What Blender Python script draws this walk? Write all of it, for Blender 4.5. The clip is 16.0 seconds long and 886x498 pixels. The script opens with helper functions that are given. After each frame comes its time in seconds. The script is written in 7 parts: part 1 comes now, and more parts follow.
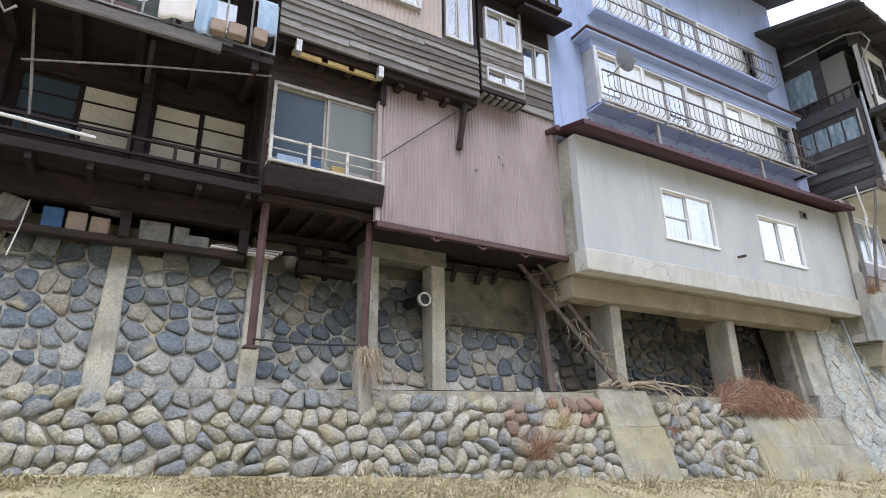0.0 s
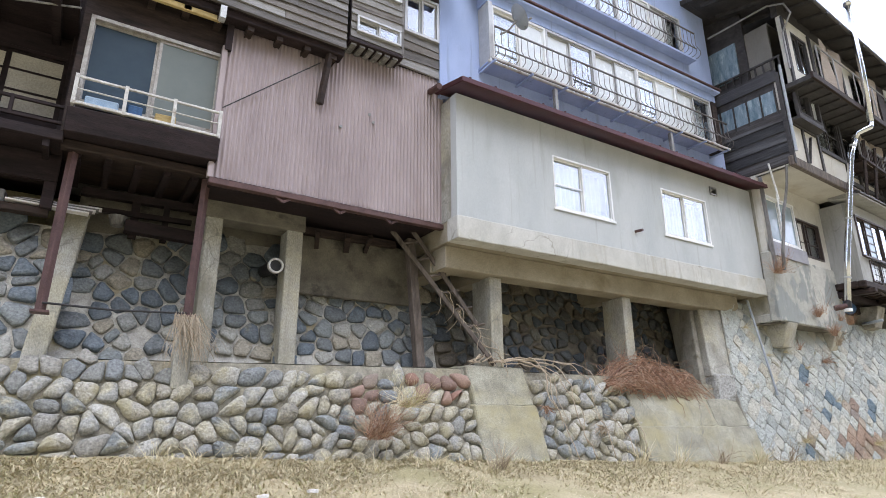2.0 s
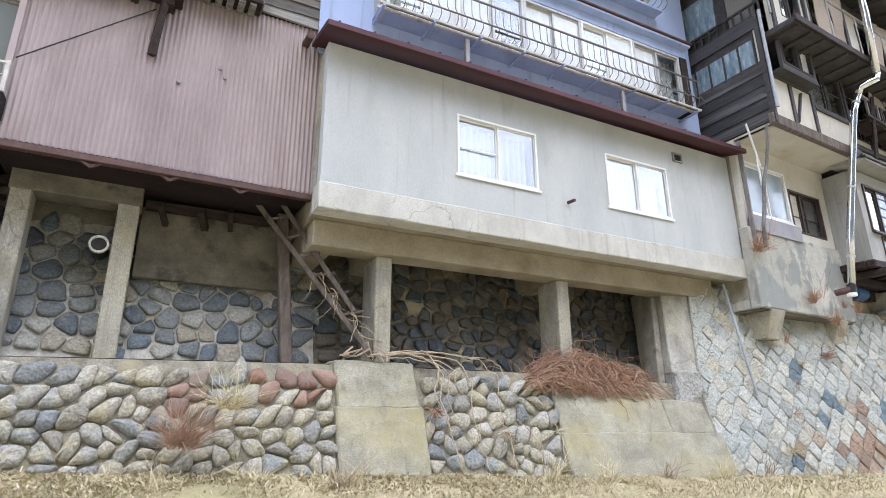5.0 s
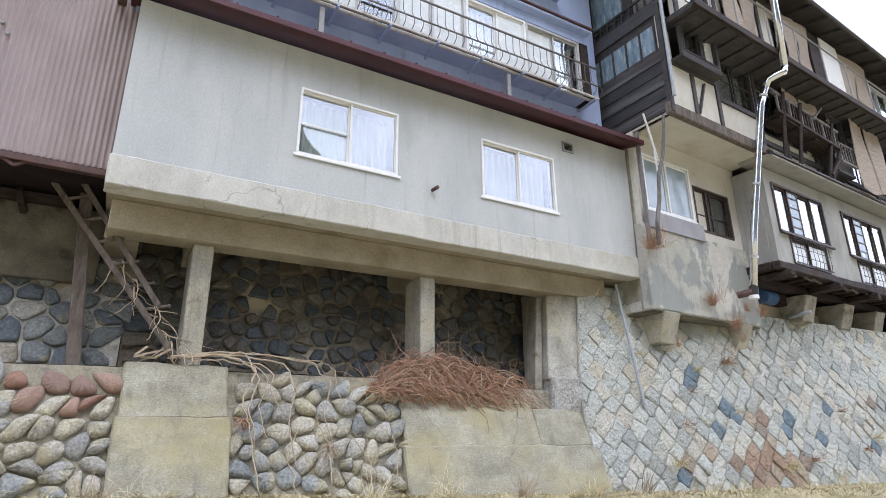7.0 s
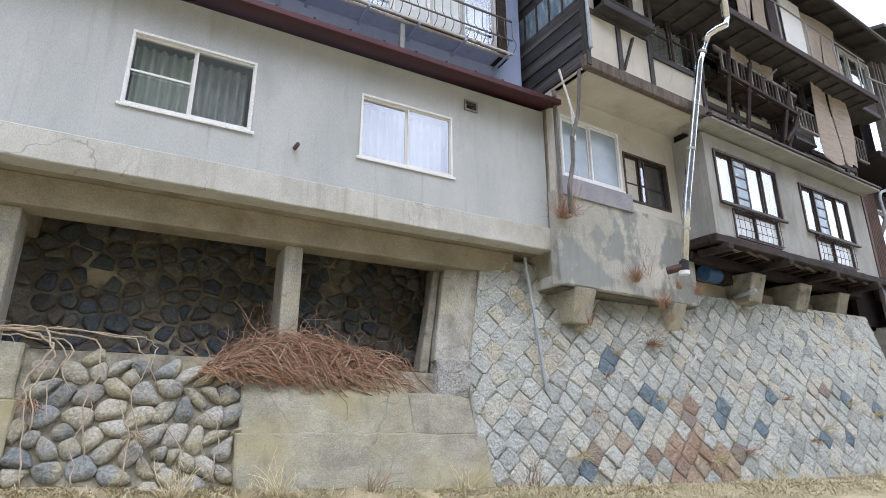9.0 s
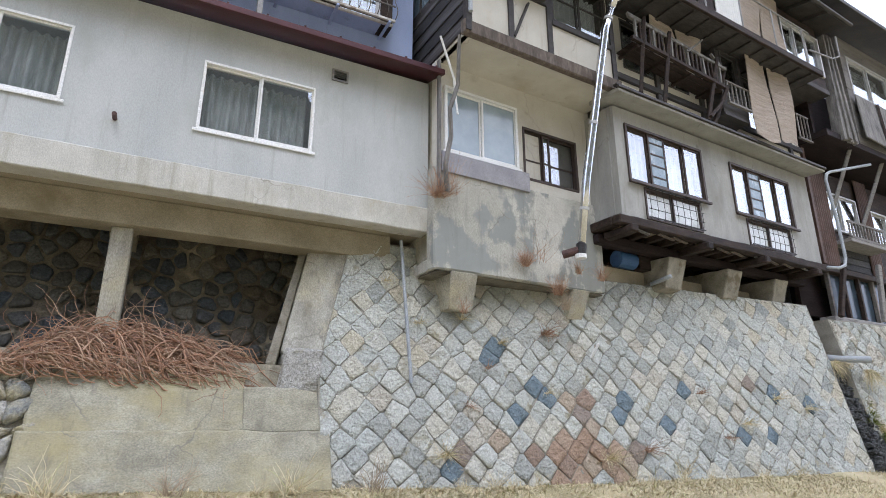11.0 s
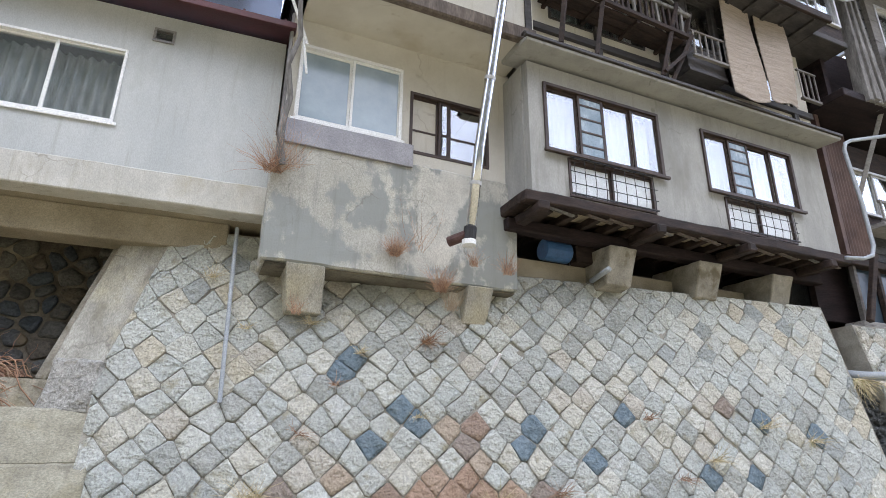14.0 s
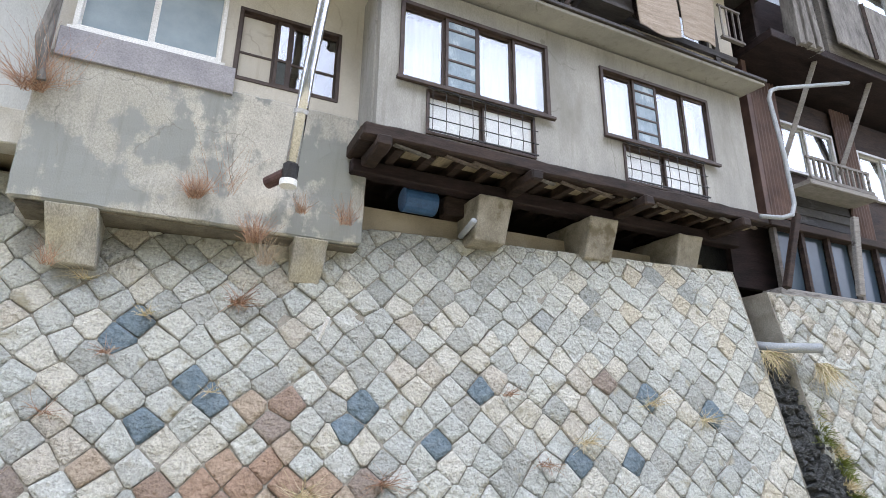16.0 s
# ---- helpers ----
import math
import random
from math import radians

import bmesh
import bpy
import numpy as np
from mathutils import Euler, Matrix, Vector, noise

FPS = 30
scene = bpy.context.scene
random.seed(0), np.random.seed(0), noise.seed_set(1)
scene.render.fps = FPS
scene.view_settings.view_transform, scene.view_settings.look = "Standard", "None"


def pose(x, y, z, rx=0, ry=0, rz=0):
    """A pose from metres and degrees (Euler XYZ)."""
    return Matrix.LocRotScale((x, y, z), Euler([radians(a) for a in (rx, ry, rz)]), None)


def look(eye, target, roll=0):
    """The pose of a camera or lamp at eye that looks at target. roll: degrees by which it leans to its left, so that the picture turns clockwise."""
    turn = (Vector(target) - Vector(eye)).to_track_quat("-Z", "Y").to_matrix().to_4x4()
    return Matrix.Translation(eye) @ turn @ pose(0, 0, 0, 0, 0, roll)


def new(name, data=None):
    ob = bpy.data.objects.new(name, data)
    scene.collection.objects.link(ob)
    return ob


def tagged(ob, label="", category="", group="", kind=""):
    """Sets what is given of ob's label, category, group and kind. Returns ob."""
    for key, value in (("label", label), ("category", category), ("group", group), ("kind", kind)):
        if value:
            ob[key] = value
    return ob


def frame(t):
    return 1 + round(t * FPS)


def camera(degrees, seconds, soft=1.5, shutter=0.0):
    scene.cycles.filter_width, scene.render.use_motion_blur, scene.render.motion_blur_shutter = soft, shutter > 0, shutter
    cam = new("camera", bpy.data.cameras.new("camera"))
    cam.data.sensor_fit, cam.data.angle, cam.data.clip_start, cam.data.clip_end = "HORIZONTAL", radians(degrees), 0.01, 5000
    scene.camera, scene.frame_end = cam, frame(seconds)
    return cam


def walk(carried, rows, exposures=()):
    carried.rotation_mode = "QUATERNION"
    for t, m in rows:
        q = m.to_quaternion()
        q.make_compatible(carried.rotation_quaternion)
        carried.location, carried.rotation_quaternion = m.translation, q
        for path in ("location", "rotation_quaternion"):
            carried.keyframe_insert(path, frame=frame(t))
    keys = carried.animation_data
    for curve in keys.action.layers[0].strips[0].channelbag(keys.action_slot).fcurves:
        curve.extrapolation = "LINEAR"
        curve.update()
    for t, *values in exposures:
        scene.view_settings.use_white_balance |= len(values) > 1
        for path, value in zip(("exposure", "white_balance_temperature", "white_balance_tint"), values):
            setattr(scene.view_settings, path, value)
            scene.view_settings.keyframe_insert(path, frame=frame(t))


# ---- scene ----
cam = camera(75.0, 16.0, 0.9)
METRES, EYE, TILT, LEAN, TURN = 19.76, 1.5, 0.0, 0.0, -30.2
ROWS = [
    (0.0, 0.0, 0.0, 0.0, 0.26, 18.87, 0.75),
    (0.5, 0.0278, 0.009, -0.0009, -1.55, 17.78, 0.7),
    (1.0, 0.0568, 0.0191, -0.0016, -2.99, 17.03, 0.52),
    (1.5, 0.0816, 0.0311, -0.0017, -3.72, 16.6, 0.46),
    (2.0, 0.1043, 0.0406, -0.0009, -2.4, 16.89, 0.31),
    (2.5, 0.1297, 0.0488, -0.0019, 0.75, 18.26, 0.16),
    (3.0, 0.1507, 0.0608, -0.0003, 3.93, 19.4, 0.16),
    (3.5, 0.1738, 0.0752, 0.0002, 4.92, 19.31, 0.11),
    (4.0, 0.1974, 0.0958, -0.0017, 4.43, 18.54, 0.16),
    (4.5, 0.2219, 0.1155, -0.0029, 3.32, 17.69, 0.22),
    (7.0, 0.3561, 0.1899, 0.0004, -0.3, 18.28, 0.32),
    (7.5, 0.3841, 0.2028, -0.0003, 0.97, 19.36, 0.25),
    (8.0, 0.411, 0.2153, 0.0002, 1.63, 19.34, 0.17),
    (8.5, 0.4414, 0.2332, -0.0014, 1.38, 18.59, 0.13),
    (9.0, 0.4723, 0.2495, -0.0026, 0.9, 17.49, 0.04),
    (9.5, 0.5042, 0.2625, -0.0026, 0.77, 16.9, -0.0),
    (10.0, 0.5346, 0.2718, -0.0014, 1.23, 16.6, -0.02),
    (12.5, 0.6841, 0.3448, -0.0009, 3.87, 19.23, -0.28),
    (13.0, 0.7106, 0.3664, -0.0002, 6.37, 20.07, -0.41),
    (13.5, 0.7314, 0.3919, 0.001, 8.38, 20.24, -0.52),
    (14.0, 0.7523, 0.4199, 0.002, 9.05, 19.65, -0.6),
    (14.5, 0.7731, 0.4439, 0.0026, 8.89, 18.35, -0.61),
    (15.0, 0.7953, 0.4669, 0.0034, 8.21, 17.82, -0.57),
    (15.5, 0.8184, 0.4896, 0.0051, 7.68, 17.79, -0.55),
    (16.0, 0.8434, 0.5082, 0.006, 7.37, 17.6, -0.58),
]
walk(cam, [(t, pose(0, 0, EYE, TILT, LEAN, TURN) @ pose(METRES * x, METRES * y, METRES * z, 90 + pitch, roll, yaw)) for t, x, y, z, yaw, pitch, roll in ROWS],
     [(0.0, 0.06), (2.0, 0.07), (3.0, 0.27), (3.5, 0.28), (4.7, 0.3), (7.0, 0.03), (9.0, -0.12), (10.2, -0.1), (12.5, -0.1), (14.0, 0.03), (16.0, 0.22)])

# ---- world, sun, exposure ----
scene.view_settings.exposure = 0.0
world = bpy.data.worlds.new("sky")
scene.world = world
world.use_nodes = True
wn, wl = world.node_tree.nodes, world.node_tree.links
sky = wn.new("ShaderNodeTexSky")
sky.sky_type, sky.sun_disc = "NISHITA", False
sky.sun_elevation, sky.sun_rotation = radians(56), radians(200)
sky.air_density, sky.dust_density = 1.2, 3.0
cloud_noise = wn.new("ShaderNodeTexNoise")
cloud_noise.noise_dimensions = "4D"
cloud_noise.inputs["W"].default_value = 3.7
cloud_noise.inputs["Scale"].default_value, cloud_noise.inputs["Detail"].default_value = 2.6, 7
cloud_ramp = wn.new("ShaderNodeValToRGB")
cloud_ramp.color_ramp.elements[0].position, cloud_ramp.color_ramp.elements[1].position = 0.24, 0.40
cloud_mix = wn.new("ShaderNodeMix")
cloud_mix.data_type = "RGBA"
wl.new(cloud_noise.outputs[0], cloud_ramp.inputs[0])
wl.new(cloud_ramp.outputs[0], cloud_mix.inputs[0])
wl.new(sky.outputs[0], cloud_mix.inputs[6])
cloud_light = wn.new("ShaderNodeValToRGB")
cloud_light.color_ramp.elements[0].position, cloud_light.color_ramp.elements[1].position = 0.42, 0.68
cloud_light.color_ramp.elements[0].color, cloud_light.color_ramp.elements[1].color = (0.505, 0.57, 0.755, 1), (0.985, 1.06, 1.335, 1)
cloud_gain = wn.new("ShaderNodeVectorMath")
cloud_gain.operation = "SCALE"
cloud_gain.inputs["Scale"].default_value = 27.0
wl.new(cloud_noise.outputs[0], cloud_light.inputs[0])
wl.new(cloud_light.outputs[0], cloud_gain.inputs[0])
wl.new(cloud_gain.outputs[0], cloud_mix.inputs[7])
wl.new(cloud_mix.outputs[2], wn["Background"].inputs[0])
wn["Background"].inputs[1].default_value = 0.11
sun = new("sun", bpy.data.lights.new("sun", "SUN"))
sun.data.energy, sun.data.angle, sun.data.color = 1.5, radians(30), (1.0, 0.985, 0.97)
sun.matrix_basis = look((0, 0, 0), (0.19, 0.53, -0.85))


# ---- materials ----
def ramp(nodes, stops):
    r = nodes.new("ShaderNodeValToRGB")
    e = r.color_ramp.elements
    while len(e) < len(stops):
        e.new(0.5)
    for el, (p, c) in zip(e, stops):
        el.position, el.color = p, (*c, 1)
    return r


def mix(nodes, links, fac, a, b, mode="MIX"):
    m = nodes.new("ShaderNodeMix")
    m.data_type, m.blend_type = "RGBA", mode
    for sock, val in ((0, fac), (6, a), (7, b)):
        if isinstance(val, (int, float)):
            m.inputs[sock].default_value = val
        elif isinstance(val, tuple):
            m.inputs[sock].default_value = (*val, 1)
        else:
            links.new(val, m.inputs[sock])
    return m.outputs[2]


def material(name, c1, c2, rough=0.8, metal=0.0, scale=5.0, fine=70.0, bump=0.25, stain=None, stain_scale=1.1, stain_at=0.58,
             stretch=(1, 1, 1), per_object=None, per_island=False, coarse_bump=0.3, second=None, spec=0.4, grain_mix=0.55, stain_soft=0.1, relief=0.03, streak=None, streak_at=0.55, crack=None, crack_scale=0.9):
    """Two-scale noise between c1 and c2, grain, bump; stain: a third colour in patches; per_object: colours picked at random;
    streak: a colour that ran down in narrow trails; crack: the colour of fine broken lines."""
    m = bpy.data.materials.new(name)
    m.use_nodes = True
    n, l = m.node_tree.nodes, m.node_tree.links
    b = n["Principled BSDF"]
    co, info, mp, add = n.new("ShaderNodeTexCoord"), n.new("ShaderNodeObjectInfo"), n.new("ShaderNodeMapping"), n.new("ShaderNodeVectorMath")
    mul = n.new("ShaderNodeVectorMath")
    mul.operation, add.operation = "SCALE", "ADD"
    comb = n.new("ShaderNodeCombineXYZ")
    for i in range(3):
        l.new(info.outputs["Random"], comb.inputs[i])
    l.new(comb.outputs[0], mul.inputs[0])
    mul.inputs["Scale"].default_value = 17.0
    l.new(co.outputs["Object"], add.inputs[0])
    l.new(mul.outputs[0], add.inputs[1])
    l.new(add.outputs[0], mp.inputs[0])
    mp.inputs["Scale"].default_value = stretch

    def noise_node(s, d=5, src=mp):
        t = n.new("ShaderNodeTexNoise")
        t.inputs["Scale"].default_value, t.inputs["Detail"].default_value = s, d
        t.inputs["Roughness"].default_value = 0.62
        l.new(src.outputs[0], t.inputs["Vector"])
        return t.outputs[0]

    big, small = noise_node(scale), noise_node(fine, 5)
    r = ramp(n, [(0.32, c1), (0.68, c2)])
    l.new(big, r.inputs[0])
    col = r.outputs[0]
    if per_object:
        pick = n.new("ShaderNodeValToRGB")
        pick.color_ramp.interpolation = "CONSTANT"
        e = pick.color_ramp.elements
        while len(e) < len(per_object):
            e.new(0.5)
        for i, c in enumerate(per_object):
            e[i].position, e[i].color = i / len(per_object), (*c, 1)
        if per_island:
            geo = n.new("ShaderNodeNewGeometry")
            l.new(geo.outputs["Random Per Island"], pick.inputs[0])
        else:
            l.new(info.outputs["Random"], pick.inputs[0])
        col = mix(n, l, 0.72, col, pick.outputs[0])
    if second:
        s2 = ramp(n, [(0.45, (0, 0, 0)), (0.66, (1, 1, 1))])
        l.new(noise_node(scale * 0.37, 4, add), s2.inputs[0])
        col = mix(n, l, s2.outputs[0], col, second)
    grain = ramp(n, [(0.3, (0.5, 0.5, 0.5)), (0.7, (1.3, 1.3, 1.3))])
    l.new(small, grain.inputs[0])
    col = mix(n, l, grain_mix, col, grain.outputs[0], "MULTIPLY")
    if stain:
        s = ramp(n, [(stain_at, (0, 0, 0)), (stain_at + stain_soft, (1, 1, 1))])
        l.new(noise_node(stain_scale, 7), s.inputs[0])
        col = mix(n, l, s.outputs[0], col, stain)
    if streak:
        trail = n.new("ShaderNodeMapping")
        trail.inputs["Scale"].default_value = (7, 7, 0.45)
        l.new(add.outputs[0], trail.inputs[0])
        st = ramp(n, [(streak_at, (0, 0, 0)), (streak_at + 0.2, (0.75, 0.75, 0.75))])
        l.new(noise_node(1.0, 6, trail), st.inputs[0])
        col = mix(n, l, st.outputs[0], col, streak)
    if crack:
        warp, wide = n.new("ShaderNodeTexNoise"), n.new("ShaderNodeVectorMath")
        warp.inputs["Scale"].default_value, warp.inputs["Detail"].default_value = 2.5, 4
        wide.operation = "MULTIPLY_ADD"
        wide.inputs[1].default_value = (0.5, 0.5, 0.5)
        l.new(add.outputs[0], warp.inputs["Vector"])
        l.new(warp.outputs["Color"], wide.inputs[0])
        l.new(add.outputs[0], wide.inputs[2])
        edge_ = n.new("ShaderNodeTexVoronoi")
        edge_.feature = "DISTANCE_TO_EDGE"
        edge_.inputs["Scale"].default_value = crack_scale
        l.new(wide.outputs[0], edge_.inputs["Vector"])
        line, where = ramp(n, [(0.0, (1, 1, 1)), (0.011, (0, 0, 0))]), ramp(n, [(0.5, (0, 0, 0)), (0.58, (0.9, 0.9, 0.9))])
        l.new(edge_.outputs["Distance"], line.inputs[0])
        l.new(noise_node(0.9, 3, add), where.inputs[0])
        col = mix(n, l, mix(n, l, 1.0, line.outputs[0], where.outputs[0], "MULTIPLY"), col, crack)
    l.new(col, b.inputs["Base Color"])
    rr = n.new("ShaderNodeMapRange")
    rr.inputs["To Min"].default_value, rr.inputs["To Max"].default_value = max(rough - 0.12, 0.03), min(rough + 0.12, 1)
    l.new(big, rr.inputs[0])
    l.new(rr.outputs[0], b.inputs["Roughness"])
    b.inputs["Metallic"].default_value = metal
    b.inputs["Specular IOR Level"].default_value = spec
    bp = n.new("ShaderNodeBump")
    bp.inputs["Strength"].default_value, bp.inputs["Distance"].default_value = bump, 0.01
    l.new(small, bp.inputs["Height"])
    bp2 = n.new("ShaderNodeBump")
    bp2.inputs["Strength"].default_value, bp2.inputs["Distance"].default_value = coarse_bump, relief
    l.new(big, bp2.inputs["Height"])
    l.new(bp2.outputs[0], bp.inputs["Normal"])
    l.new(bp.outputs[0], b.inputs["Normal"])
    return m


def glass_material(name, tint=(0.93, 0.96, 0.97), low=0.2, high=0.55, rough=0.01):
    """A window pane: clear, with a gloss that grows at a slant."""
    m = bpy.data.materials.new(name)
    m.use_nodes = True
    n, l = m.node_tree.nodes, m.node_tree.links
    n.remove(n["Principled BSDF"])
    tr, gl, lw_, mx = n.new("ShaderNodeBsdfTransparent"), n.new("ShaderNodeBsdfGlossy"), n.new("ShaderNodeLayerWeight"), n.new("ShaderNodeMixShader")
    pw, ml = n.new("ShaderNodeMath"), n.new("ShaderNodeMath")
    pw.operation, ml.operation = "POWER", "MULTIPLY_ADD"
    pw.inputs[1].default_value, ml.inputs[1].default_value, ml.inputs[2].default_value = 2.5, high, low
    tr.inputs[0].default_value = (*tint, 1)
    gl.inputs["Roughness"].default_value = rough
    nz, bp = n.new("ShaderNodeTexNoise"), n.new("ShaderNodeBump")
    nz.inputs["Scale"].default_value, nz.inputs["Detail"].default_value = 1.6, 1
    bp.inputs["Strength"].default_value, bp.inputs["Distance"].default_value = 0.08, 0.05
    tc = n.new("ShaderNodeTexCoord")
    l.new(tc.outputs["Object"], nz.inputs["Vector"])
    l.new(nz.outputs[0], bp.inputs["Height"])
    l.new(bp.outputs[0], gl.inputs["Normal"])
    l.new(lw_.outputs["Facing"], pw.inputs[0])
    l.new(pw.outputs[0], ml.inputs[0])
    l.new(ml.outputs[0], mx.inputs[0])
    l.new(tr.outputs[0], mx.inputs[1])
    l.new(gl.outputs[0], mx.inputs[2])
    l.new(mx.outputs[0], n["Material Output"].inputs[0])
    return m


M_mortar = material("mortar", (0.315, 0.297, 0.262), (0.549, 0.530, 0.478), 0.92, scale=6, fine=45, bump=0.8, coarse_bump=0.8, stain=(0.350, 0.292, 0.163), stain_scale=0.9, stain_at=0.53, streak=(0.140, 0.122, 0.099))
# Darker mortar for the recess: the overhang's shade is in the colour.
M_mortar_shade = material("shaded_damp_mortar", (0.085, 0.073, 0.056), (0.221, 0.190, 0.145), 0.9, scale=5, fine=45, bump=0.8, coarse_bump=0.8, stain=(0.408, 0.357, 0.255), stain_scale=0.9, stain_at=0.56)
M_pebbly = material("pebbly_concrete", (0.264, 0.259, 0.237), (0.550, 0.539, 0.506), 0.92, scale=22, fine=60, bump=0.8, coarse_bump=1.0, relief=0.06, stain=(0.297, 0.264, 0.187), stain_scale=1.4, stain_at=0.56)
M_corbel = material("stained_corbel_concrete", (0.20, 0.185, 0.15), (0.36, 0.335, 0.28), 0.92, scale=4, fine=50, bump=0.7, coarse_bump=0.6, stain=(0.15, 0.13, 0.09), stain_scale=2.4, stain_at=0.55)
M_mortar_dark = material("joint_dirt", (0.232, 0.217, 0.182), (0.384, 0.363, 0.312), 0.95, scale=4, fine=40, bump=0.5)
M_mortar_low = material("dirty_mortar", (0.166, 0.151, 0.114), (0.374, 0.343, 0.270), 0.93, scale=6, fine=45, bump=0.9, coarse_bump=1.0, stain=(0.343, 0.296, 0.166), stain_scale=0.9, stain_at=0.52, stain_soft=0.2)
M_boulder = material("river_boulder", (0.211, 0.204, 0.181), (0.484, 0.465, 0.410), 0.78, scale=9, fine=28, bump=0.7, coarse_bump=1.0, grain_mix=0.95, stain=(0.335, 0.297, 0.173), stain_scale=2.0, stain_at=0.57, stain_soft=0.2,
                     per_object=[(0.359, 0.353, 0.328), (0.470, 0.433, 0.348), (0.248, 0.274, 0.285), (0.533, 0.496, 0.410), (0.421, 0.384, 0.297), (0.322, 0.322, 0.304), (0.508, 0.489, 0.440), (0.162, 0.181, 0.186), (0.384, 0.353, 0.292), (0.285, 0.260, 0.211)],
                     second=(0.421, 0.384, 0.274))
M_slab = material("grey_slab_stone", (0.183, 0.187, 0.180), (0.327, 0.320, 0.301), 0.85, scale=9, fine=28, bump=0.6, coarse_bump=0.9, grain_mix=0.95, per_object=[(0.269, 0.265, 0.241), (0.212, 0.229, 0.237), (0.317, 0.297, 0.254), (0.240, 0.242, 0.227)])
M_boulder_red = material("red_boulder", (0.24, 0.145, 0.11), (0.34, 0.24, 0.19), 0.8, scale=6, fine=60,
                         per_object=[(0.28, 0.155, 0.115), (0.34, 0.23, 0.18), (0.22, 0.15, 0.125), (0.30, 0.26, 0.22)])
# Darker copy of the rubble stone, with the overhang's shade in its colours.
M_rubble_shade = material("shaded_damp_rubble", (0.062, 0.067, 0.067), (0.156, 0.156, 0.146), 0.62, scale=8, fine=28, bump=0.6, coarse_bump=0.9, grain_mix=0.95,
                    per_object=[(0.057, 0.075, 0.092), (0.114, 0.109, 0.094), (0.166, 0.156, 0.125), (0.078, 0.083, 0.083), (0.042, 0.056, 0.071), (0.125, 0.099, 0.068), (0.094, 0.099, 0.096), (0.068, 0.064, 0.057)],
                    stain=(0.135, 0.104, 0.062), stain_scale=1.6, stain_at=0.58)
M_rubble_dry = material("dry_rubble_stone", (0.116, 0.128, 0.135), (0.320, 0.327, 0.314), 0.62, scale=8, fine=28, bump=0.6, coarse_bump=1.0, grain_mix=0.95,
                    per_object=[(0.109, 0.143, 0.179), (0.256, 0.256, 0.237), (0.372, 0.360, 0.314), (0.153, 0.167, 0.173), (0.064, 0.087, 0.113), (0.333, 0.288, 0.211), (0.205, 0.224, 0.224), (0.128, 0.143, 0.151), (0.089, 0.116, 0.141)],
                    stain=(0.308, 0.276, 0.193), stain_scale=1.8, stain_at=0.62)
M_ashlar = material("cut_stone", (0.440, 0.449, 0.411), (0.672, 0.675, 0.606), 0.88, scale=10, fine=34, bump=1.0, coarse_bump=1.0, relief=0.12, grain_mix=0.62,
                    per_object=[(0.465, 0.495, 0.469), (0.563, 0.574, 0.519), (0.513, 0.538, 0.502), (0.575, 0.549, 0.463), (0.428, 0.453, 0.431), (0.611, 0.597, 0.524), (0.379, 0.391, 0.364), (0.540, 0.555, 0.519), (0.330, 0.349, 0.330), (0.501, 0.519, 0.480)],
                    stain=(0.369, 0.345, 0.259), stain_scale=2.2, stain_at=0.6)
M_ashlar_far = material("far_cut_stone", (0.440, 0.449, 0.411), (0.672, 0.675, 0.606), 0.88, scale=10, fine=34, bump=1.0, coarse_bump=1.0, relief=0.12, grain_mix=0.62, per_island=True,
                        per_object=[(0.465, 0.495, 0.469), (0.563, 0.574, 0.519), (0.513, 0.538, 0.502), (0.575, 0.549, 0.463), (0.477, 0.495, 0.463), (0.611, 0.597, 0.524), (0.550, 0.562, 0.507), (0.501, 0.525, 0.497), (0.528, 0.544, 0.502), (0.440, 0.466, 0.441), (0.550, 0.495, 0.375), (0.575, 0.581, 0.524), (0.283, 0.309, 0.308)], stain=(0.369, 0.345, 0.259), stain_scale=2.2, stain_at=0.6)
M_ashlar_rust = material("rusty_cut_stone", (0.297, 0.226, 0.171), (0.440, 0.352, 0.275), 0.88, scale=10, fine=34, bump=1.0, coarse_bump=1.0, relief=0.12, grain_mix=0.62,
                         per_object=[(0.396, 0.264, 0.187), (0.319, 0.231, 0.182), (0.462, 0.385, 0.297), (0.275, 0.237, 0.209), (0.440, 0.319, 0.231)])
M_ashlar_blue = material("blue_cut_stone", (0.121, 0.171, 0.209), (0.209, 0.264, 0.297), 0.85, scale=10, fine=30, bump=0.9, coarse_bump=1.0, relief=0.09)
M_ashlar_cream = material("cream_cut_stone", (0.462, 0.429, 0.358), (0.594, 0.567, 0.495), 0.88, scale=10, fine=34, bump=1.0, coarse_bump=1.0, relief=0.12, grain_mix=0.62)
M_concrete = material("weathered_concrete", (0.25, 0.24, 0.205), (0.45, 0.435, 0.385), 0.9, scale=3.2, fine=60, bump=0.55, grain_mix=0.75, stain=(0.20, 0.185, 0.14), stain_scale=1.5, stain_at=0.55, stain_soft=0.14, stretch=(1, 1, 0.45), streak=(0.16, 0.15, 0.125), streak_at=0.57, crack=(0.19, 0.18, 0.155), crack_scale=0.7, second=(0.42, 0.385, 0.285))
M_concrete_moss = material("mossy_concrete", (0.25, 0.235, 0.18), (0.40, 0.38, 0.30), 0.92, scale=3, fine=55, bump=0.55, grain_mix=0.75, stain=(0.37, 0.32, 0.165), stain_scale=0.8, stain_at=0.46, stain_soft=0.3, stretch=(0.7, 0.7, 1.1), streak=(0.17, 0.16, 0.13), streak_at=0.56, crack=(0.19, 0.18, 0.15), crack_scale=0.7)
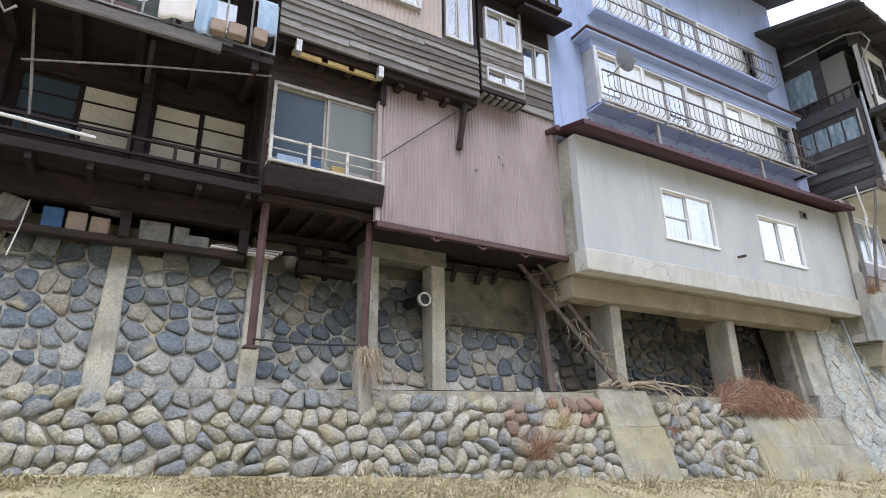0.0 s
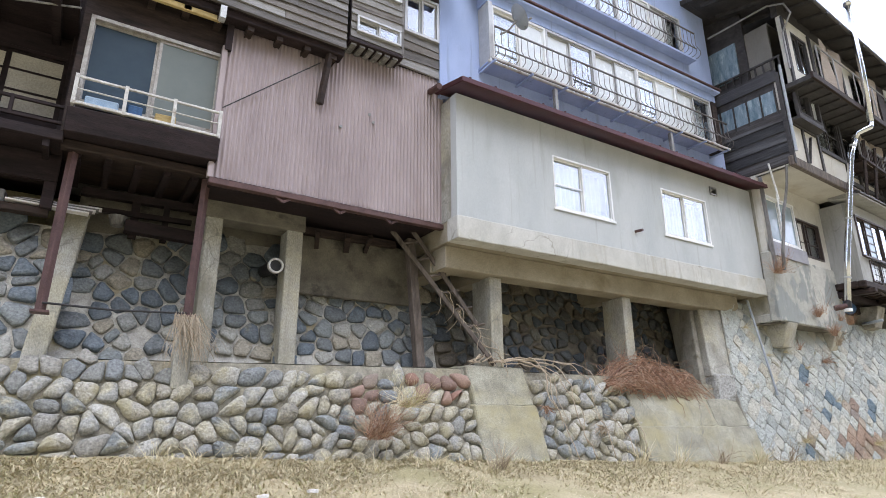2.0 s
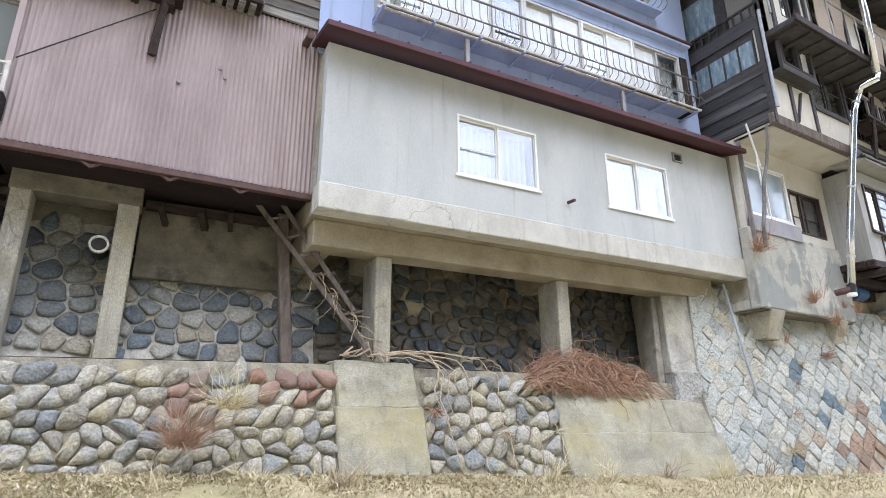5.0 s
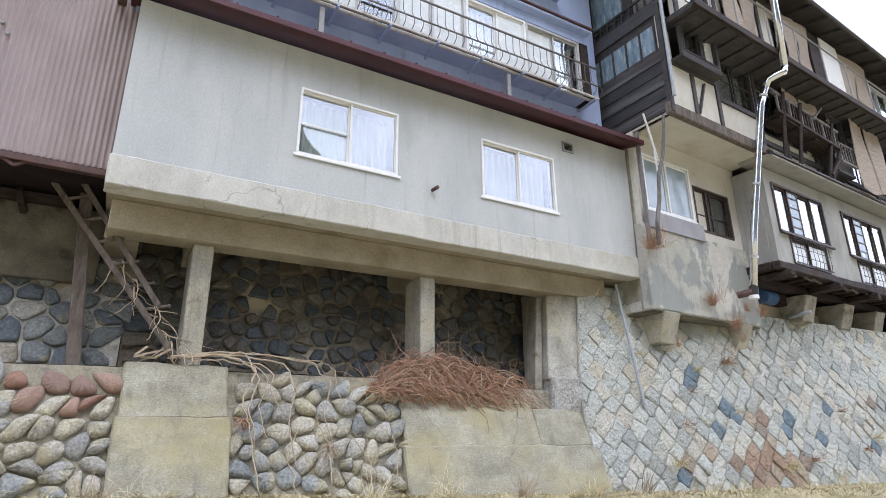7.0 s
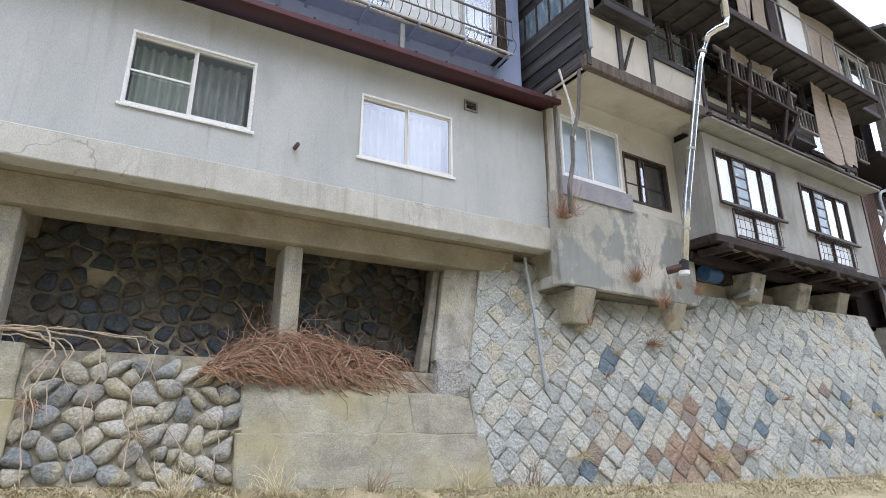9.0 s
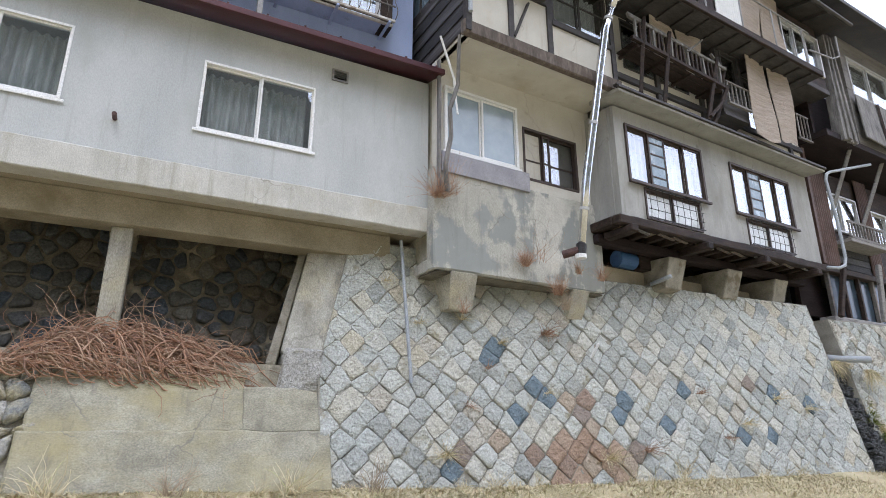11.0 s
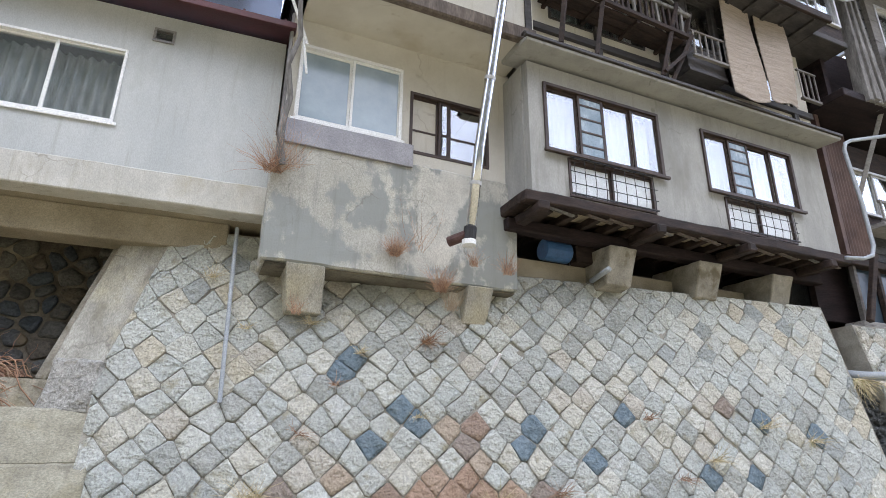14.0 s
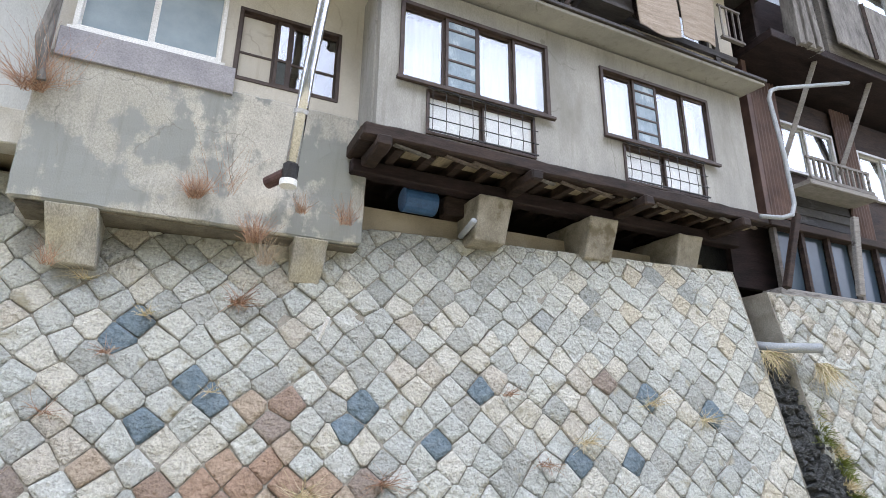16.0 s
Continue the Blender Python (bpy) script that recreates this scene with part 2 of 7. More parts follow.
M_render = material("grey_render", (0.400, 0.420, 0.420), (0.490, 0.505, 0.501), 0.88, scale=1.1, fine=90, bump=0.15, coarse_bump=0.05, stain=(0.350, 0.363, 0.344), stain_scale=1.3, stain_at=0.55, stain_soft=0.2, stretch=(1, 1, 0.4), grain_mix=0.3, streak=(0.300, 0.298, 0.272), streak_at=0.58)
M_band = material("pale_concrete_band", (0.42, 0.412, 0.375), (0.55, 0.54, 0.50), 0.9, scale=2.6, fine=70, bump=0.5, stain=(0.36, 0.325, 0.24), stain_scale=1.6, stain_at=0.55, stain_soft=0.25, stretch=(1, 1, 0.6), grain_mix=0.35, streak=(0.30, 0.275, 0.215), streak_at=0.56, crack=(0.27, 0.255, 0.22), crack_scale=0.8)
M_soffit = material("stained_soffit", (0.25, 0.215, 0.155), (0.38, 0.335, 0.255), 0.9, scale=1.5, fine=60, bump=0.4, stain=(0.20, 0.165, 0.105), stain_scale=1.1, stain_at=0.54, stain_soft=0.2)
M_blue = material("periwinkle_render", (0.308, 0.391, 0.629), (0.405, 0.493, 0.738), 0.88, scale=1.3, fine=80, bump=0.2, coarse_bump=0.05, stain=(0.220, 0.274, 0.437), stain_scale=0.9, stain_at=0.58, stain_soft=0.2, stretch=(1, 1, 0.4), grain_mix=0.3, streak=(0.150, 0.177, 0.260), streak_at=0.6)
M_cream = material("cream_plaster", (0.49, 0.465, 0.41), (0.59, 0.57, 0.515), 0.9, scale=1.4, fine=80, bump=0.2, coarse_bump=0.05, stain=(0.40, 0.35, 0.265), stain_scale=0.8, stain_at=0.56, stain_soft=0.2, grain_mix=0.3, streak=(0.33, 0.29, 0.22), streak_at=0.6, crack=(0.38, 0.35, 0.30), crack_scale=0.6)
M_old_plaster = material("peeling_concrete", (0.30, 0.30, 0.275), (0.57, 0.55, 0.495), 0.9, scale=0.9, fine=60, bump=0.5, coarse_bump=0.2, stain=(0.25, 0.262, 0.25), stain_scale=1.0, stain_at=0.53, stain_soft=0.04, stretch=(1, 1, 0.75), second=(0.37, 0.36, 0.315), grain_mix=0.6, streak=(0.20, 0.205, 0.19), streak_at=0.55, crack=(0.2, 0.195, 0.175), crack_scale=1.0)
M_bay = material("grey_brown_render", (0.275, 0.275, 0.262), (0.385, 0.382, 0.362), 0.9, scale=1.6, fine=80, bump=0.25, stain=(0.21, 0.205, 0.185), stain_scale=1.0, stain_at=0.58, stain_soft=0.2, stretch=(1, 1, 0.4), grain_mix=0.35, streak=(0.165, 0.155, 0.135), streak_at=0.57, crack=(0.2, 0.195, 0.18), crack_scale=0.6)
M_mauve = material("mauve_corrugated_iron", (0.27, 0.218, 0.218), (0.38, 0.318, 0.317), 0.55, metal=0.15, scale=1.4, fine=80, bump=0.03, coarse_bump=0.02, grain_mix=0.12, stain=(0.21, 0.15, 0.135), stain_scale=0.8, stain_at=0.55, stain_soft=0.3, stretch=(1, 1, 0.35))
M_red = material("dark_red_sheet_metal", (0.048, 0.013, 0.018), (0.082, 0.024, 0.03), 0.5, metal=0.2, scale=2, fine=50, bump=0.1)
M_rustiron = material("maroon_painted_iron", (0.075, 0.042, 0.04), (0.13, 0.075, 0.07), 0.6, metal=0.3, scale=6, fine=60, bump=0.2)
M_lap = material("grey_weathered_boards", (0.05, 0.046, 0.042), (0.30, 0.285, 0.27), 0.85, scale=6, fine=30, bump=0.7, stretch=(0.22, 1, 2.2), stain=(0.07, 0.058, 0.052), stain_scale=4, stain_at=0.58,
                 per_object=[(0.19, 0.18, 0.172), (0.26, 0.25, 0.24), (0.10, 0.09, 0.085), (0.31, 0.30, 0.29), (0.17, 0.15, 0.135)])
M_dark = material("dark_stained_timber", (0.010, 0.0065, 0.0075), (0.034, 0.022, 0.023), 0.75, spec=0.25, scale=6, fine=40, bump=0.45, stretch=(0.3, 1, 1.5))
# Dark timber with its colour raised to carry haze on the taller houses.
M_dusk = material("haze_lifted_timber", (0.026, 0.024, 0.025), (0.068, 0.062, 0.062), 0.7, scale=6, fine=40, bump=0.35, stretch=(0.3, 1, 1.5))
M_railing = material("thin_grey_brown_iron", (0.09, 0.08, 0.075), (0.17, 0.15, 0.14), 0.5, metal=0.3, scale=10, fine=60, bump=0.1)
M_darkboard = material("dark_siding_boards", (0.02, 0.02, 0.023), (0.12, 0.12, 0.125), 0.75, scale=6, fine=30, bump=0.8, stretch=(1, 0.15, 2.4), stain=(0.14, 0.142, 0.15), stain_scale=1.8, stain_at=0.54, stain_soft=0.2, grain_mix=0.9, per_object=[(0.022, 0.022, 0.025), (0.055, 0.053, 0.057), (0.045, 0.036, 0.034), (0.08, 0.08, 0.083)])
M_brown = material("brown_timber", (0.012, 0.008, 0.007), (0.053, 0.035, 0.029), 0.75, spec=0.3, scale=7, fine=40, bump=0.5, stretch=(0.3, 1, 1.5))
M_grey_wood = material("silvered_timber", (0.105, 0.10, 0.096), (0.26, 0.25, 0.24), 0.85, scale=9, fine=40, bump=0.7, coarse_bump=0.7, stretch=(1, 1, 0.22), stain=(0.05, 0.047, 0.045), stain_scale=3, stain_at=0.6)
M_ladder = material("old_ladder_timber", (0.07, 0.055, 0.047), (0.17, 0.14, 0.12), 0.85, scale=9, fine=40, bump=0.5, stretch=(1, 1, 0.25))
M_white = material("white_painted_metal", (0.72, 0.73, 0.73), (0.80, 0.80, 0.80), 0.4, scale=6, fine=60, bump=0.05)
M_alu = material("aluminium_frame", (0.42, 0.42, 0.42), (0.54, 0.54, 0.54), 0.45, metal=0.35, scale=8, fine=60, bump=0.05)
M_dirty_alu = material("dirty_aluminium", (0.26, 0.235, 0.21), (0.42, 0.40, 0.37), 0.5, metal=0.3, scale=9, fine=60, bump=0.1, stain=(0.16, 0.12, 0.09), stain_scale=3, stain_at=0.58)
M_dirty_rail = material("dirty_white_rail", (0.42, 0.40, 0.37), (0.62, 0.61, 0.58), 0.5, scale=9, fine=60, bump=0.1, stain=(0.24, 0.19, 0.14), stain_scale=3, stain_at=0.58)
# Opaque pane whose dull blue reflection is put into the base colour.
M_dark_pane = material("dark_reflection_pane", (0.035, 0.052, 0.075), (0.055, 0.078, 0.10), 0.2, scale=0.8, fine=90, bump=0.01, coarse_bump=0.02, spec=0.3, grain_mix=0.08)
M_green_pane = material("frosted_grey_green_glass", (0.125, 0.145, 0.14), (0.17, 0.19, 0.18), 0.3, scale=0.8, fine=90, bump=0.02, coarse_bump=0.02, spec=0.3, grain_mix=0.08)
M_bronze = material("brown_window_frame", (0.04, 0.028, 0.025), (0.08, 0.058, 0.05), 0.5, metal=0.2, scale=8, fine=60, bump=0.05)
M_black = material("black_iron", (0.025, 0.025, 0.028), (0.05, 0.048, 0.048), 0.5, metal=0.4, scale=12, fine=60, bump=0.1)
M_greyiron = material("grey_painted_iron", (0.20, 0.20, 0.20), (0.30, 0.29, 0.28), 0.55, metal=0.3, scale=12, fine=60, bump=0.1)
M_chrome = material("bright_galvanised_pipe", (0.62, 0.63, 0.65), (0.74, 0.75, 0.77), 0.2, metal=1.0, scale=6, fine=40, bump=0.0, coarse_bump=0.0)
M_pvc = material("grey_pvc", (0.28, 0.305, 0.33), (0.36, 0.39, 0.42), 0.5, scale=5, fine=50, bump=0.05)
M_lilac = material("lilac_grey_sheet", (0.24, 0.235, 0.26), (0.32, 0.315, 0.34), 0.55, scale=3, fine=50, bump=0.08)
M_roofdark = material("dark_roof_metal", (0.038, 0.034, 0.034), (0.075, 0.068, 0.064), 0.6, metal=0.2, scale=3, fine=40, bump=0.2)
M_blind = material("woven_reed_blind", (0.280, 0.231, 0.189), (0.406, 0.343, 0.287), 0.9, scale=5, fine=45, bump=0.5, stretch=(0.5, 1, 6))
M_curtain = material("pale_curtain", (0.66, 0.67, 0.67), (0.78, 0.79, 0.78), 0.9, scale=3, fine=120, bump=0.1)
M_curtain_green = material("grey_green_curtain", (0.416, 0.464, 0.416), (0.576, 0.624, 0.568), 0.9, scale=3, fine=120, bump=0.1)
M_curtain_grey = material("grey_lace_curtain", (0.338, 0.345, 0.351), (0.598, 0.605, 0.605), 0.9, scale=5, fine=60, bump=0.2, grain_mix=0.8, stretch=(2.5, 1, 0.6))
# Tan boards; sunlight on the floor's underside is in the colour.
M_pine_sunlit = material("sunlit_old_floorboards", (0.20, 0.165, 0.11), (0.36, 0.31, 0.225), 0.85, scale=6, fine=40, bump=0.4, stretch=(1, 0.3, 1), stain=(0.08, 0.065, 0.05), stain_scale=2.5, stain_at=0.58)
M_block = material("dark_dusty_concrete_block", (0.120, 0.120, 0.120), (0.272, 0.269, 0.256), 0.9, scale=6, fine=50, bump=0.6)
M_frost = material("frosted_glass", (0.60, 0.63, 0.64), (0.70, 0.73, 0.74), 0.25, scale=4, fine=90, bump=0.05, spec=0.6)
# Brown-stained concrete, taken darker so the colour holds deep shade too.
M_stained_shade = material("shaded_brown_concrete", (0.10, 0.09, 0.072), (0.21, 0.19, 0.15), 0.85, scale=2.5, fine=50, bump=0.5, stain=(0.05, 0.045, 0.04), stain_scale=1.4, stain_at=0.55)
# Opaque pane: the reflected sky is painted in as its base colour.
M_sky_pane = material("sky_reflection_pane", (0.22, 0.28, 0.32), (0.33, 0.40, 0.45), 0.1, scale=1.2, fine=90, bump=0.02, spec=0.8, grain_mix=0.1)
M_frost_blue = material("dusty_blue_glass", (0.12, 0.19, 0.24), (0.30, 0.38, 0.44), 0.25, scale=4, fine=90, bump=0.05, spec=0.6, stretch=(1, 2.5, 0.6))
M_paper = material("sliding_screen_paper", (0.42, 0.39, 0.33), (0.54, 0.505, 0.43), 0.9, scale=2, fine=50, bump=0.05)
M_glass = glass_material("window_glass")
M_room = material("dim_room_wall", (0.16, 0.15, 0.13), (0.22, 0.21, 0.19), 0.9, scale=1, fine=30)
M_tan_iron = material("tan_corrugated_iron", (0.36, 0.30, 0.265), (0.45, 0.385, 0.34), 0.6, metal=0.1, scale=1.5, fine=60, bump=0.05, coarse_bump=0.02)
M_straw = material("dry_straw", (0.52, 0.43, 0.25), (0.70, 0.60, 0.39), 0.85, scale=3, fine=20, bump=0.1, per_object=[(0.68, 0.59, 0.39), (0.60, 0.51, 0.33), (0.76, 0.69, 0.51), (0.50, 0.41, 0.26), (0.34, 0.36, 0.14), (0.70, 0.62, 0.43), (0.56, 0.47, 0.30), (0.66, 0.57, 0.38), (0.72, 0.65, 0.47)], per_island=True)
M_twig = material("red_brown_twigs", (0.257, 0.144, 0.095), (0.415, 0.258, 0.171), 0.85, scale=3, fine=30, bump=0.1, per_object=[(0.415, 0.237, 0.151), (0.316, 0.175, 0.111), (0.514, 0.351, 0.242), (0.415, 0.299, 0.211), (0.207, 0.123, 0.091)], per_island=True)
M_paletwig = material("pale_dead_stems", (0.34, 0.27, 0.19), (0.46, 0.38, 0.28), 0.85, scale=3, fine=30, bump=0.1)
M_soil = material("straw_covered_soil", (0.41, 0.34, 0.21), (0.56, 0.475, 0.31), 0.95, scale=1.5, fine=35, bump=0.6, second=(0.34, 0.30, 0.16))
M_moss = material("wet_moss", (0.12, 0.16, 0.03), (0.24, 0.27, 0.07), 0.8, scale=6, fine=40, bump=0.6)
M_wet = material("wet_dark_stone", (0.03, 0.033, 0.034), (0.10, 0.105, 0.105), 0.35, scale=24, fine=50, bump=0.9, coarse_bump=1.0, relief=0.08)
M_hill = material("wooded_hillside", (0.06, 0.07, 0.05), (0.15, 0.14, 0.11), 0.95, scale=0.04, fine=0.4, bump=0.5)
M_cloth_white = material("white_towel", (0.66, 0.63, 0.61), (0.74, 0.71, 0.69), 0.95, scale=8, fine=120, bump=0.3)
M_cloth_blue = material("pale_blue_cloth", (0.30, 0.42, 0.58), (0.42, 0.54, 0.68), 0.95, scale=8, fine=120, bump=0.3)
M_tarp = material("blue_tarpaulin", (0.03, 0.08, 0.19), (0.05, 0.13, 0.28), 0.5, scale=6, fine=50, bump=0.2)
M_card = material("faded_cardboard", (0.25, 0.185, 0.15), (0.36, 0.28, 0.23), 0.9, scale=5, fine=50, bump=0.1)
M_brownpaint = material("brown_corrugated_iron", (0.061, 0.034, 0.028), (0.131, 0.082, 0.066), 0.6, metal=0.1, scale=2, fine=60, bump=0.1, streak=(0.164, 0.131, 0.115), streak_at=0.58)
M_yellow = material("yellowed_plank", (0.42, 0.31, 0.13), (0.52, 0.40, 0.19), 0.8, scale=6, fine=40, bump=0.2, stretch=(0.3, 1, 1))


# ---- mesh building ----
class Geo:
    """Collects vertices and faces of one mesh."""

    def __init__(self):
        self.v, self.f = [], []

    def add(self, verts, faces):
        k = len(self.v)
        self.v += [tuple(p) for p in verts]
        self.f += [tuple(i + k for i in f) for f in faces]
        return self

    def box(self, x0, x1, y0, y1, z0, z1):
        return self.hexa([(x0, y0, z0), (x1, y0, z0), (x1, y1, z0), (x0, y1, z0), (x0, y0, z1), (x1, y0, z1), (x1, y1, z1), (x0, y1, z1)])

    def hexa(self, p):
        """Eight corners: the lower four round, then the upper four."""
        return self.add(p, [(0, 3, 2, 1), (4, 5, 6, 7), (0, 1, 5, 4), (1, 2, 6, 5), (2, 3, 7, 6), (3, 0, 4, 7)])

    def bar(self, a, b, w, h=None):
        """A square bar from a to b."""
        a, b = Vector(a), Vector(b)
        h = h or w
        d = (b - a).normalized()
        s = d.cross(Vector((0, 0, 1)))
        s = s.normalized() if s.length > 1e-4 else Vector((1, 0, 0))
        u = s.cross(d)
        q = [(-w / 2, -h / 2), (w / 2, -h / 2), (w / 2, h / 2), (-w / 2, h / 2)]
        return self.hexa([a + s * i + u * j for i, j in q] + [b + s * i + u * j for i, j in q])

    def tube(self, pts, r, n=8, taper=None):
        """A round tube along points; r: one radius, taper: the radius at its end."""
        pts = [Vector(p) for p in pts]
        vs, fs = [], []
        up = None
        for i, p in enumerate(pts):
            d = (pts[min(i + 1, len(pts) - 1)] - pts[max(i - 1, 0)]).normalized()
            s = d.cross(up) if up is not None else d.cross(Vector((0.31, 0.2, 0.93)))
            if s.length < 1e-4:
                s = d.cross(Vector((1, 0.1, 0)))
            s.normalize()
            t = s.cross(d)
            up = t
            rad = r if taper is None else r + (taper - r) * i / (len(pts) - 1)
            vs += [p + (s * math.cos(2 * math.pi * k / n) + t * math.sin(2 * math.pi * k / n)) * rad for k in range(n)]
            if i:
                o = (i - 1) * n
                fs += [(o + k, o + (k + 1) % n, o + n + (k + 1) % n, o + n + k) for k in range(n)]
        fs += [tuple(reversed(range(n))), tuple(range((len(pts) - 1) * n, len(pts) * n))]
        return self.add(vs, fs)

    def prism(self, outline, y0, y1):
        """An outline in x and z, from y0 to y1."""
        k = len(outline)
        vs = [(x, y0, z) for x, z in outline] + [(x, y1, z) for x, z in outline]
        return self.add(vs, [tuple(range(k)), tuple(reversed(range(k, 2 * k)))] + [(i, i + k, (i + 1) % k + k, (i + 1) % k) for i in range(k)])

    def wall(self, x0, x1, z0, z1, y0, y1, holes=()):
        """A slab from y0 to y1 with rectangular holes (x0, x1, z0, z1) through it."""
        xs = sorted({x0, x1, *[min(max(h[i], x0), x1) for h in holes for i in (0, 1)]})
        zs = sorted({z0, z1, *[min(max(h[i], z0), z1) for h in holes for i in (2, 3)]})

        def solid(i, j):
            if not (0 <= i < len(xs) - 1 and 0 <= j < len(zs) - 1):
                return False
            cx, cz = (xs[i] + xs[i + 1]) / 2, (zs[j] + zs[j + 1]) / 2
            return not any(h[0] < cx < h[1] and h[2] < cz < h[3] for h in holes)

        for i in range(len(xs) - 1):
            for j in range(len(zs) - 1):
                if not solid(i, j):
                    continue
                a, b, c, d = xs[i], xs[i + 1], zs[j], zs[j + 1]
                self.add([(a, y0, c), (b, y0, c), (b, y0, d), (a, y0, d)], [(0, 1, 2, 3)])
                self.add([(a, y1, c), (b, y1, c), (b, y1, d), (a, y1, d)], [(3, 2, 1, 0)])
                for di, dj, q in ((-1, 0, ((a, c), (a, d))), (1, 0, ((b, d), (b, c))), (0, -1, ((b, c), (a, c))), (0, 1, ((a, d), (b, d)))):
                    if not solid(i + di, j + dj):
                        (p, r), (s, t) = q
                        self.add([(p, y0, r), (s, y0, t), (s, y1, t), (p, y1, r)], [(0, 1, 2, 3)])
        return self


def mesh_of(name, g, mat, smooth=False, bevel=0.0, weld=True, worn=0.0):
    me = bpy.data.meshes.new(name)
    me.from_pydata(g.v, [], g.f)
    if weld or bevel:
        bm = bmesh.new()
        bm.from_mesh(me)
        bmesh.ops.remove_doubles(bm, verts=bm.verts, dist=1e-5)
        bmesh.ops.recalc_face_normals(bm, faces=bm.faces)
        if bevel:
            edges = [e for e in bm.edges if len(e.link_faces) == 2 and e.calc_face_angle(0) > 0.6]
            bmesh.ops.bevel(bm, geom=edges, offset=bevel, segments=1, affect="EDGES", clamp_overlap=True)
        if worn:
            for _ in range(5):
                long = [e for e in bm.edges if e.calc_length() > 0.16]
                if not long:
                    break
                bmesh.ops.subdivide_edges(bm, edges=long, cuts=1, use_grid_fill=True)
            for v in bm.verts:
                v.co += noise.noise_vector(v.co * 7.0) * worn + noise.noise_vector(v.co * 1.9) * worn
        bm.to_mesh(me)
        bm.free()
    if smooth:
        me.polygons.foreach_set("use_smooth", [True] * len(me.polygons))
    me.materials.append(mat)
    return me


def part(name, g, mat, parent=None, label="", smooth=False, bevel=0.0, weld=True, worn=0.0):
    """One mesh object from a Geo, under a thing or a part."""
    ob = new(name, mesh_of(name, g, mat, smooth, bevel, weld, worn))
    ob.parent = parent
    return tagged(ob, label) if label else ob


def root(name, label, category, yaw=0.0, pivot=(0, 0, 0), kind="", group=""):
    """An Empty that carries the parts of a thing; its parts are given in a frame turned by yaw round pivot."""
    ob = new(name)
    ob.matrix_basis = Matrix.Translation(pivot) @ pose(0, 0, 0, 0, 0, yaw) @ Matrix.Translation([-c for c in pivot])
    return tagged(ob, label, category, group, kind)


def thing(name, g, mat, label, category, kind="", group="", smooth=False, bevel=0.0, worn=0.0):
    return tagged(part(name, g, mat, None, "", smooth, bevel, True, worn), label, category, group, kind)


def curtain(parent, x0, x1, z0, z1, y, mat, folds=9, deep=0.03, name="curtain"):
    n = folds * 6
    g = Geo()
    vs = []
    for j, z in enumerate((z0, (z0 + z1) / 2, z1)):
        for i in range(n + 1):
            u = i / n
            vs.append((x0 + (x1 - x0) * u, y + deep * math.sin(u * folds * 2 * math.pi + 0.6 * math.sin(7 * u)) * (1.0 if j < 2 else 0.8), z))
    g.add(vs, [(j * (n + 1) + i, j * (n + 1) + i + 1, (j + 1) * (n + 1) + i + 1, (j + 1) * (n + 1) + i) for j in range(2) for i in range(n)])
    return part(name, g, mat, parent, smooth=True)


def window(parent, x0, x1, z0, z1, y, panes=2, frame_mat=None, fw=0.045, pane_mat=None, bars=(), screens=None, curtains=None, sill=0.0, label="", splits=None):
    """A sliding window in a hole: frame, sashes, panes, with crossbars, curtains behind it and a sill.
    bars: heights of crossbars as shares; screens: panes of another material; curtains: material."""
    frame_mat, pane_mat, screens = frame_mat or M_white, pane_mat or M_glass, screens or {}
    g = Geo()
    d0, d1 = y - 0.03, y + 0.07
    g.box(x0, x1, d0, d1, z0, z0 + fw).box(x0, x1, d0, d1, z1 - fw, z1).box(x0, x0 + fw, d0, d1, z0 + fw, z1 - fw).box(x1 - fw, x1, d0, d1, z0 + fw, z1 - fw)
    xs = splits and [x0 + fw / 2 + (x1 - x0 - fw) * s for s in (0, *splits, 1)] or [x0 + fw / 2 + (x1 - x0 - fw) * i / panes for i in range(panes + 1)]
    w = part("window", g, frame_mat, parent, label, bevel=0.004)
    for i in range(len(xs) - 1):
        a, b = xs[i], xs[i + 1]
        yy = y + (0.012 if i % 2 else 0.042)
        s = Geo()
        st = fw * 0.75
        s.box(a, a + st, yy - 0.013, yy + 0.013, z0 + fw, z1 - fw).box(b - st, b, yy - 0.013, yy + 0.013, z0 + fw, z1 - fw)
        s.box(a + st, b - st, yy - 0.013, yy + 0.013, z0 + fw, z0 + fw + st).box(a + st, b - st, yy - 0.013, yy + 0.013, z1 - fw - st, z1 - fw)
        for k in bars:
            zz = z0 + fw + (z1 - z0 - 2 * fw) * k
            s.box(a + st, b - st, yy - 0.012, yy + 0.008, zz - 0.012, zz + 0.012)
        part("sash", s, frame_mat, w)
        p = part("pane", Geo().box(a + st - 0.004, b - st + 0.004, yy - 0.003, yy + 0.003, z0 + fw + st - 0.004, z1 - fw - st + 0.004), screens.get(i, pane_mat), w)
        if i not in screens:
            p.visible_shadow = False
    if curtains:
        curtain(w, x0 + fw, x1 - fw, z0 + 0.02, z1 - fw, y + 0.19, curtains, folds=max(4, int((x1 - x0) * 9)))
    if sill:
        part("sill", Geo().box(x0 - 0.04, x1 + 0.04, y - 0.03 - sill, y - 0.031, z0 - 0.035, z0 + 0.005), frame_mat, w, bevel=0.005)
    return w


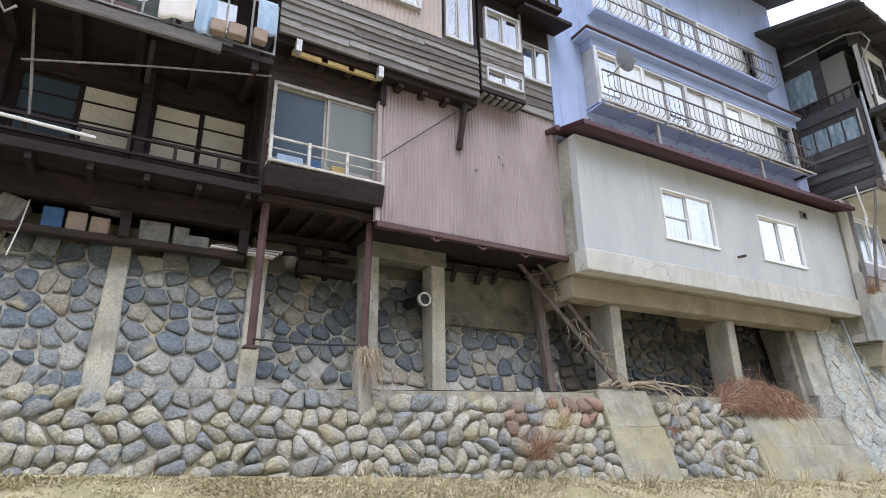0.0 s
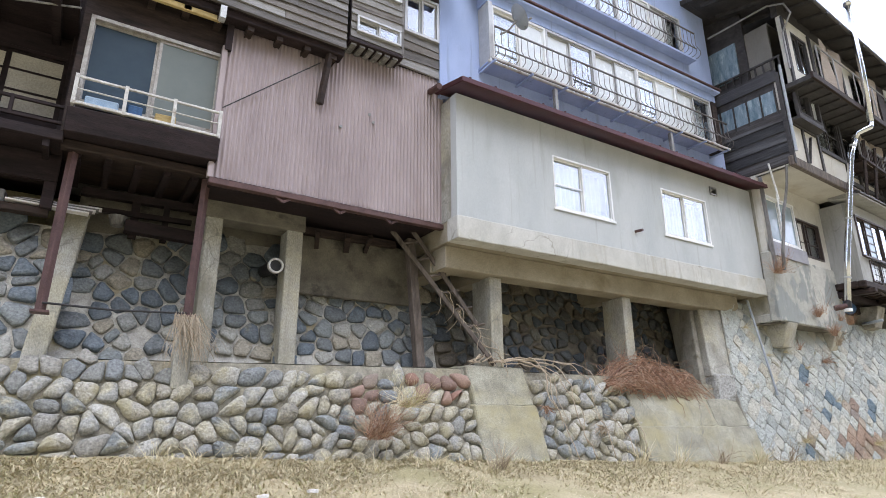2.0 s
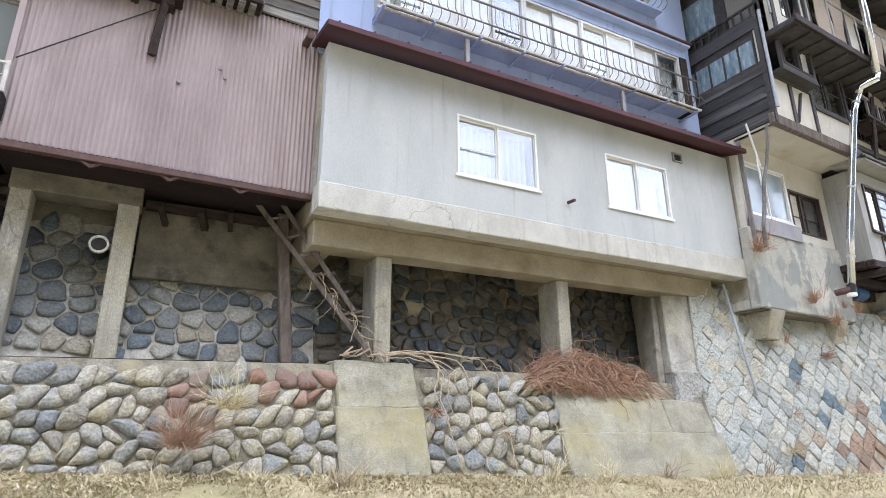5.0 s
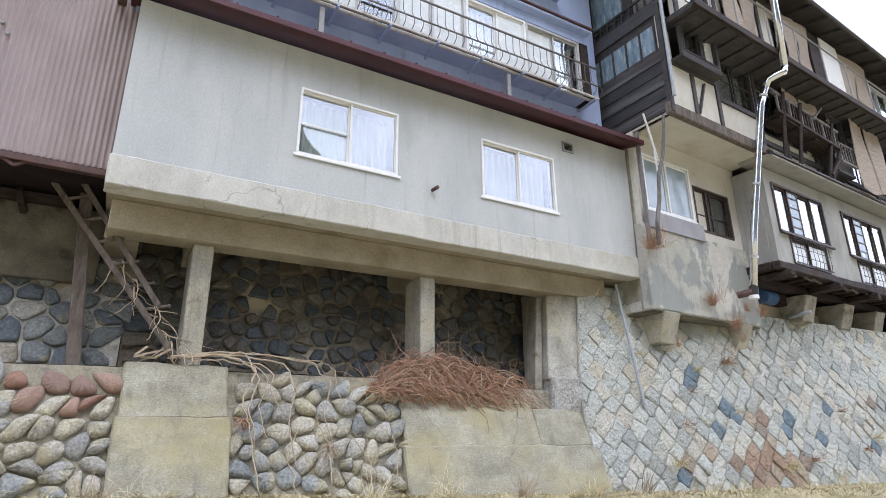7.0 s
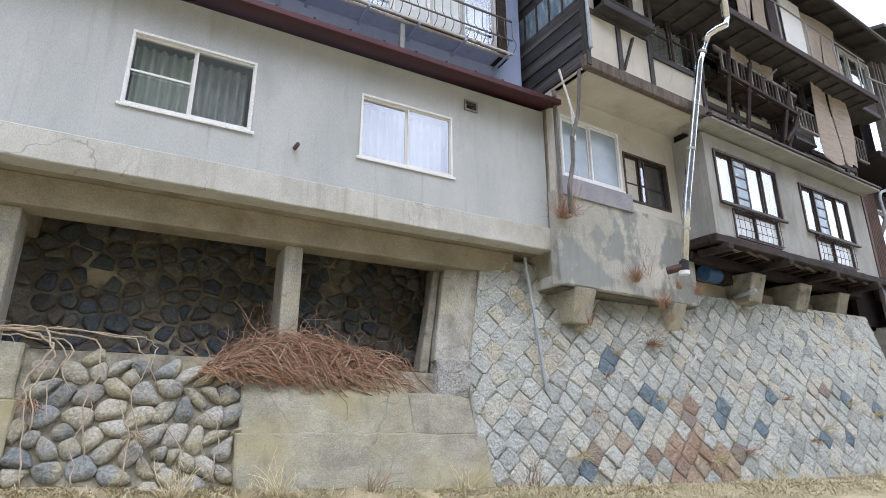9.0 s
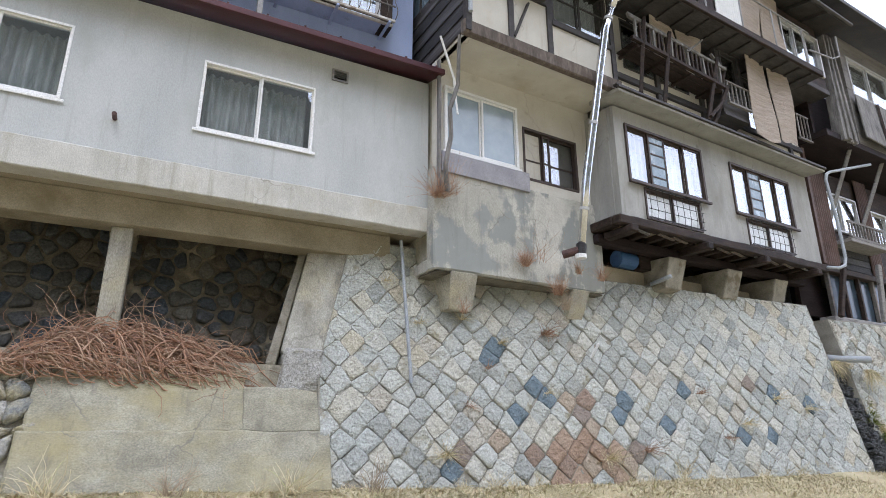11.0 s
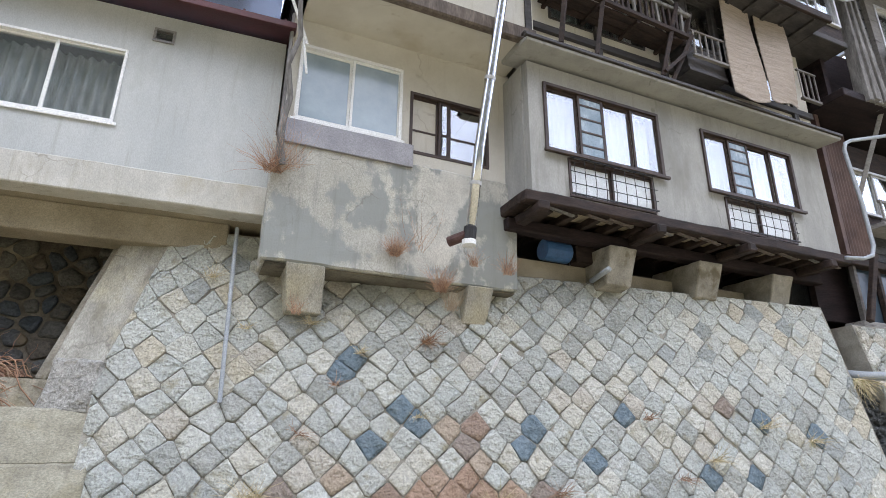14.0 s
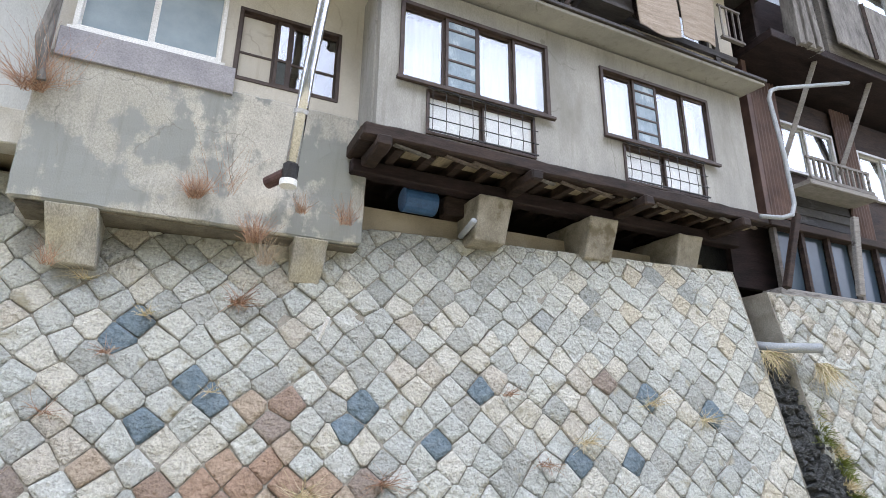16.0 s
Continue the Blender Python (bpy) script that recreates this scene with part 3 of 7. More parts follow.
def corrugated(x0, x1, z0, z1, y, pitch=0.088, deep=0.011, seams=()):
    """A corrugated sheet that stands along x."""
    n = int((x1 - x0) / pitch * 6)
    g = Geo()
    vs = []
    for z in (z0, *seams, z1):
        vs += [(x0 + (x1 - x0) * i / n, y + deep * math.sin(2 * math.pi * i / 6), z) for i in range(n + 1)]
    rows = 1 + len(seams)
    g.add(vs, [(j * (n + 1) + i, j * (n + 1) + i + 1, (j + 1) * (n + 1) + i + 1, (j + 1) * (n + 1) + i) for j in range(rows) for i in range(n)])
    k = len(g.v)
    g.add([(x, yy + 0.012, z) for x, yy, z in vs], [tuple(reversed(f)) for f in g.f])
    return g


def board_wall(parent, x0, x1, z0, z1, y, rows, mat, rng, thick=0.022, sag=0.008, lengths=(1.4, 2.6), holes=(), name="board"):
    """Overlapping weather boards, each one a part, cut short at holes."""
    h = (z1 - z0) / rows
    for j in range(rows):
        z = z0 + j * h
        x = x0
        while x < x1 - 0.02:
            e = min(x + rng.uniform(*lengths), x1)
            if x1 - e < 0.4:
                e = x1
            spans = [(x, e)]
            for hx0, hx1, hz0, hz1 in holes:
                if z + h * 0.6 > hz0 and z + h * 0.4 < hz1:
                    spans = [s for a, b in spans for s in ((a, min(b, hx0)), (max(a, hx1), b)) if s[1] - s[0] > 0.03]
            for a, b in spans:
                da, db = rng.uniform(-sag, sag), rng.uniform(-sag, sag)
                g = Geo().hexa([(a + 0.002, y - thick * 1.7, z + da), (b - 0.002, y - thick * 1.7, z + db), (b - 0.002, y - 0.002, z + db), (a + 0.002, y - 0.002, z + da),
                                (a + 0.002, y - thick * 0.6, z + h + 0.03 + da), (b - 0.002, y - thick * 0.6, z + h + 0.03 + db), (b - 0.002, y - 0.001, z + h + 0.03 + db), (a + 0.002, y - 0.001, z + h + 0.03 + da)])
                part(name, g, mat, parent)
            x = e


# ---- house above the dark wood galleries ----
rng = random.Random(3)


def rail(parent, x0, x1, y, z0, z1, mat, posts, bars, w=0.04, name="railing"):
    g = Geo()
    for k in range(bars):
        z = z1 - (z1 - z0) * k / max(bars - 1, 1)
        g.box(x0, x1, y - w / 2, y + w / 2, z - w / 2, z + w / 2)
    for k in range(posts):
        x = x0 + (x1 - x0) * k / (posts - 1)
        g.box(x - w / 2, x + w / 2, y - w / 2 - 0.002, y + w / 2 + 0.002, z0 - w / 2 - 0.002, z1 + w / 2 + 0.002)
    return part(name, g, mat, parent, bevel=0.004)


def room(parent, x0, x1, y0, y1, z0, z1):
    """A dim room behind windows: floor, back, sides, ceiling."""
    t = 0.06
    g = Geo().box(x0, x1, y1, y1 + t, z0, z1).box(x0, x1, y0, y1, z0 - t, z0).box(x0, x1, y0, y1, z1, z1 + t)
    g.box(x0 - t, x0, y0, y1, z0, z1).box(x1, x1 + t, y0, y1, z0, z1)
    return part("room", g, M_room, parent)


# left house: dark gallery with paper-backed windows
left = root("house", "old dark timber house with galleries and paper screen windows", "house")
room(left, -3.4, 1.18, 7.12, 9.5, 4.45, 5.72)
holes_l = [(-1.33, -0.10, 4.76, 5.60), (0.02, 1.16, 4.76, 5.60), (-3.2, -1.55, 4.76, 5.6)]
part("wall", Geo().wall(-3.4, 1.25, 4.05, 6.3, 7.0, 7.1, holes_l), M_dark, left)
for i, (a, b, c, d) in enumerate(holes_l):
    window(left, a, b, c, d, 7.03, 2, M_dark, 0.04, None, bars=(0.36, 0.7), screens=({0: M_dark_pane, 1: M_paper} if i == 0 else {0: M_paper, 1: M_paper}), curtains=None)
for x in (-1.45, -0.05, 1.22):
    part("post", Geo().box(x - 0.055, x + 0.055, 6.86, 6.97, 3.72, 6.2), M_dark, left, bevel=0.006)
part("gallery_floor", Geo().box(-3.4, 1.28, 6.42, 6.99, 4.33, 4.44), M_dark, left, bevel=0.008)
part("apron", Geo().wall(-3.4, 1.28, 4.02, 4.32, 6.84, 6.9), M_dark, left)
for k in range(9):
    x = -3.1 + k * 0.53
    part("joist", Geo().box(x - 0.03, x + 0.03, 6.45, 6.85, 4.25, 4.329), M_dark, left)
rail(left, -3.4, 1.25, 6.5, 4.55, 4.74, M_dark, 11, 2, 0.035)
part("lower_beam", Geo().box(-3.4, 1.25, 6.93, 7.06, 3.66, 3.74), M_brown, left, bevel=0.006)
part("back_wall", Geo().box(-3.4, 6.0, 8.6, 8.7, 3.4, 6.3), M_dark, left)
part("floor", Geo().box(-3.4, 1.28, 6.99, 9.6, 4.36, 4.42), M_dark, left)
# upper gallery
part("upper_floor", Geo().box(-3.4, 1.2, 6.06, 8.6, 5.86, 5.94), M_dark, left)
part("fascia", Geo().box(-3.4, 0.60, 5.99, 6.05, 5.78, 5.92), M_lap, left, "pale weathered fascia board", bevel=0.006)
for k in range(8):
    x = -3.2 + k * 0.6
    part("rafter", Geo().box(x - 0.04, x + 0.04, 6.08, 7.0, 5.74, 5.855), M_dark, left)
part("bracket", Geo().bar((-0.08, 6.1, 5.75), (-0.08, 6.35, 5.35), 0.05), M_dark, left)
part("upper_wall", Geo().wall(-3.4, 1.2, 5.95, 8.4, 7.0, 7.08, [(-2.6, -1.0, 6.3, 7.6), (-0.6, 0.9, 6.3, 7.6)]), M_dark, left)
window(left, -2.6, -1.0, 6.3, 7.6, 7.03, 2, M_dark)
window(left, -0.6, 0.9, 6.3, 7.6, 7.03, 2, M_dark)
room(left, -3.3, 1.1, 7.1, 9.0, 5.95, 8.3)
part("eave", Geo().box(-3.6, 1.1, 5.7, 9.2, 8.45, 8.6), M_roofdark, left)
rail(left, -3.4, 1.2, 6.08, 6.02, 6.72, M_greyiron, 17, 2, 0.025)

# aluminium window bay with its little balcony
bay = root("window_bay", "projecting window bay with aluminium sash and balcony on posts", "bay window")
part("wall", Geo().wall(1.24, 2.78, 4.45, 6.42, 6.44, 6.54, [(1.31, 2.74, 4.80, 5.92)]), M_brown, bay)
window(bay, 1.31, 2.74, 4.80, 5.92, 6.45, 2, M_dirty_alu, 0.045, None, bars=(), screens={0: M_dark_pane, 1: M_green_pane})
room(bay, 1.3, 2.72, 6.9, 8.4, 4.5, 6.4)
part("side_wall", Geo().box(1.22, 1.28, 6.56, 7.6, 4.45, 6.42), M_dark, bay)
part("floor_box", Geo().hexa([(1.27, 6.3, 4.40), (2.78, 6.3, 4.43), (2.78, 7.4, 4.43), (1.27, 7.4, 4.40), (1.27, 6.24, 4.66), (2.78, 6.24, 4.69), (2.78, 7.4, 4.69), (1.27, 7.4, 4.66)]), M_dark, bay, bevel=0.01)
part("front_beam", Geo().box(1.26, 2.80, 6.5, 6.62, 4.30, 4.40), M_brown, bay, bevel=0.012)
for k in range(5):
    x = 1.42 + k * 0.3
    part("joist", Geo().box(x - 0.035, x + 0.035, 6.63, 7.6, 4.26, 4.36), M_dark, bay)
part("soffit", Geo().box(1.26, 2.78, 6.63, 7.7, 4.365, 4.395), M_brown, bay)
b_rail = part("balcony_rail", Geo().box(1.29, 2.77, 6.255, 6.285, 5.015, 5.042).box(1.29, 2.77, 6.26, 6.28, 4.88, 4.895).box(1.29, 2.77, 6.245, 6.295, 4.705, 4.737), M_dirty_rail, bay, bevel=0.005)
for x in (1.305, 1.77, 2.26, 2.755):
    part("baluster", Geo().box(x - 0.018, x + 0.018, 6.247, 6.293, 4.70, 5.05), M_dirty_rail, b_rail)
part("side_rail", Geo().box(1.29, 1.325, 6.3, 6.44, 5.01, 5.045).box(1.29, 1.325, 6.3, 6.44, 4.70, 4.745), M_dirty_rail, b_rail)
for x, z in ((1.365, 2.58), (2.72, 2.66)):
    post = part("post", Geo().bar((x, 6.64, z), (x + 0.02, 6.62, 4.3), 0.075), M_rustiron, bay, "maroon-painted iron post", bevel=0.008)
    part("base_plate", Geo().box(x - 0.08, x + 0.08, 6.55, 6.72, z - 0.02, z + 0.004), M_rustiron, post)
part("tie_rod", Geo().tube([(1.37, 6.6, 2.66), (2.0, 6.6, 2.645), (2.7, 6.6, 2.68)], 0.012), M_black, bay)

# mauve corrugated house with weather boards above
mauve = root("house", "timber house clad in mauve corrugated iron and grey boards", "house")
part("corrugated_wall", corrugated(2.76, 5.95, 4.26, 6.62, 6.38, 0.056, 0.012), M_mauve, mauve, "faded mauve corrugated iron sheeting", smooth=True, weld=False)
part("wall", Geo().box(2.78, 5.93, 6.42, 6.52, 4.27, 6.62), M_dark, mauve)
part("bottom_rail", Geo().box(2.72, 5.93, 6.33, 6.42, 4.16, 4.235), M_rustiron, mauve, "maroon-painted angle iron", bevel=0.006)
for x in (3.6, 4.35, 5.1):
    part("lug", Geo().bar((x - 0.1, 6.37, 4.17), (x, 6.37, 4.11), 0.03).bar((x, 6.37, 4.11), (x + 0.1, 6.37, 4.17), 0.03), M_rustiron, mauve)
part("floor", Geo().box(2.75, 5.9, 6.53, 8.6, 4.2, 4.3), M_dark, mauve)
part("flashing", Geo().box(2.70, 2.76, 6.34, 6.42, 4.24, 6.0), M_mauve, mauve)
# boarded upper storey
part("upper_wall", Geo().wall(1.24, 4.22, 6.40, 8.9, 6.13, 6.25, [(3.64, 4.12, 7.27, 8.35), (2.3, 3.2, 7.52, 8.3)]), M_dark, mauve)
part("upper_side", Geo().box(1.22, 1.28, 6.26, 8.0, 6.4, 8.9), M_dark, mauve)
board_wall(mauve, 1.24, 4.22, 6.40, 7.22, 6.128, 7, M_lap, rng, 0.026, 0.022, (0.9, 2.2))
part("upper_sheeting", corrugated(1.26, 3.58, 7.2, 8.9, 6.09, 0.07, 0.008), M_tan_iron, mauve, "beige ribbed iron sheeting", smooth=True, weld=False)
window(mauve, 2.3, 3.2, 7.52, 8.3, 6.05, 2, M_alu, curtains=M_curtain)
window(mauve, 3.64, 4.12, 7.27, 8.35, 6.1, 2, M_alu, 0.035)
room(mauve, 1.3, 5.9, 6.6, 9.0, 6.66, 8.9)
part("jetty_beam", Geo().box(1.24, 4.22, 6.16, 6.36, 6.30, 6.40), M_dark, mauve, bevel=0.01)
part("yellow_plank", Geo().box(1.45, 2.62, 6.2, 6.25, 6.22, 6.29), M_yellow, mauve, "yellowed plank under the jetty", bevel=0.004)
for x in (1.5, 2.62):
    part("bracket", Geo().box(x - 0.035, x + 0.035, 6.08, 6.19, 6.2, 6.37), M_alu, mauve)
for k in range(8):
    x = 1.5 + k * 0.37
    part("joist", Geo().box(x - 0.04, x + 0.04, 6.20, 6.5, 6.23, 6.295), M_brown, mauve)
part("strut", Geo().bar((4.05, 6.2, 6.48), (3.98, 6.34, 5.58), 0.075), M_brown, mauve, bevel=0.008)
part("strut", Geo().bar((2.76, 6.32, 6.4), (2.76, 6.36, 5.95), 0.08), M_dark, mauve)
part("wire", Geo().tube([(2.78, 6.34, 5.15), (3.95, 6.33, 6.2)], 0.008, 5), M_black, mauve)
part("vent_pipe", Geo().tube([(5.72, 6.5, 6.38), (5.72, 6.1, 6.32)], 0.05, 10), M_rustiron, mauve)
for x, z in ((4.72, 5.66), (4.78, 5.55), (4.3, 5.35)):
    part("bolt", Geo().tube([(x, 6.38, z), (x, 6.35, z)], 0.022, 8), M_greyiron, mauve)
# small boarded bay with two windows
part("bay_wall", Geo().wall(4.28, 5.08, 6.62, 8.4, 6.14, 6.2, [(4.36, 5.03, 7.50, 8.12), (4.38, 5.03, 6.74, 6.97)]), M_dark, mauve)
board_wall(mauve, 4.28, 5.08, 6.62, 7.5, 6.14, 7, M_lap, rng, holes=[(4.36, 5.05, 6.72, 6.99)], sag=0.018)
window(mauve, 4.36, 5.05, 7.48, 8.12, 6.1, 2, M_alu)
window(mauve, 4.36, 5.05, 6.73, 6.99, 6.1, 2, M_alu, 0.03)
part("bay_floor", Geo().box(4.26, 5.1, 6.1, 6.37, 6.55, 6.615), M_dark, mauve, bevel=0.01)
part("bay_side", Geo().box(5.08, 5.12, 6.12, 6.36, 6.58, 8.4), M_lap, mauve)
for k in range(6):
    part("slat", Geo().box(4.3 + k * 0.13, 4.38 + k * 0.13, 6.13, 6.36, 6.515, 6.548), M_grey_wood, mauve)
# right strip
part("strip_wall", Geo().wall(5.13, 5.92, 6.63, 8.6, 6.37, 6.45, [(5.25, 5.84, 7.25, 7.98)]), M_dark, mauve)
board_wall(mauve, 5.13, 5.92, 6.63, 7.24, 6.37, 4, M_lap, rng, sag=0.02)
window(mauve, 5.23, 5.85, 7.24, 7.98, 6.33, 2, M_alu)
part("strip_board", Geo().box(5.13, 5.92, 6.34, 6.366, 8.0, 8.6), M_dark, mauve)
part("small_eave", Geo().hexa([(5.0, 5.85, 8.24), (6.02, 5.85, 8.24), (6.02, 6.36, 8.36), (5.0, 6.36, 8.36), (5.0, 5.85, 8.31), (6.02, 5.85, 8.31), (6.02, 6.36, 8.43), (5.0, 6.36, 8.43)]), M_dark, mauve, bevel=0.006)
rail(mauve, 4.3, 5.75, 5.9, 8.5, 9.2, M_dark, 9, 2, 0.04)
part("balcony_floor", Geo().box(4.2, 5.8, 5.84, 6.36, 8.44, 8.52), M_dark, mauve)

# ---- grey concrete house with blue upper floors ----
grey = root("house", "concrete house with grey rendered lower floor and periwinkle upper floors", "house", -1.0, (5.92, 5.97, 0))
win_a, win_b = (7.76, 9.08, 4.74, 5.65), (10.40, 11.74, 4.74, 5.65)
part("lower_wall", Geo().wall(5.92, 13.36, 4.27, 6.2, 5.97, 6.12, [win_a, win_b, (11.95, 12.15, 5.85, 6.0)]), M_render, grey, "smooth grey rendered wall")
part("edge_beam", Geo().box(5.90, 13.38, 5.93, 6.2, 3.93, 4.265), M_band, grey, "pale concrete edge beam", bevel=0.012, worn=0.006)
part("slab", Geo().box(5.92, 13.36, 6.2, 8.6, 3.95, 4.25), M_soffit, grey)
part("side_wall", Geo().box(5.92, 6.07, 6.12, 8.6, 4.26, 6.2), M_concrete, grey)
part("side_wall", Geo().box(13.21, 13.36, 6.12, 8.6, 4.26, 6.2), M_concrete, grey)
for i, w in enumerate((win_a, win_b)):
    ww = window(grey, *w, 5.985, 2, M_white, 0.03, sill=0.012)
    curtain(ww, w[0] + 0.05, (w[0] + w[1]) / 2, w[2] + 0.03, w[3] - 0.04, 6.2, M_curtain_green if i == 0 else M_curtain_grey, 6, 0.045)
    curtain(ww, (w[0] + w[1]) / 2, w[1] - 0.05, w[2] + 0.03, w[3] - 0.04, 6.21, M_curtain_grey, 6, 0.045)
part("crossbar", Geo().box(7.80, 8.40, 5.985, 6.0, 5.16, 5.18), M_white, grey)
room(grey, 6.1, 13.2, 6.5, 8.5, 4.3, 6.15)
g = Geo().wall(11.94, 12.16, 5.84, 6.01, 5.945, 6.0, [(11.965, 12.135, 5.865, 5.985)])
vent = part("vent", g, M_greyiron, grey, "small grey louvred wall vent")
for k in range(4):
    part("slat", Geo().hexa([(11.965, 5.96, 5.868 + k * 0.03), (12.135, 5.96, 5.868 + k * 0.03), (12.135, 5.985, 5.89 + k * 0.03), (11.965, 5.985, 5.89 + k * 0.03)] + [(x, y + 0.004, z + 0.004) for x, y, z in [(11.965, 5.96, 5.868 + k * 0.03), (12.135, 5.96, 5.868 + k * 0.03), (12.135, 5.985, 5.89 + k * 0.03), (11.965, 5.985, 5.89 + k * 0.03)]]), M_greyiron, vent)
part("pipe_stub", Geo().tube([(9.60, 6.0, 4.66), (9.60, 5.82, 4.645)], 0.025, 10), M_rustiron, grey, "rusty pipe stub")
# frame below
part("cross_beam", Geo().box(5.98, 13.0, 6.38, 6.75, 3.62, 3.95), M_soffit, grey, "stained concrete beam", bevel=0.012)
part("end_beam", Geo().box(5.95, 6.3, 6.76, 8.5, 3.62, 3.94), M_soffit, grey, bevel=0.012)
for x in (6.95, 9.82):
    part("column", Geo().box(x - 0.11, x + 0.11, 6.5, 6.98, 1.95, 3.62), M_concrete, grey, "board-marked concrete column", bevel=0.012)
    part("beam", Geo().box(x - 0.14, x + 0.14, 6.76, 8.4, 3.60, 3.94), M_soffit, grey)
# roof over the lower floor
part("red_roof", Geo().hexa([(5.80, 5.60, 6.16), (13.44, 5.60, 6.16), (13.44, 6.4, 6.36), (5.80, 6.4, 6.36), (5.80, 5.60, 6.25), (13.44, 5.60, 6.25), (13.44, 6.4, 6.45), (5.80, 6.4, 6.45)]), M_red, grey, "dark red sheet metal pent roof", bevel=0.01)
for k in range(17):
    x = 5.95 + k * 0.46
    part("roof_seam", Geo().hexa([(x - 0.012, 5.61, 6.245), (x + 0.012, 5.61, 6.245), (x + 0.012, 6.3, 6.42), (x - 0.012, 6.3, 6.42), (x - 0.012, 5.61, 6.275), (x + 0.012, 5.61, 6.275), (x + 0.012, 6.3, 6.45), (x - 0.012, 6.3, 6.45)]), M_red, grey)
# blue floors
row1, row2 = (6.72, 12.62, 7.05, 8.2), (7.05, 12.3, 9.32, 10.35)
part("blue_wall", Geo().wall(5.86, 13.25, 6.3, 12.0, 6.32, 6.47, [row1, row2]), M_blue, grey, "weathered periwinkle-blue rendered wall")
part("blue_side", Geo().box(5.86, 6.0, 6.47, 10.0, 6.3, 12.0), M_blue, grey)
part("blue_side", Geo().box(13.10, 13.25, 6.47, 10.0, 6.3, 12.0), M_blue, grey)
room(grey, 6.05, 13.05, 6.9, 9.6, 6.5, 8.7)
room(grey, 6.05, 13.05, 6.9, 9.6, 8.9, 10.8)


def window_band(r, n, y, shades):
    """A row of sliding windows side by side."""
    w = (r[1] - r[0]) / n
    for k in range(n):
        window(grey, r[0] + k * w, r[0] + (k + 1) * w - 0.004, r[2], r[3], y, 2, M_alu if k % 3 else M_white, 0.045, None, screens=shades.get(k, {}), curtains=M_curtain if k % 4 != 1 else None)


window_band(row1, 5, 6.10, {0: {1: M_frost}, 1: {0: M_frost}, 2: {0: M_frost, 1: M_frost}, 3: {1: M_frost}, 4: {0: M_frost}})
window_band(row2, 5, 6.33, {0: {1: M_frost}, 1: {0: M_frost}, 3: {1: M_frost}, 4: {0: M_frost}})
part("hood", Geo().box(6.42, 12.82, 5.93, 6.32, 8.385, 8.44), M_blue, grey, "blue rendered canopy slab", bevel=0.012)
part("hood_edge", Geo().box(6.40, 12.84, 5.90, 6.32, 8.442, 8.48), M_rustiron, grey, bevel=0.006)
part("end_panel", Geo().box(12.63, 12.80, 6.05, 6.31, 7.02, 8.2), M_brown, grey)
part("box_top", Geo().box(6.60, 12.8, 6.06, 6.31, 8.205, 8.383), M_blue, grey)
part("box_bottom", Geo().box(6.60, 12.8, 6.03, 6.319, 7.021, 7.046), M_blue, grey)
part("box_side", Geo().box(6.62, 6.70, 6.02, 6.31, 7.02, 8.20), M_alu, grey)
for k in range(2):
    part("grating_bar", Geo().box(6.55, 12.78, 5.87 + 0.1 * k, 5.90 + 0.1 * k, 6.985, 7.018), M_dirty_rail, grey)
for k in range(9):
    part("bearer", Geo().box(6.60 + 0.76 * k, 6.635 + 0.76 * k, 5.87, 6.319, 6.955, 6.983), M_blue, grey)
for x in (7.95, 10.95):
    part("prop", Geo().box(x - 0.035, x + 0.035, 5.95, 6.02, 6.38, 6.929), M_greyiron, grey, bevel=0.006)


def bellied_railing(x0, x1, y, z0, z1, mat, name="railing"):
    """An iron railing whose bars swell outwards at the foot."""
    r = part(name, Geo().box(x0, x1, y - 0.012, y + 0.012, z1 - 0.012, z1 + 0.012).box(x0, x1, y - 0.01, y + 0.01, z0 + 0.38 * (z1 - z0) - 0.008, z0 + 0.38 * (z1 - z0) + 0.008).box(x0, x1, y + 0.06, y + 0.08, z0 - 0.01, z0 + 0.01), mat, grey, "thin grey-brown iron railing with bellied bars")
    n = int((x1 - x0) / 0.135)
    h = z1 - z0
    prof = [(0.0, 1.0), (0.0, 0.5), (-0.05, 0.32), (-0.09, 0.18), (-0.08, 0.06), (-0.02, 0.0), (0.07, 0.0)]
    bar = Geo().tube([(0, y + a, z0 + b * h) for a, b in prof], 0.0062, 5)
    me = mesh_of("bar", bar, mat, True)
    for k in range(n + 1):
        o = new("bar", me)
        o.parent, o.location = r, (x0 + (x1 - x0) * k / n, 0, 0)
    return r


bellied_railing(6.62, 12.78, 5.88, 7.03, 7.60, M_railing)
bellied_railing(6.9, 12.4, 6.06, 9.22, 9.85, M_railing)
part("upper_sill", Geo().box(6.9, 12.4, 6.1, 6.319, 9.18, 9.23), M_blue, grey)
part("laundry_rack", Geo().box(11.0, 12.0, 5.97, 6.08, 7.04, 7.09), M_black, grey)
part("eave", Geo().hexa([(5.6, 5.35, 11.7), (13.4, 5.35, 11.7), (13.4, 6.6, 12.1), (5.6, 6.6, 12.1), (5.6, 5.35, 11.81), (13.4, 5.35, 11.81), (13.4, 6.6, 12.21), (5.6, 6.6, 12.21)]), M_roofdark, grey)
part("roof", Geo().hexa([(5.6, 6.6, 12.1), (13.4, 6.6, 12.1), (13.4, 10.1, 12.75), (5.6, 10.1, 12.75), (5.6, 6.6, 12.21), (13.4, 6.6, 12.21), (13.4, 10.1, 12.95), (5.6, 10.1, 12.95)]), M_roofdark, grey)
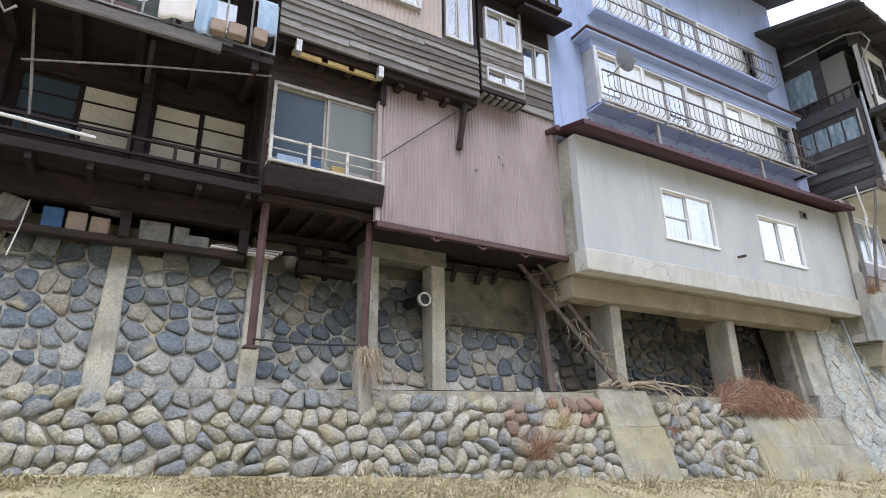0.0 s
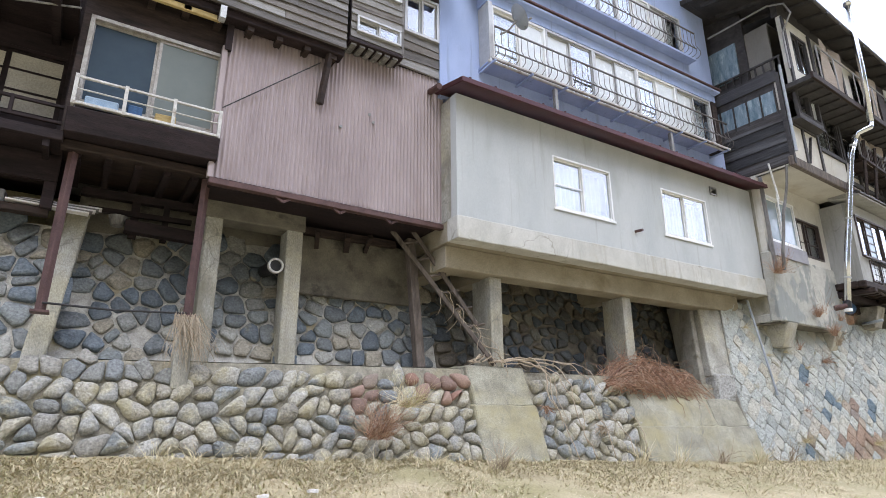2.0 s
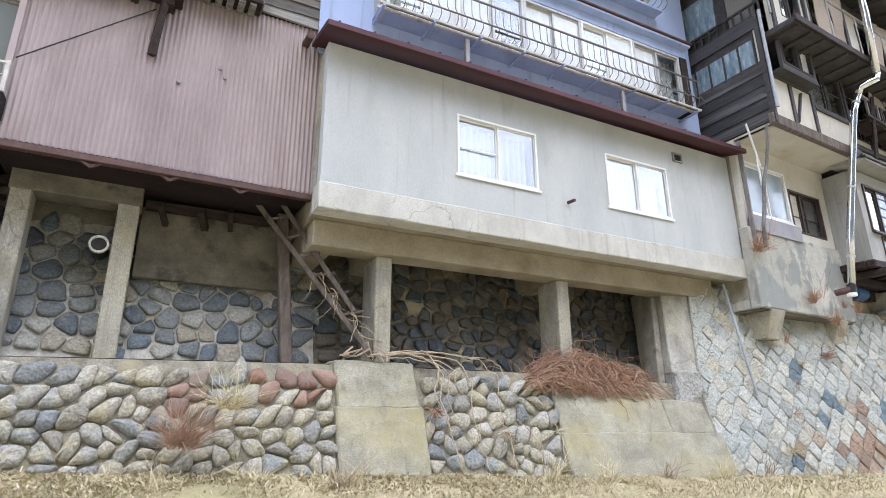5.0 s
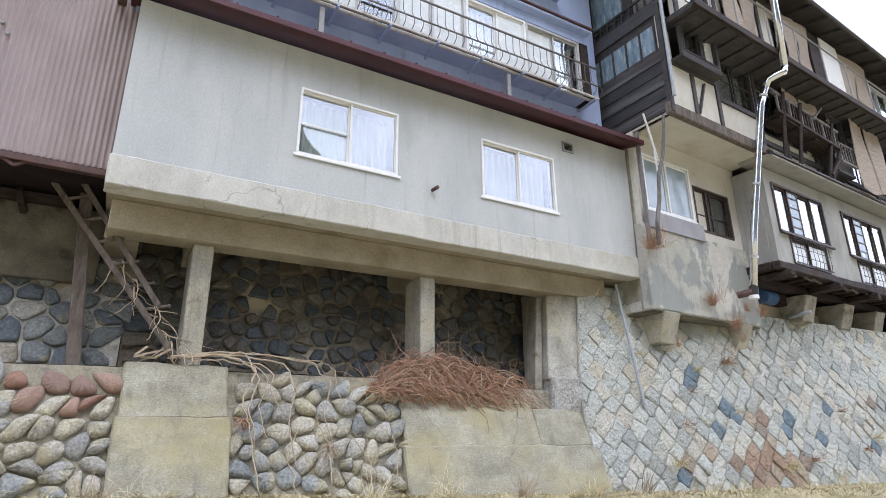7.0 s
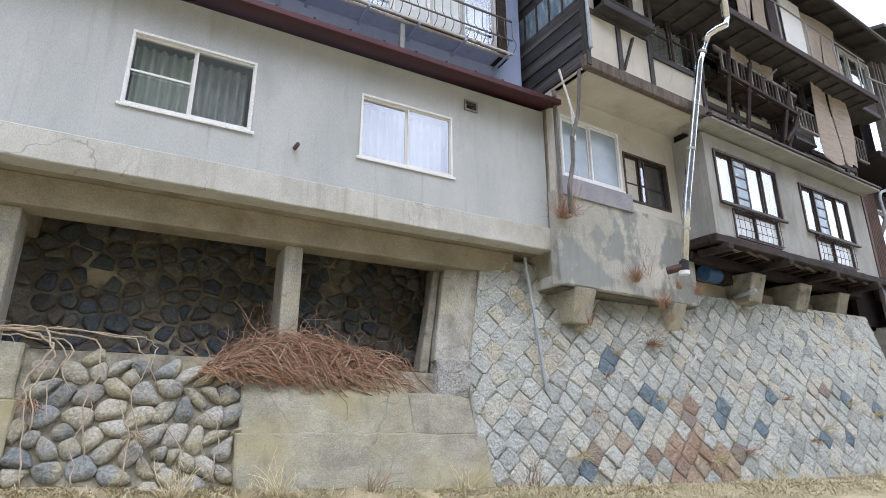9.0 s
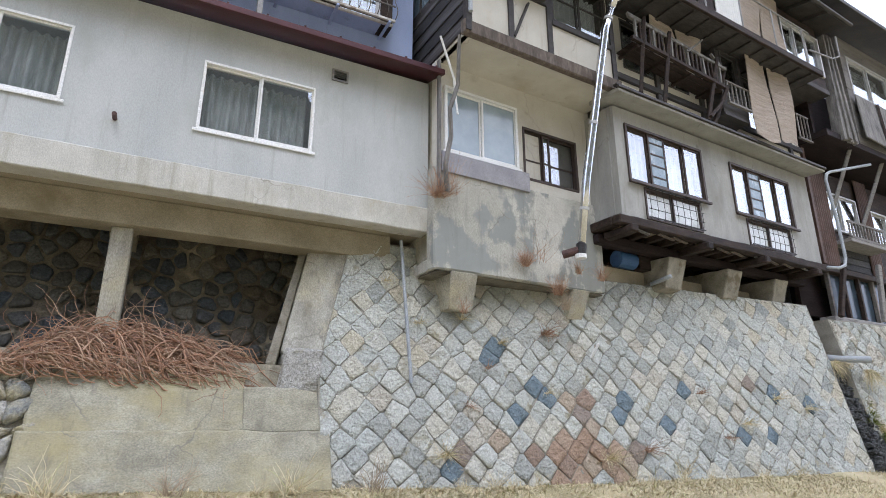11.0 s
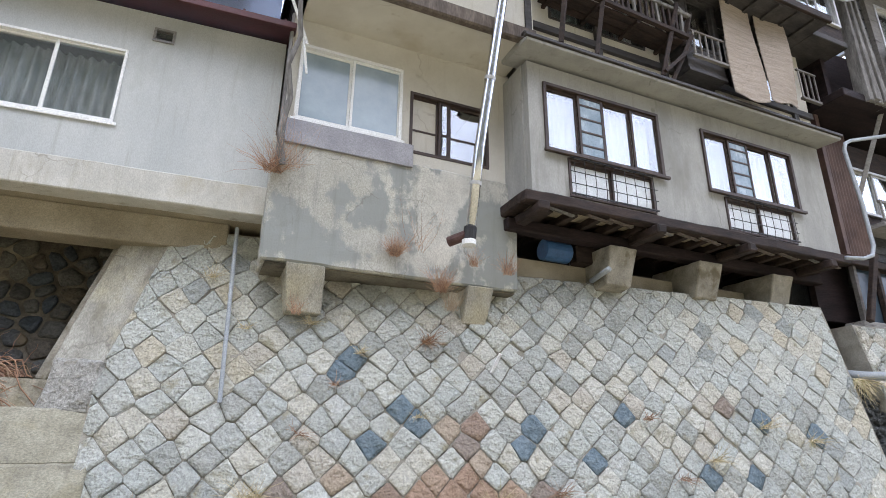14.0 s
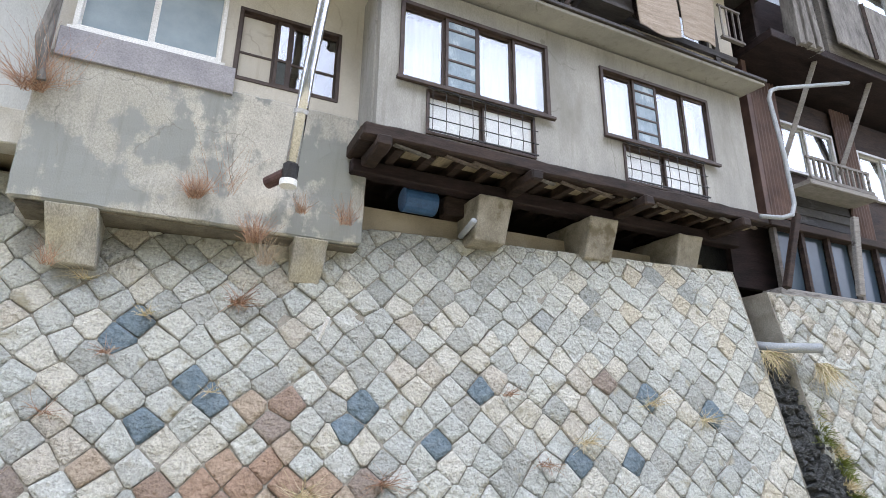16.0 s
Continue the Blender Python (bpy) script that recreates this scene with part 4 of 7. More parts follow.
# satellite dish
dish = root("satellite_dish", "small grey satellite dish on an iron arm", "satellite dish")
g = Geo()
rings, n = 5, 24
vs = [(0, 0, 0)]
for i in range(1, rings + 1):
    r = 0.2 * i / rings
    vs += [(r * math.cos(2 * math.pi * k / n), r * math.sin(2 * math.pi * k / n) * 1.12, 0.9 * r * r) for k in range(n)]
fs = [(0, 1 + k, 1 + (k + 1) % n) for k in range(n)]
for i in range(1, rings):
    a, b = 1 + (i - 1) * n, 1 + i * n
    fs += [(a + k, b + k, b + (k + 1) % n, a + (k + 1) % n) for k in range(n)]
dm = look((6.95, 5.66, 7.76), (7.65, 5.36, 8.23))
back = [(x, y, z - 0.008) for x, y, z in vs]
k0 = len(vs)
g.add([dm @ pose(0, 0, 0, 180, 0, 0) @ Vector(p) for p in vs + back], fs + [tuple(reversed([i + k0 for i in f])) for f in fs])
part("reflector", g, M_pvc, dish, "", True, weld=False)
part("arm", Geo().tube([(6.95, 5.70, 7.73), (6.88, 5.82, 7.6), (6.75, 5.88, 7.5)], 0.016, 8), M_greyiron, dish)
part("feed", Geo().tube([dm @ Vector((0, -0.2, 0)), dm @ Vector((0, -0.1, -0.17))], 0.008, 6).tube([dm @ Vector((0, -0.1, -0.15)), dm @ Vector((0, -0.1, -0.2))], 0.02, 8), M_greyiron, dish)

# ---- cream half-timbered house on its concrete shelf ----
cream = root("house", "half-timbered cream house jettied over a stained concrete base", "house", 2.2, (13.4, 5.6, 0))
w1, w2 = (13.52, 14.80, 5.10, 6.13), (14.92, 16.02, 5.00, 5.88)
part("plaster_wall", Geo().wall(13.40, 16.35, 4.82, 6.52, 5.68, 5.8, [w1, w2]), M_cream, cream, "cream plaster wall")
part("concrete_base", Geo().wall(13.34, 16.37, 3.40, 4.83, 5.62, 5.82), M_old_plaster, cream, "peeling stained concrete parapet", bevel=0.02, worn=0.010)
part("base_slab", Geo().box(13.36, 16.35, 5.83, 7.4, 3.41, 3.56), M_old_plaster, cream, bevel=0.015, worn=0.015)
# Thin dark sheet under the slab: brown stain plus painted shade.
part("slab_soffit", Geo().box(13.4, 16.34, 5.68, 7.3, 3.375, 3.394), M_stained_shade, cream, "brown-stained slab underside with its shade painted in")
part("sill_sheet", Geo().box(13.44, 14.95, 5.585, 5.66, 4.76, 5.06), M_lilac, cream, "lilac-grey sheet metal apron", bevel=0.005)
window(cream, *w1, 5.66, 2, M_white, 0.04, sill=0.02, screens={0: M_sky_pane, 1: M_sky_pane})
window(cream, *w2, 5.70, 3, M_bronze, 0.04, bars=(0.4,), screens={0: M_cream}, splits=(0.36, 0.5))
room(cream, 13.45, 16.3, 6.1, 8.3, 4.85, 6.5)
part("side_wall", Geo().box(13.40, 13.5, 5.8, 8.4, 3.56, 6.5), M_concrete, cream)
part("soffit", Geo().box(13.42, 16.3, 4.96, 5.82, 6.50, 6.54), M_cream, cream, "stained cream plaster soffit")
part("jetty_beam", Geo().box(13.36, 16.32, 4.86, 4.97, 6.46, 6.68), M_ladder, cream, "weathered brown jetty beam", bevel=0.02)
up = (14.96, 16.15, 7.3, 8.44)
part("upper_wall", Geo().wall(13.44, 16.3, 6.68, 8.5, 4.92, 5.02, [up, (13.7, 14.7, 7.65, 8.4)]), M_cream, cream)
for x in (13.46, 14.18, 14.9, 16.22):
    part("stud", Geo().box(x - 0.045, x + 0.045, 4.89, 4.919, 6.68, 8.45), M_dusk, cream)
part("brace", Geo().bar((14.22, 4.9, 6.72), (14.5, 4.9, 7.4), 0.06, 0.03), M_dusk, cream)
part("mid_rail", Geo().box(14.95, 16.18, 4.885, 4.919, 7.22, 7.3), M_dusk, cream)
part("mid_rail", Geo().box(13.5, 14.85, 4.885, 4.919, 7.5, 7.58), M_dusk, cream)
window(cream, *up, 4.94, 2, M_dusk, 0.045, bars=(0.45,), curtains=M_curtain)
part("boxed_window", Geo().wall(13.68, 14.78, 7.6, 8.42, 4.70, 4.75, [(13.74, 14.26, 7.68, 8.35), (14.3, 14.72, 7.68, 8.35)]), M_roofdark, cream)
window(cream, 13.74, 14.26, 7.68, 8.35, 4.72, 1, M_dusk, 0.035)
window(cream, 14.3, 14.72, 7.68, 8.35, 4.72, 1, M_dusk, 0.035, M_frost)
part("box_floor", Geo().box(13.66, 14.8, 4.69, 4.91, 7.54, 7.6), M_dusk, cream)
room(cream, 13.6, 16.2, 5.1, 7.5, 6.7, 8.45)
# side towards the blue house: dark boards, glazed strips, a gallery
for j in range(9):
    for y0, y1 in ((4.9, 6.4), (6.41, 8.2)):
        z = 6.55 + j * 0.235
        if 7.6 < z + 0.1 < 8.3:
            continue
        part("board", Geo().hexa([(13.395, y0, z), (13.395, y1, z), (13.43, y1, z), (13.43, y0, z), (13.415, y0, z + 0.26), (13.415, y1, z + 0.26), (13.43, y1, z + 0.26), (13.43, y0, z + 0.26)]), M_darkboard, cream)
for k in range(9):
    y = 5.0 + k * 0.3
    part("side_pane", Geo().box(13.425, 13.432, y + 0.015, y + 0.285, 7.72, 8.26), M_frost_blue, cream)
    part("side_mullion", Geo().box(13.40, 13.44, y - 0.012, y + 0.012, 7.68, 8.3), M_dusk, cream)
part("side_backing", Geo().box(13.434, 13.5, 4.98, 8.3, 6.5, 8.75), M_dusk, cream)
part("corner_post", Geo().box(13.38, 13.46, 4.84, 4.92, 6.5, 8.6), M_dusk, cream)
part("drain_pipe", Geo().tube([(13.42, 4.80, 8.75), (13.42, 4.80, 6.75)], 0.03, 8), M_pvc, cream)
part("leg", Geo().hexa([(13.68, 5.84, 2.93), (14.04, 5.84, 2.93), (14.04, 6.4, 2.93), (13.68, 6.4, 2.93), (13.62, 5.63, 3.40), (14.02, 5.63, 3.40), (14.05, 6.4, 3.40), (13.62, 6.4, 3.40)]), M_concrete, cream, "concrete corbel leg", bevel=0.012, worn=0.010)
part("leg", Geo().hexa([(15.70, 5.80, 2.97), (15.99, 5.80, 2.97), (15.99, 6.4, 2.97), (15.70, 6.4, 2.97), (15.68, 5.60, 3.40), (16.03, 5.60, 3.40), (16.05, 6.4, 3.40), (15.68, 6.4, 3.40)]), M_concrete, cream, "concrete corbel leg", bevel=0.012, worn=0.010)
part("log_post", Geo().tube([(13.44, 5.45, 4.4), (13.37, 5.38, 4.75), (13.43, 5.33, 5.15), (13.36, 5.24, 5.5), (13.45, 5.18, 5.85), (13.40, 5.08, 6.15), (13.38, 5.02, 6.5)], 0.036, 10, 0.024), M_grey_wood, cream, "crooked weathered log post")
part("corner_board", Geo().box(13.37, 13.41, 5.54, 5.62, 4.4, 6.45), M_grey_wood, cream, bevel=0.01)
part("white_stick", Geo().tube([(13.25, 5.3, 6.62), (13.55, 5.35, 5.9)], 0.018, 6).tube([(13.5, 5.36, 6.02), (13.58, 5.4, 5.55)], 0.015, 6), M_white, cream)

# ---- tall house with the grey bay ----
tall = root("house", "tall dark timber house with a grey rendered bay and reed blinds", "house", 2.3, (16.3, 5.2, 0))
bw = [(16.52, 18.42, 5.10, 6.10), (19.22, 21.12, 5.08, 6.08)]
lw = [(16.84, 18.2, 4.53, 5.06), (19.50, 20.88, 4.52, 5.04)]
part("bay_wall", Geo().wall(16.30, 21.85, 4.5, 6.36, 5.2, 5.32, bw + lw), M_bay, tall, "grey-brown rendered bay front")
part("bay_side", Geo().box(16.28, 16.36, 5.32, 6.2, 4.5, 6.36), M_bay, tall)
part("bay_side", Geo().box(21.77, 21.85, 5.32, 6.2, 4.5, 6.36), M_bay, tall)
room(tall, 16.4, 21.7, 5.6, 7.9, 4.55, 6.3)
for i, w in enumerate(bw):
    window(tall, *w, 5.2, 4, M_bronze, 0.045, bars=(), screens={1: M_frost_blue}, sill=0.05, curtains=M_curtain if i == 0 else M_curtain_green, splits=(0.28, 0.5, 0.75))
    for k in range(4):
        part("crossbar", Geo().box(w[0] + 0.56, w[0] + 0.93, 5.2, 5.215, w[2] + 0.2 + 0.2 * k, w[2] + 0.225 + 0.2 * k), M_bronze, tall)
for w in lw:
    ww = window(tall, *w, 5.21, 2, M_bronze, 0.035, M_frost)
    grille = part("grille", Geo().box(w[0], w[1], 5.135, 5.15, w[3] - 0.01, w[3] + 0.01).box(w[0], w[1], 5.135, 5.15, w[2] + 0.02, w[2] + 0.035), M_black, tall)
    for k in range(9):
        x = w[0] + 0.05 + (w[1] - w[0] - 0.1) * k / 8
        part("bar", Geo().tube([(x, 5.14, w[3]), (x, 5.13, w[2] + 0.12), (x, 5.15, w[2])], 0.0045, 5), M_black, grille)
    part("bar", Geo().box(w[0], w[1], 5.13, 5.142, w[2] + 0.16, w[2] + 0.166).box(w[0], w[1], 5.13, 5.142, w[2] + 0.32, w[2] + 0.326), M_black, grille)
part("bay_roof", Geo().hexa([(16.1, 4.86, 6.38), (21.98, 4.86, 6.38), (21.98, 5.5, 6.44), (16.1, 5.5, 6.44), (16.1, 4.86, 6.43), (21.98, 4.86, 6.43), (21.98, 5.5, 6.62), (16.1, 5.5, 6.62)]), M_bay, tall, "rendered bay roof slab", bevel=0.01)
part("roof_edge", Geo().box(16.08, 22.0, 4.83, 4.9, 6.43, 6.48).box(16.08, 22.0, 4.87, 4.95, 6.482, 6.52), M_roofdark, tall, bevel=0.006)
part("bottom_beam", Geo().box(16.16, 21.95, 5.12, 5.28, 4.34, 4.49), M_brown, tall, "rough dark brown sill beam", bevel=0.02, worn=0.011)
part("side_beam", Geo().box(16.16, 16.34, 5.29, 6.4, 4.34, 4.49), M_brown, tall, bevel=0.02)
part("floor", Geo().box(16.35, 21.9, 5.29, 8.0, 4.44, 4.5), M_brown, tall)
for k in range(15):
    x = 16.6 + k * 0.36
    part("joist", Geo().box(x - 0.05, x + 0.05, 5.29, 6.6, 4.32, 4.438), M_brown, tall, bevel=0.008)
# Front strip only: boards coloured pale as where sunlight catches them.
for k in range(16):
    x = 16.36 + k * 0.36
    part("floorboard", Geo().box(x, x + 0.3, 5.30, 5.61, 4.424 - 0.01 * (k % 3), 4.438), M_pine_sunlit, tall, "old board between the joists, painted pale for sunlight on it")
for x in (16.28, 18.02, 19.62, 21.3):
    part("beam_end", Geo().box(x, x + 0.15, 5.02, 5.6, 4.2, 4.325), M_brown, tall, "rough projecting beam end", bevel=0.02, worn=0.012)
for k in range(11):
    x = 16.5 + k * 0.5 + 0.1 * math.sin(k * 2.3)
    part("loose_lath", Geo().bar((x, 5.2, 4.325), (x + 0.42, 5.26, 4.305), 0.05, 0.018), M_ladder if k % 3 else M_grey_wood, tall)
part("under_beam", Geo().box(16.2, 21.95, 5.62, 5.8, 4.16, 4.318), M_dark, tall, bevel=0.015)
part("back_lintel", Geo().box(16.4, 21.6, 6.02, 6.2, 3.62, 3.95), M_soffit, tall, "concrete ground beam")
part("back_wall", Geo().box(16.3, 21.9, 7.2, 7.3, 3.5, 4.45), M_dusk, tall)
for x in (17.62, 19.15, 20.6):
    part("corbel", Geo().hexa([(x, 5.62, 3.62), (x + 0.40, 5.62, 3.62), (x + 0.40, 6.4, 3.50), (x, 6.4, 3.50), (x, 5.46, 4.12), (x + 0.44, 5.46, 4.12), (x + 0.46, 6.4, 4.15), (x, 6.4, 4.15)]), M_corbel, tall, "ochre-stained concrete corbel block", bevel=0.015, worn=0.010)
# second floor
part("second_wall", Geo().wall(16.3, 21.9, 6.6, 8.4, 5.22, 5.3, [(16.7, 18.4, 7.2, 8.2), (18.95, 19.55, 7.25, 8.25), (19.65, 21.4, 7.0, 8.2)]), M_cream, tall)
for x in (16.33, 17.5, 18.7, 19.6, 21.5):
    part("stud", Geo().box(x - 0.05, x + 0.05, 5.17, 5.219, 6.6, 8.4), M_dusk, tall)
part("rail_beam", Geo().box(16.3, 21.9, 5.16, 5.219, 6.92, 7.02), M_dusk, tall)
window(tall, 16.7, 18.4, 7.2, 8.2, 5.25, 3, M_dusk, 0.045, curtains=M_curtain)
window(tall, 19.65, 21.4, 7.0, 8.2, 5.25, 3, M_dusk, 0.045)
room(tall, 16.4, 21.8, 5.6, 7.9, 6.65, 8.4)
# small window box with its rail
part("window_box", Geo().wall(18.9, 19.6, 6.86, 8.3, 4.9, 4.96, [(18.97, 19.53, 7.25, 8.2)]), M_dusk, tall)
part("box_side", Geo().box(18.86, 18.9, 4.9, 5.21, 6.86, 8.3).box(18.86, 19.6, 4.88, 5.21, 6.8, 6.855), M_dusk, tall)
window(tall, 18.97, 19.53, 7.25, 8.2, 4.92, 1, M_dusk, 0.04)
br = part("box_rail", Geo().box(18.9, 19.6, 4.8, 4.83, 7.44, 7.47), M_lap, tall)
part("bottom_rail", Geo().box(18.9, 19.6, 4.79, 4.84, 7.0, 7.04), M_lap, br)
for k in range(6):
    part("baluster", Geo().box(18.93 + k * 0.125, 18.955 + k * 0.125, 4.805, 4.825, 7.04, 7.44), M_lap, br)
br = part("box_rail", Geo().box(21.15, 21.6, 4.8, 4.83, 7.44, 7.47), M_lap, tall)
part("bottom_rail", Geo().box(21.15, 21.6, 4.79, 4.84, 6.9, 6.94), M_lap, br)
for k in range(4):
    part("baluster", Geo().box(21.18 + k * 0.125, 21.205 + k * 0.125, 4.805, 4.825, 6.94, 7.44), M_lap, br)


def blind(parent, x0, x1, z0, z1, y, seed):
    """A hanging reed blind, a little curled and ragged at its foot."""
    r = random.Random(seed)
    g = Geo()
    nx, nz = 8, 26
    ph = r.uniform(0, 6)
    vs = []
    for s in (0, 0.012):
        for j in range(nz + 1):
            for i in range(nx + 1):
                u, v = i / nx, j / nz
                vs.append((x0 + (x1 - x0) * u + 0.02 * math.sin(3 * v + ph), y + s + 0.03 * math.sin(2.5 * u + 4 * v + ph) + (0.004 if j % 2 else 0), z1 - (z1 - z0 + 0.05 * math.sin(5 * u + ph)) * v))
    q = (nx + 1) * (nz + 1)
    for s in (0, q):
        g.f += [(s + j * (nx + 1) + i, s + j * (nx + 1) + i + 1, s + (j + 1) * (nx + 1) + i + 1, s + (j + 1) * (nx + 1) + i) for j in range(nz) for i in range(nx)]
    g.v = vs
    b = thing("reed_blind", g, M_blind, "brown woven reed blind hanging outside a window", "blind", group="reed blinds")
    b.matrix_basis = parent.matrix_basis.copy()
    return b


for i, (a, b, c, d) in enumerate(((19.55, 20.22, 6.50, 8.2), (20.30, 20.95, 6.62, 8.2), (17.1, 17.72, 7.4, 8.2), (17.79, 18.4, 7.66, 8.2),
                                  (19.42, 20.1, 8.66, 9.86), (20.14, 20.88, 8.66, 9.86), (14.95, 15.46, 8.7, 9.86), (15.5, 16.0, 8.7, 9.86), (17.05, 17.55, 8.68, 9.86), (17.58, 18.1, 8.66, 9.86))):
    blind(tall, a, b, c, d, 4.75 if c < 7 else (4.9 if c < 8 else 4.62), i)
# broken balcony
bal = root("balcony", "collapsing old timber balcony propped on the bay roof", "balcony", 2.3, (16.3, 5.2, 0))
for k in range(4):
    part("joist", Geo().bar((16.6 + 0.65 * k, 4.80, 7.33 - 0.045 * k), (16.6 + 0.65 * k, 5.2, 7.33 - 0.045 * k), 0.05), M_brown, bal)
for k in range(3):
    y = 4.82 + 0.12 * k
    part("floorboard", Geo().hexa([(16.5, y, 7.36), (18.75, y, 7.2), (18.75, y + 0.11, 7.2), (16.5, y + 0.11, 7.36), (16.5, y, 7.38), (18.75, y, 7.22), (18.75, y + 0.11, 7.22), (16.5, y + 0.11, 7.38)]), M_brown, bal)
part("handrail", Geo().bar((16.42, 4.80, 7.83), (18.9, 4.78, 7.66), 0.06), M_grey_wood, bal, bevel=0.008)
part("handrail", Geo().bar((16.45, 4.84, 7.92), (18.5, 4.82, 7.75), 0.045), M_grey_wood, bal, bevel=0.006)
part("lower_rail", Geo().bar((16.45, 4.79, 7.42), (18.8, 4.78, 7.26), 0.06), M_brown, bal)
r5 = random.Random(5)
for k in range(21):
    x = 16.55 + k * 0.108
    t = r5.uniform(-0.03, 0.03)
    part("baluster", Geo().bar((x, 4.79, 7.42 - 0.0072 * k), (x + t, 4.79, 7.81 - 0.0072 * k), 0.038), M_brown if k % 4 else M_grey_wood, bal)
for a, b in (((16.74, 4.74, 7.88), (16.62, 4.87, 6.5)), ((17.36, 4.74, 7.84), (17.18, 4.87, 6.5)), ((18.62, 4.74, 7.78), (18.3, 4.87, 6.5)), ((18.9, 4.78, 7.72), (18.82, 4.9, 7.2)), ((18.86, 4.76, 7.3), (18.5, 4.9, 6.5))):
    part("prop", Geo().bar(a, b, 0.06), M_brown, bal, bevel=0.006)
part("knee", Geo().bar((18.3, 4.82, 6.55), (18.85, 4.8, 7.1), 0.05), M_brown, bal)
part("loose_stick", Geo().bar((17.8, 4.74, 7.62), (18.2, 4.7, 7.98), 0.03), M_grey_wood, bal)
part("loose_stick", Geo().bar((18.45, 4.74, 7.8), (18.98, 4.86, 7.72), 0.04), M_grey_wood, bal)
part("end_rail", Geo().bar((18.86, 4.80, 7.68), (18.84, 5.15, 7.68), 0.05), M_brown, bal)
# third floor over both houses
part("third_floor", Geo().box(13.55, 21.6, 4.42, 7.8, 8.21, 8.33).box(21.602, 22.5, 4.68, 7.8, 8.21, 8.33), M_dusk, tall, bevel=0.012)
part("third_edge", Geo().box(13.5, 21.62, 4.36, 4.419, 8.20, 8.34), M_brown, tall, bevel=0.01)
for k in range(20):
    x = 13.7 + k * 0.4
    part("rafter", Geo().box(x - 0.035, x + 0.035, 4.43, 5.2, 8.17, 8.205), M_dusk, tall)
h3 = [(13.95, 14.7, 8.75, 9.75), (15.1, 16.2, 8.75, 9.75), (16.9, 18.2, 8.75, 9.75), (18.6, 20.0, 8.75, 9.75)]
part("third_wall", Geo().wall(13.6, 20.94, 8.335, 10.0, 4.78, 4.88, h3), M_cream, tall)
for x in (13.62, 14.82, 16.4, 18.4, 20.15):
    part("stud", Geo().box(x - 0.05, x + 0.05, 4.74, 4.779, 8.335, 9.95), M_dusk, tall)
for h in h3:
    window(tall, *h, 4.81, 2, M_dusk, 0.045, curtains=M_curtain)
room(tall, 13.7, 22.1, 5.1, 7.7, 8.6, 10.0)
window(tall, 20.98, 22.45, 8.62, 9.6, 4.7, 3, M_alu, 0.045, curtains=M_curtain, label="glazed aluminium corner window")
part("corner_wall", Geo().wall(20.95, 22.5, 8.335, 9.9, 4.72, 4.8, [(20.98, 22.45, 8.62, 9.6)]), M_brown, tall)
part("corner_gutter", Geo().tube([(21.1, 4.3, 8.6), (22.0, 4.3, 8.72), (22.35, 4.3, 8.9), (22.37, 4.3, 9.4)], 0.018, 8), M_greyiron, tall)
part("white_sheet", corrugated(18.62, 19.38, 8.62, 9.86, 4.60, 0.07, 0.01), M_white, tall, "white corrugated sheet", weld=False)
part("dark_panel", Geo().box(18.13, 18.6, 4.62, 4.70, 8.6, 9.86), M_brown, tall)
part("third_rail", Geo().tube([(14.0, 4.38, 8.35), (14.0, 4.38, 9.15), (17.2, 4.38, 9.18), (21.4, 4.38, 9.15)], 0.016, 6), M_greyiron, tall)
for k in range(7):
    x = 14.8 + k * 1.05
    part("rail_post", Geo().tube([(x, 4.38, 8.35), (x, 4.38, 9.16)], 0.014, 6), M_greyiron, tall)
part("roof_eave", Geo().hexa([(12.5, 4.3, 10.3), (22.9, 4.2, 9.82), (22.9, 6.2, 10.3), (12.5, 6.2, 10.78), (12.5, 4.3, 10.4), (22.9, 4.2, 9.92), (22.9, 6.2, 10.42), (12.5, 6.2, 10.9)]), M_roofdark, tall, bevel=0.01)
part("roof", Geo().hexa([(12.5, 6.2, 10.78), (22.9, 6.2, 10.3), (22.9, 9.0, 10.9), (12.5, 9.0, 11.4), (12.5, 6.2, 10.9), (22.9, 6.2, 10.42), (22.9, 9.0, 11.05), (12.5, 9.0, 11.55)]), M_roofdark, tall)
part("gutter", Geo().tube([(12.5, 4.27, 10.3), (22.9, 4.17, 9.81)], 0.05, 8), M_roofdark, tall)
part("frieze", Geo().box(13.55, 20.94, 4.80, 4.93, 10.002, 10.36), M_dusk, tall)
for k in range(16):
    x = 12.7 + k * 0.62
    part("eave_rafter", Geo().hexa([(x, 4.2, 10.21 - 0.0461 * (x - 12.7)), (x + 0.07, 4.2, 10.21 - 0.0461 * (x - 12.7)), (x + 0.07, 6.0, 10.61 - 0.0461 * (x - 12.7)), (x, 6.0, 10.61 - 0.0461 * (x - 12.7)), (x, 4.2, 10.30 - 0.0461 * (x - 12.7)), (x + 0.07, 4.2, 10.30 - 0.0461 * (x - 12.7)), (x + 0.07, 6.0, 10.72 - 0.0461 * (x - 12.7)), (x, 6.0, 10.72 - 0.0461 * (x - 12.7))]), M_dusk, tall)
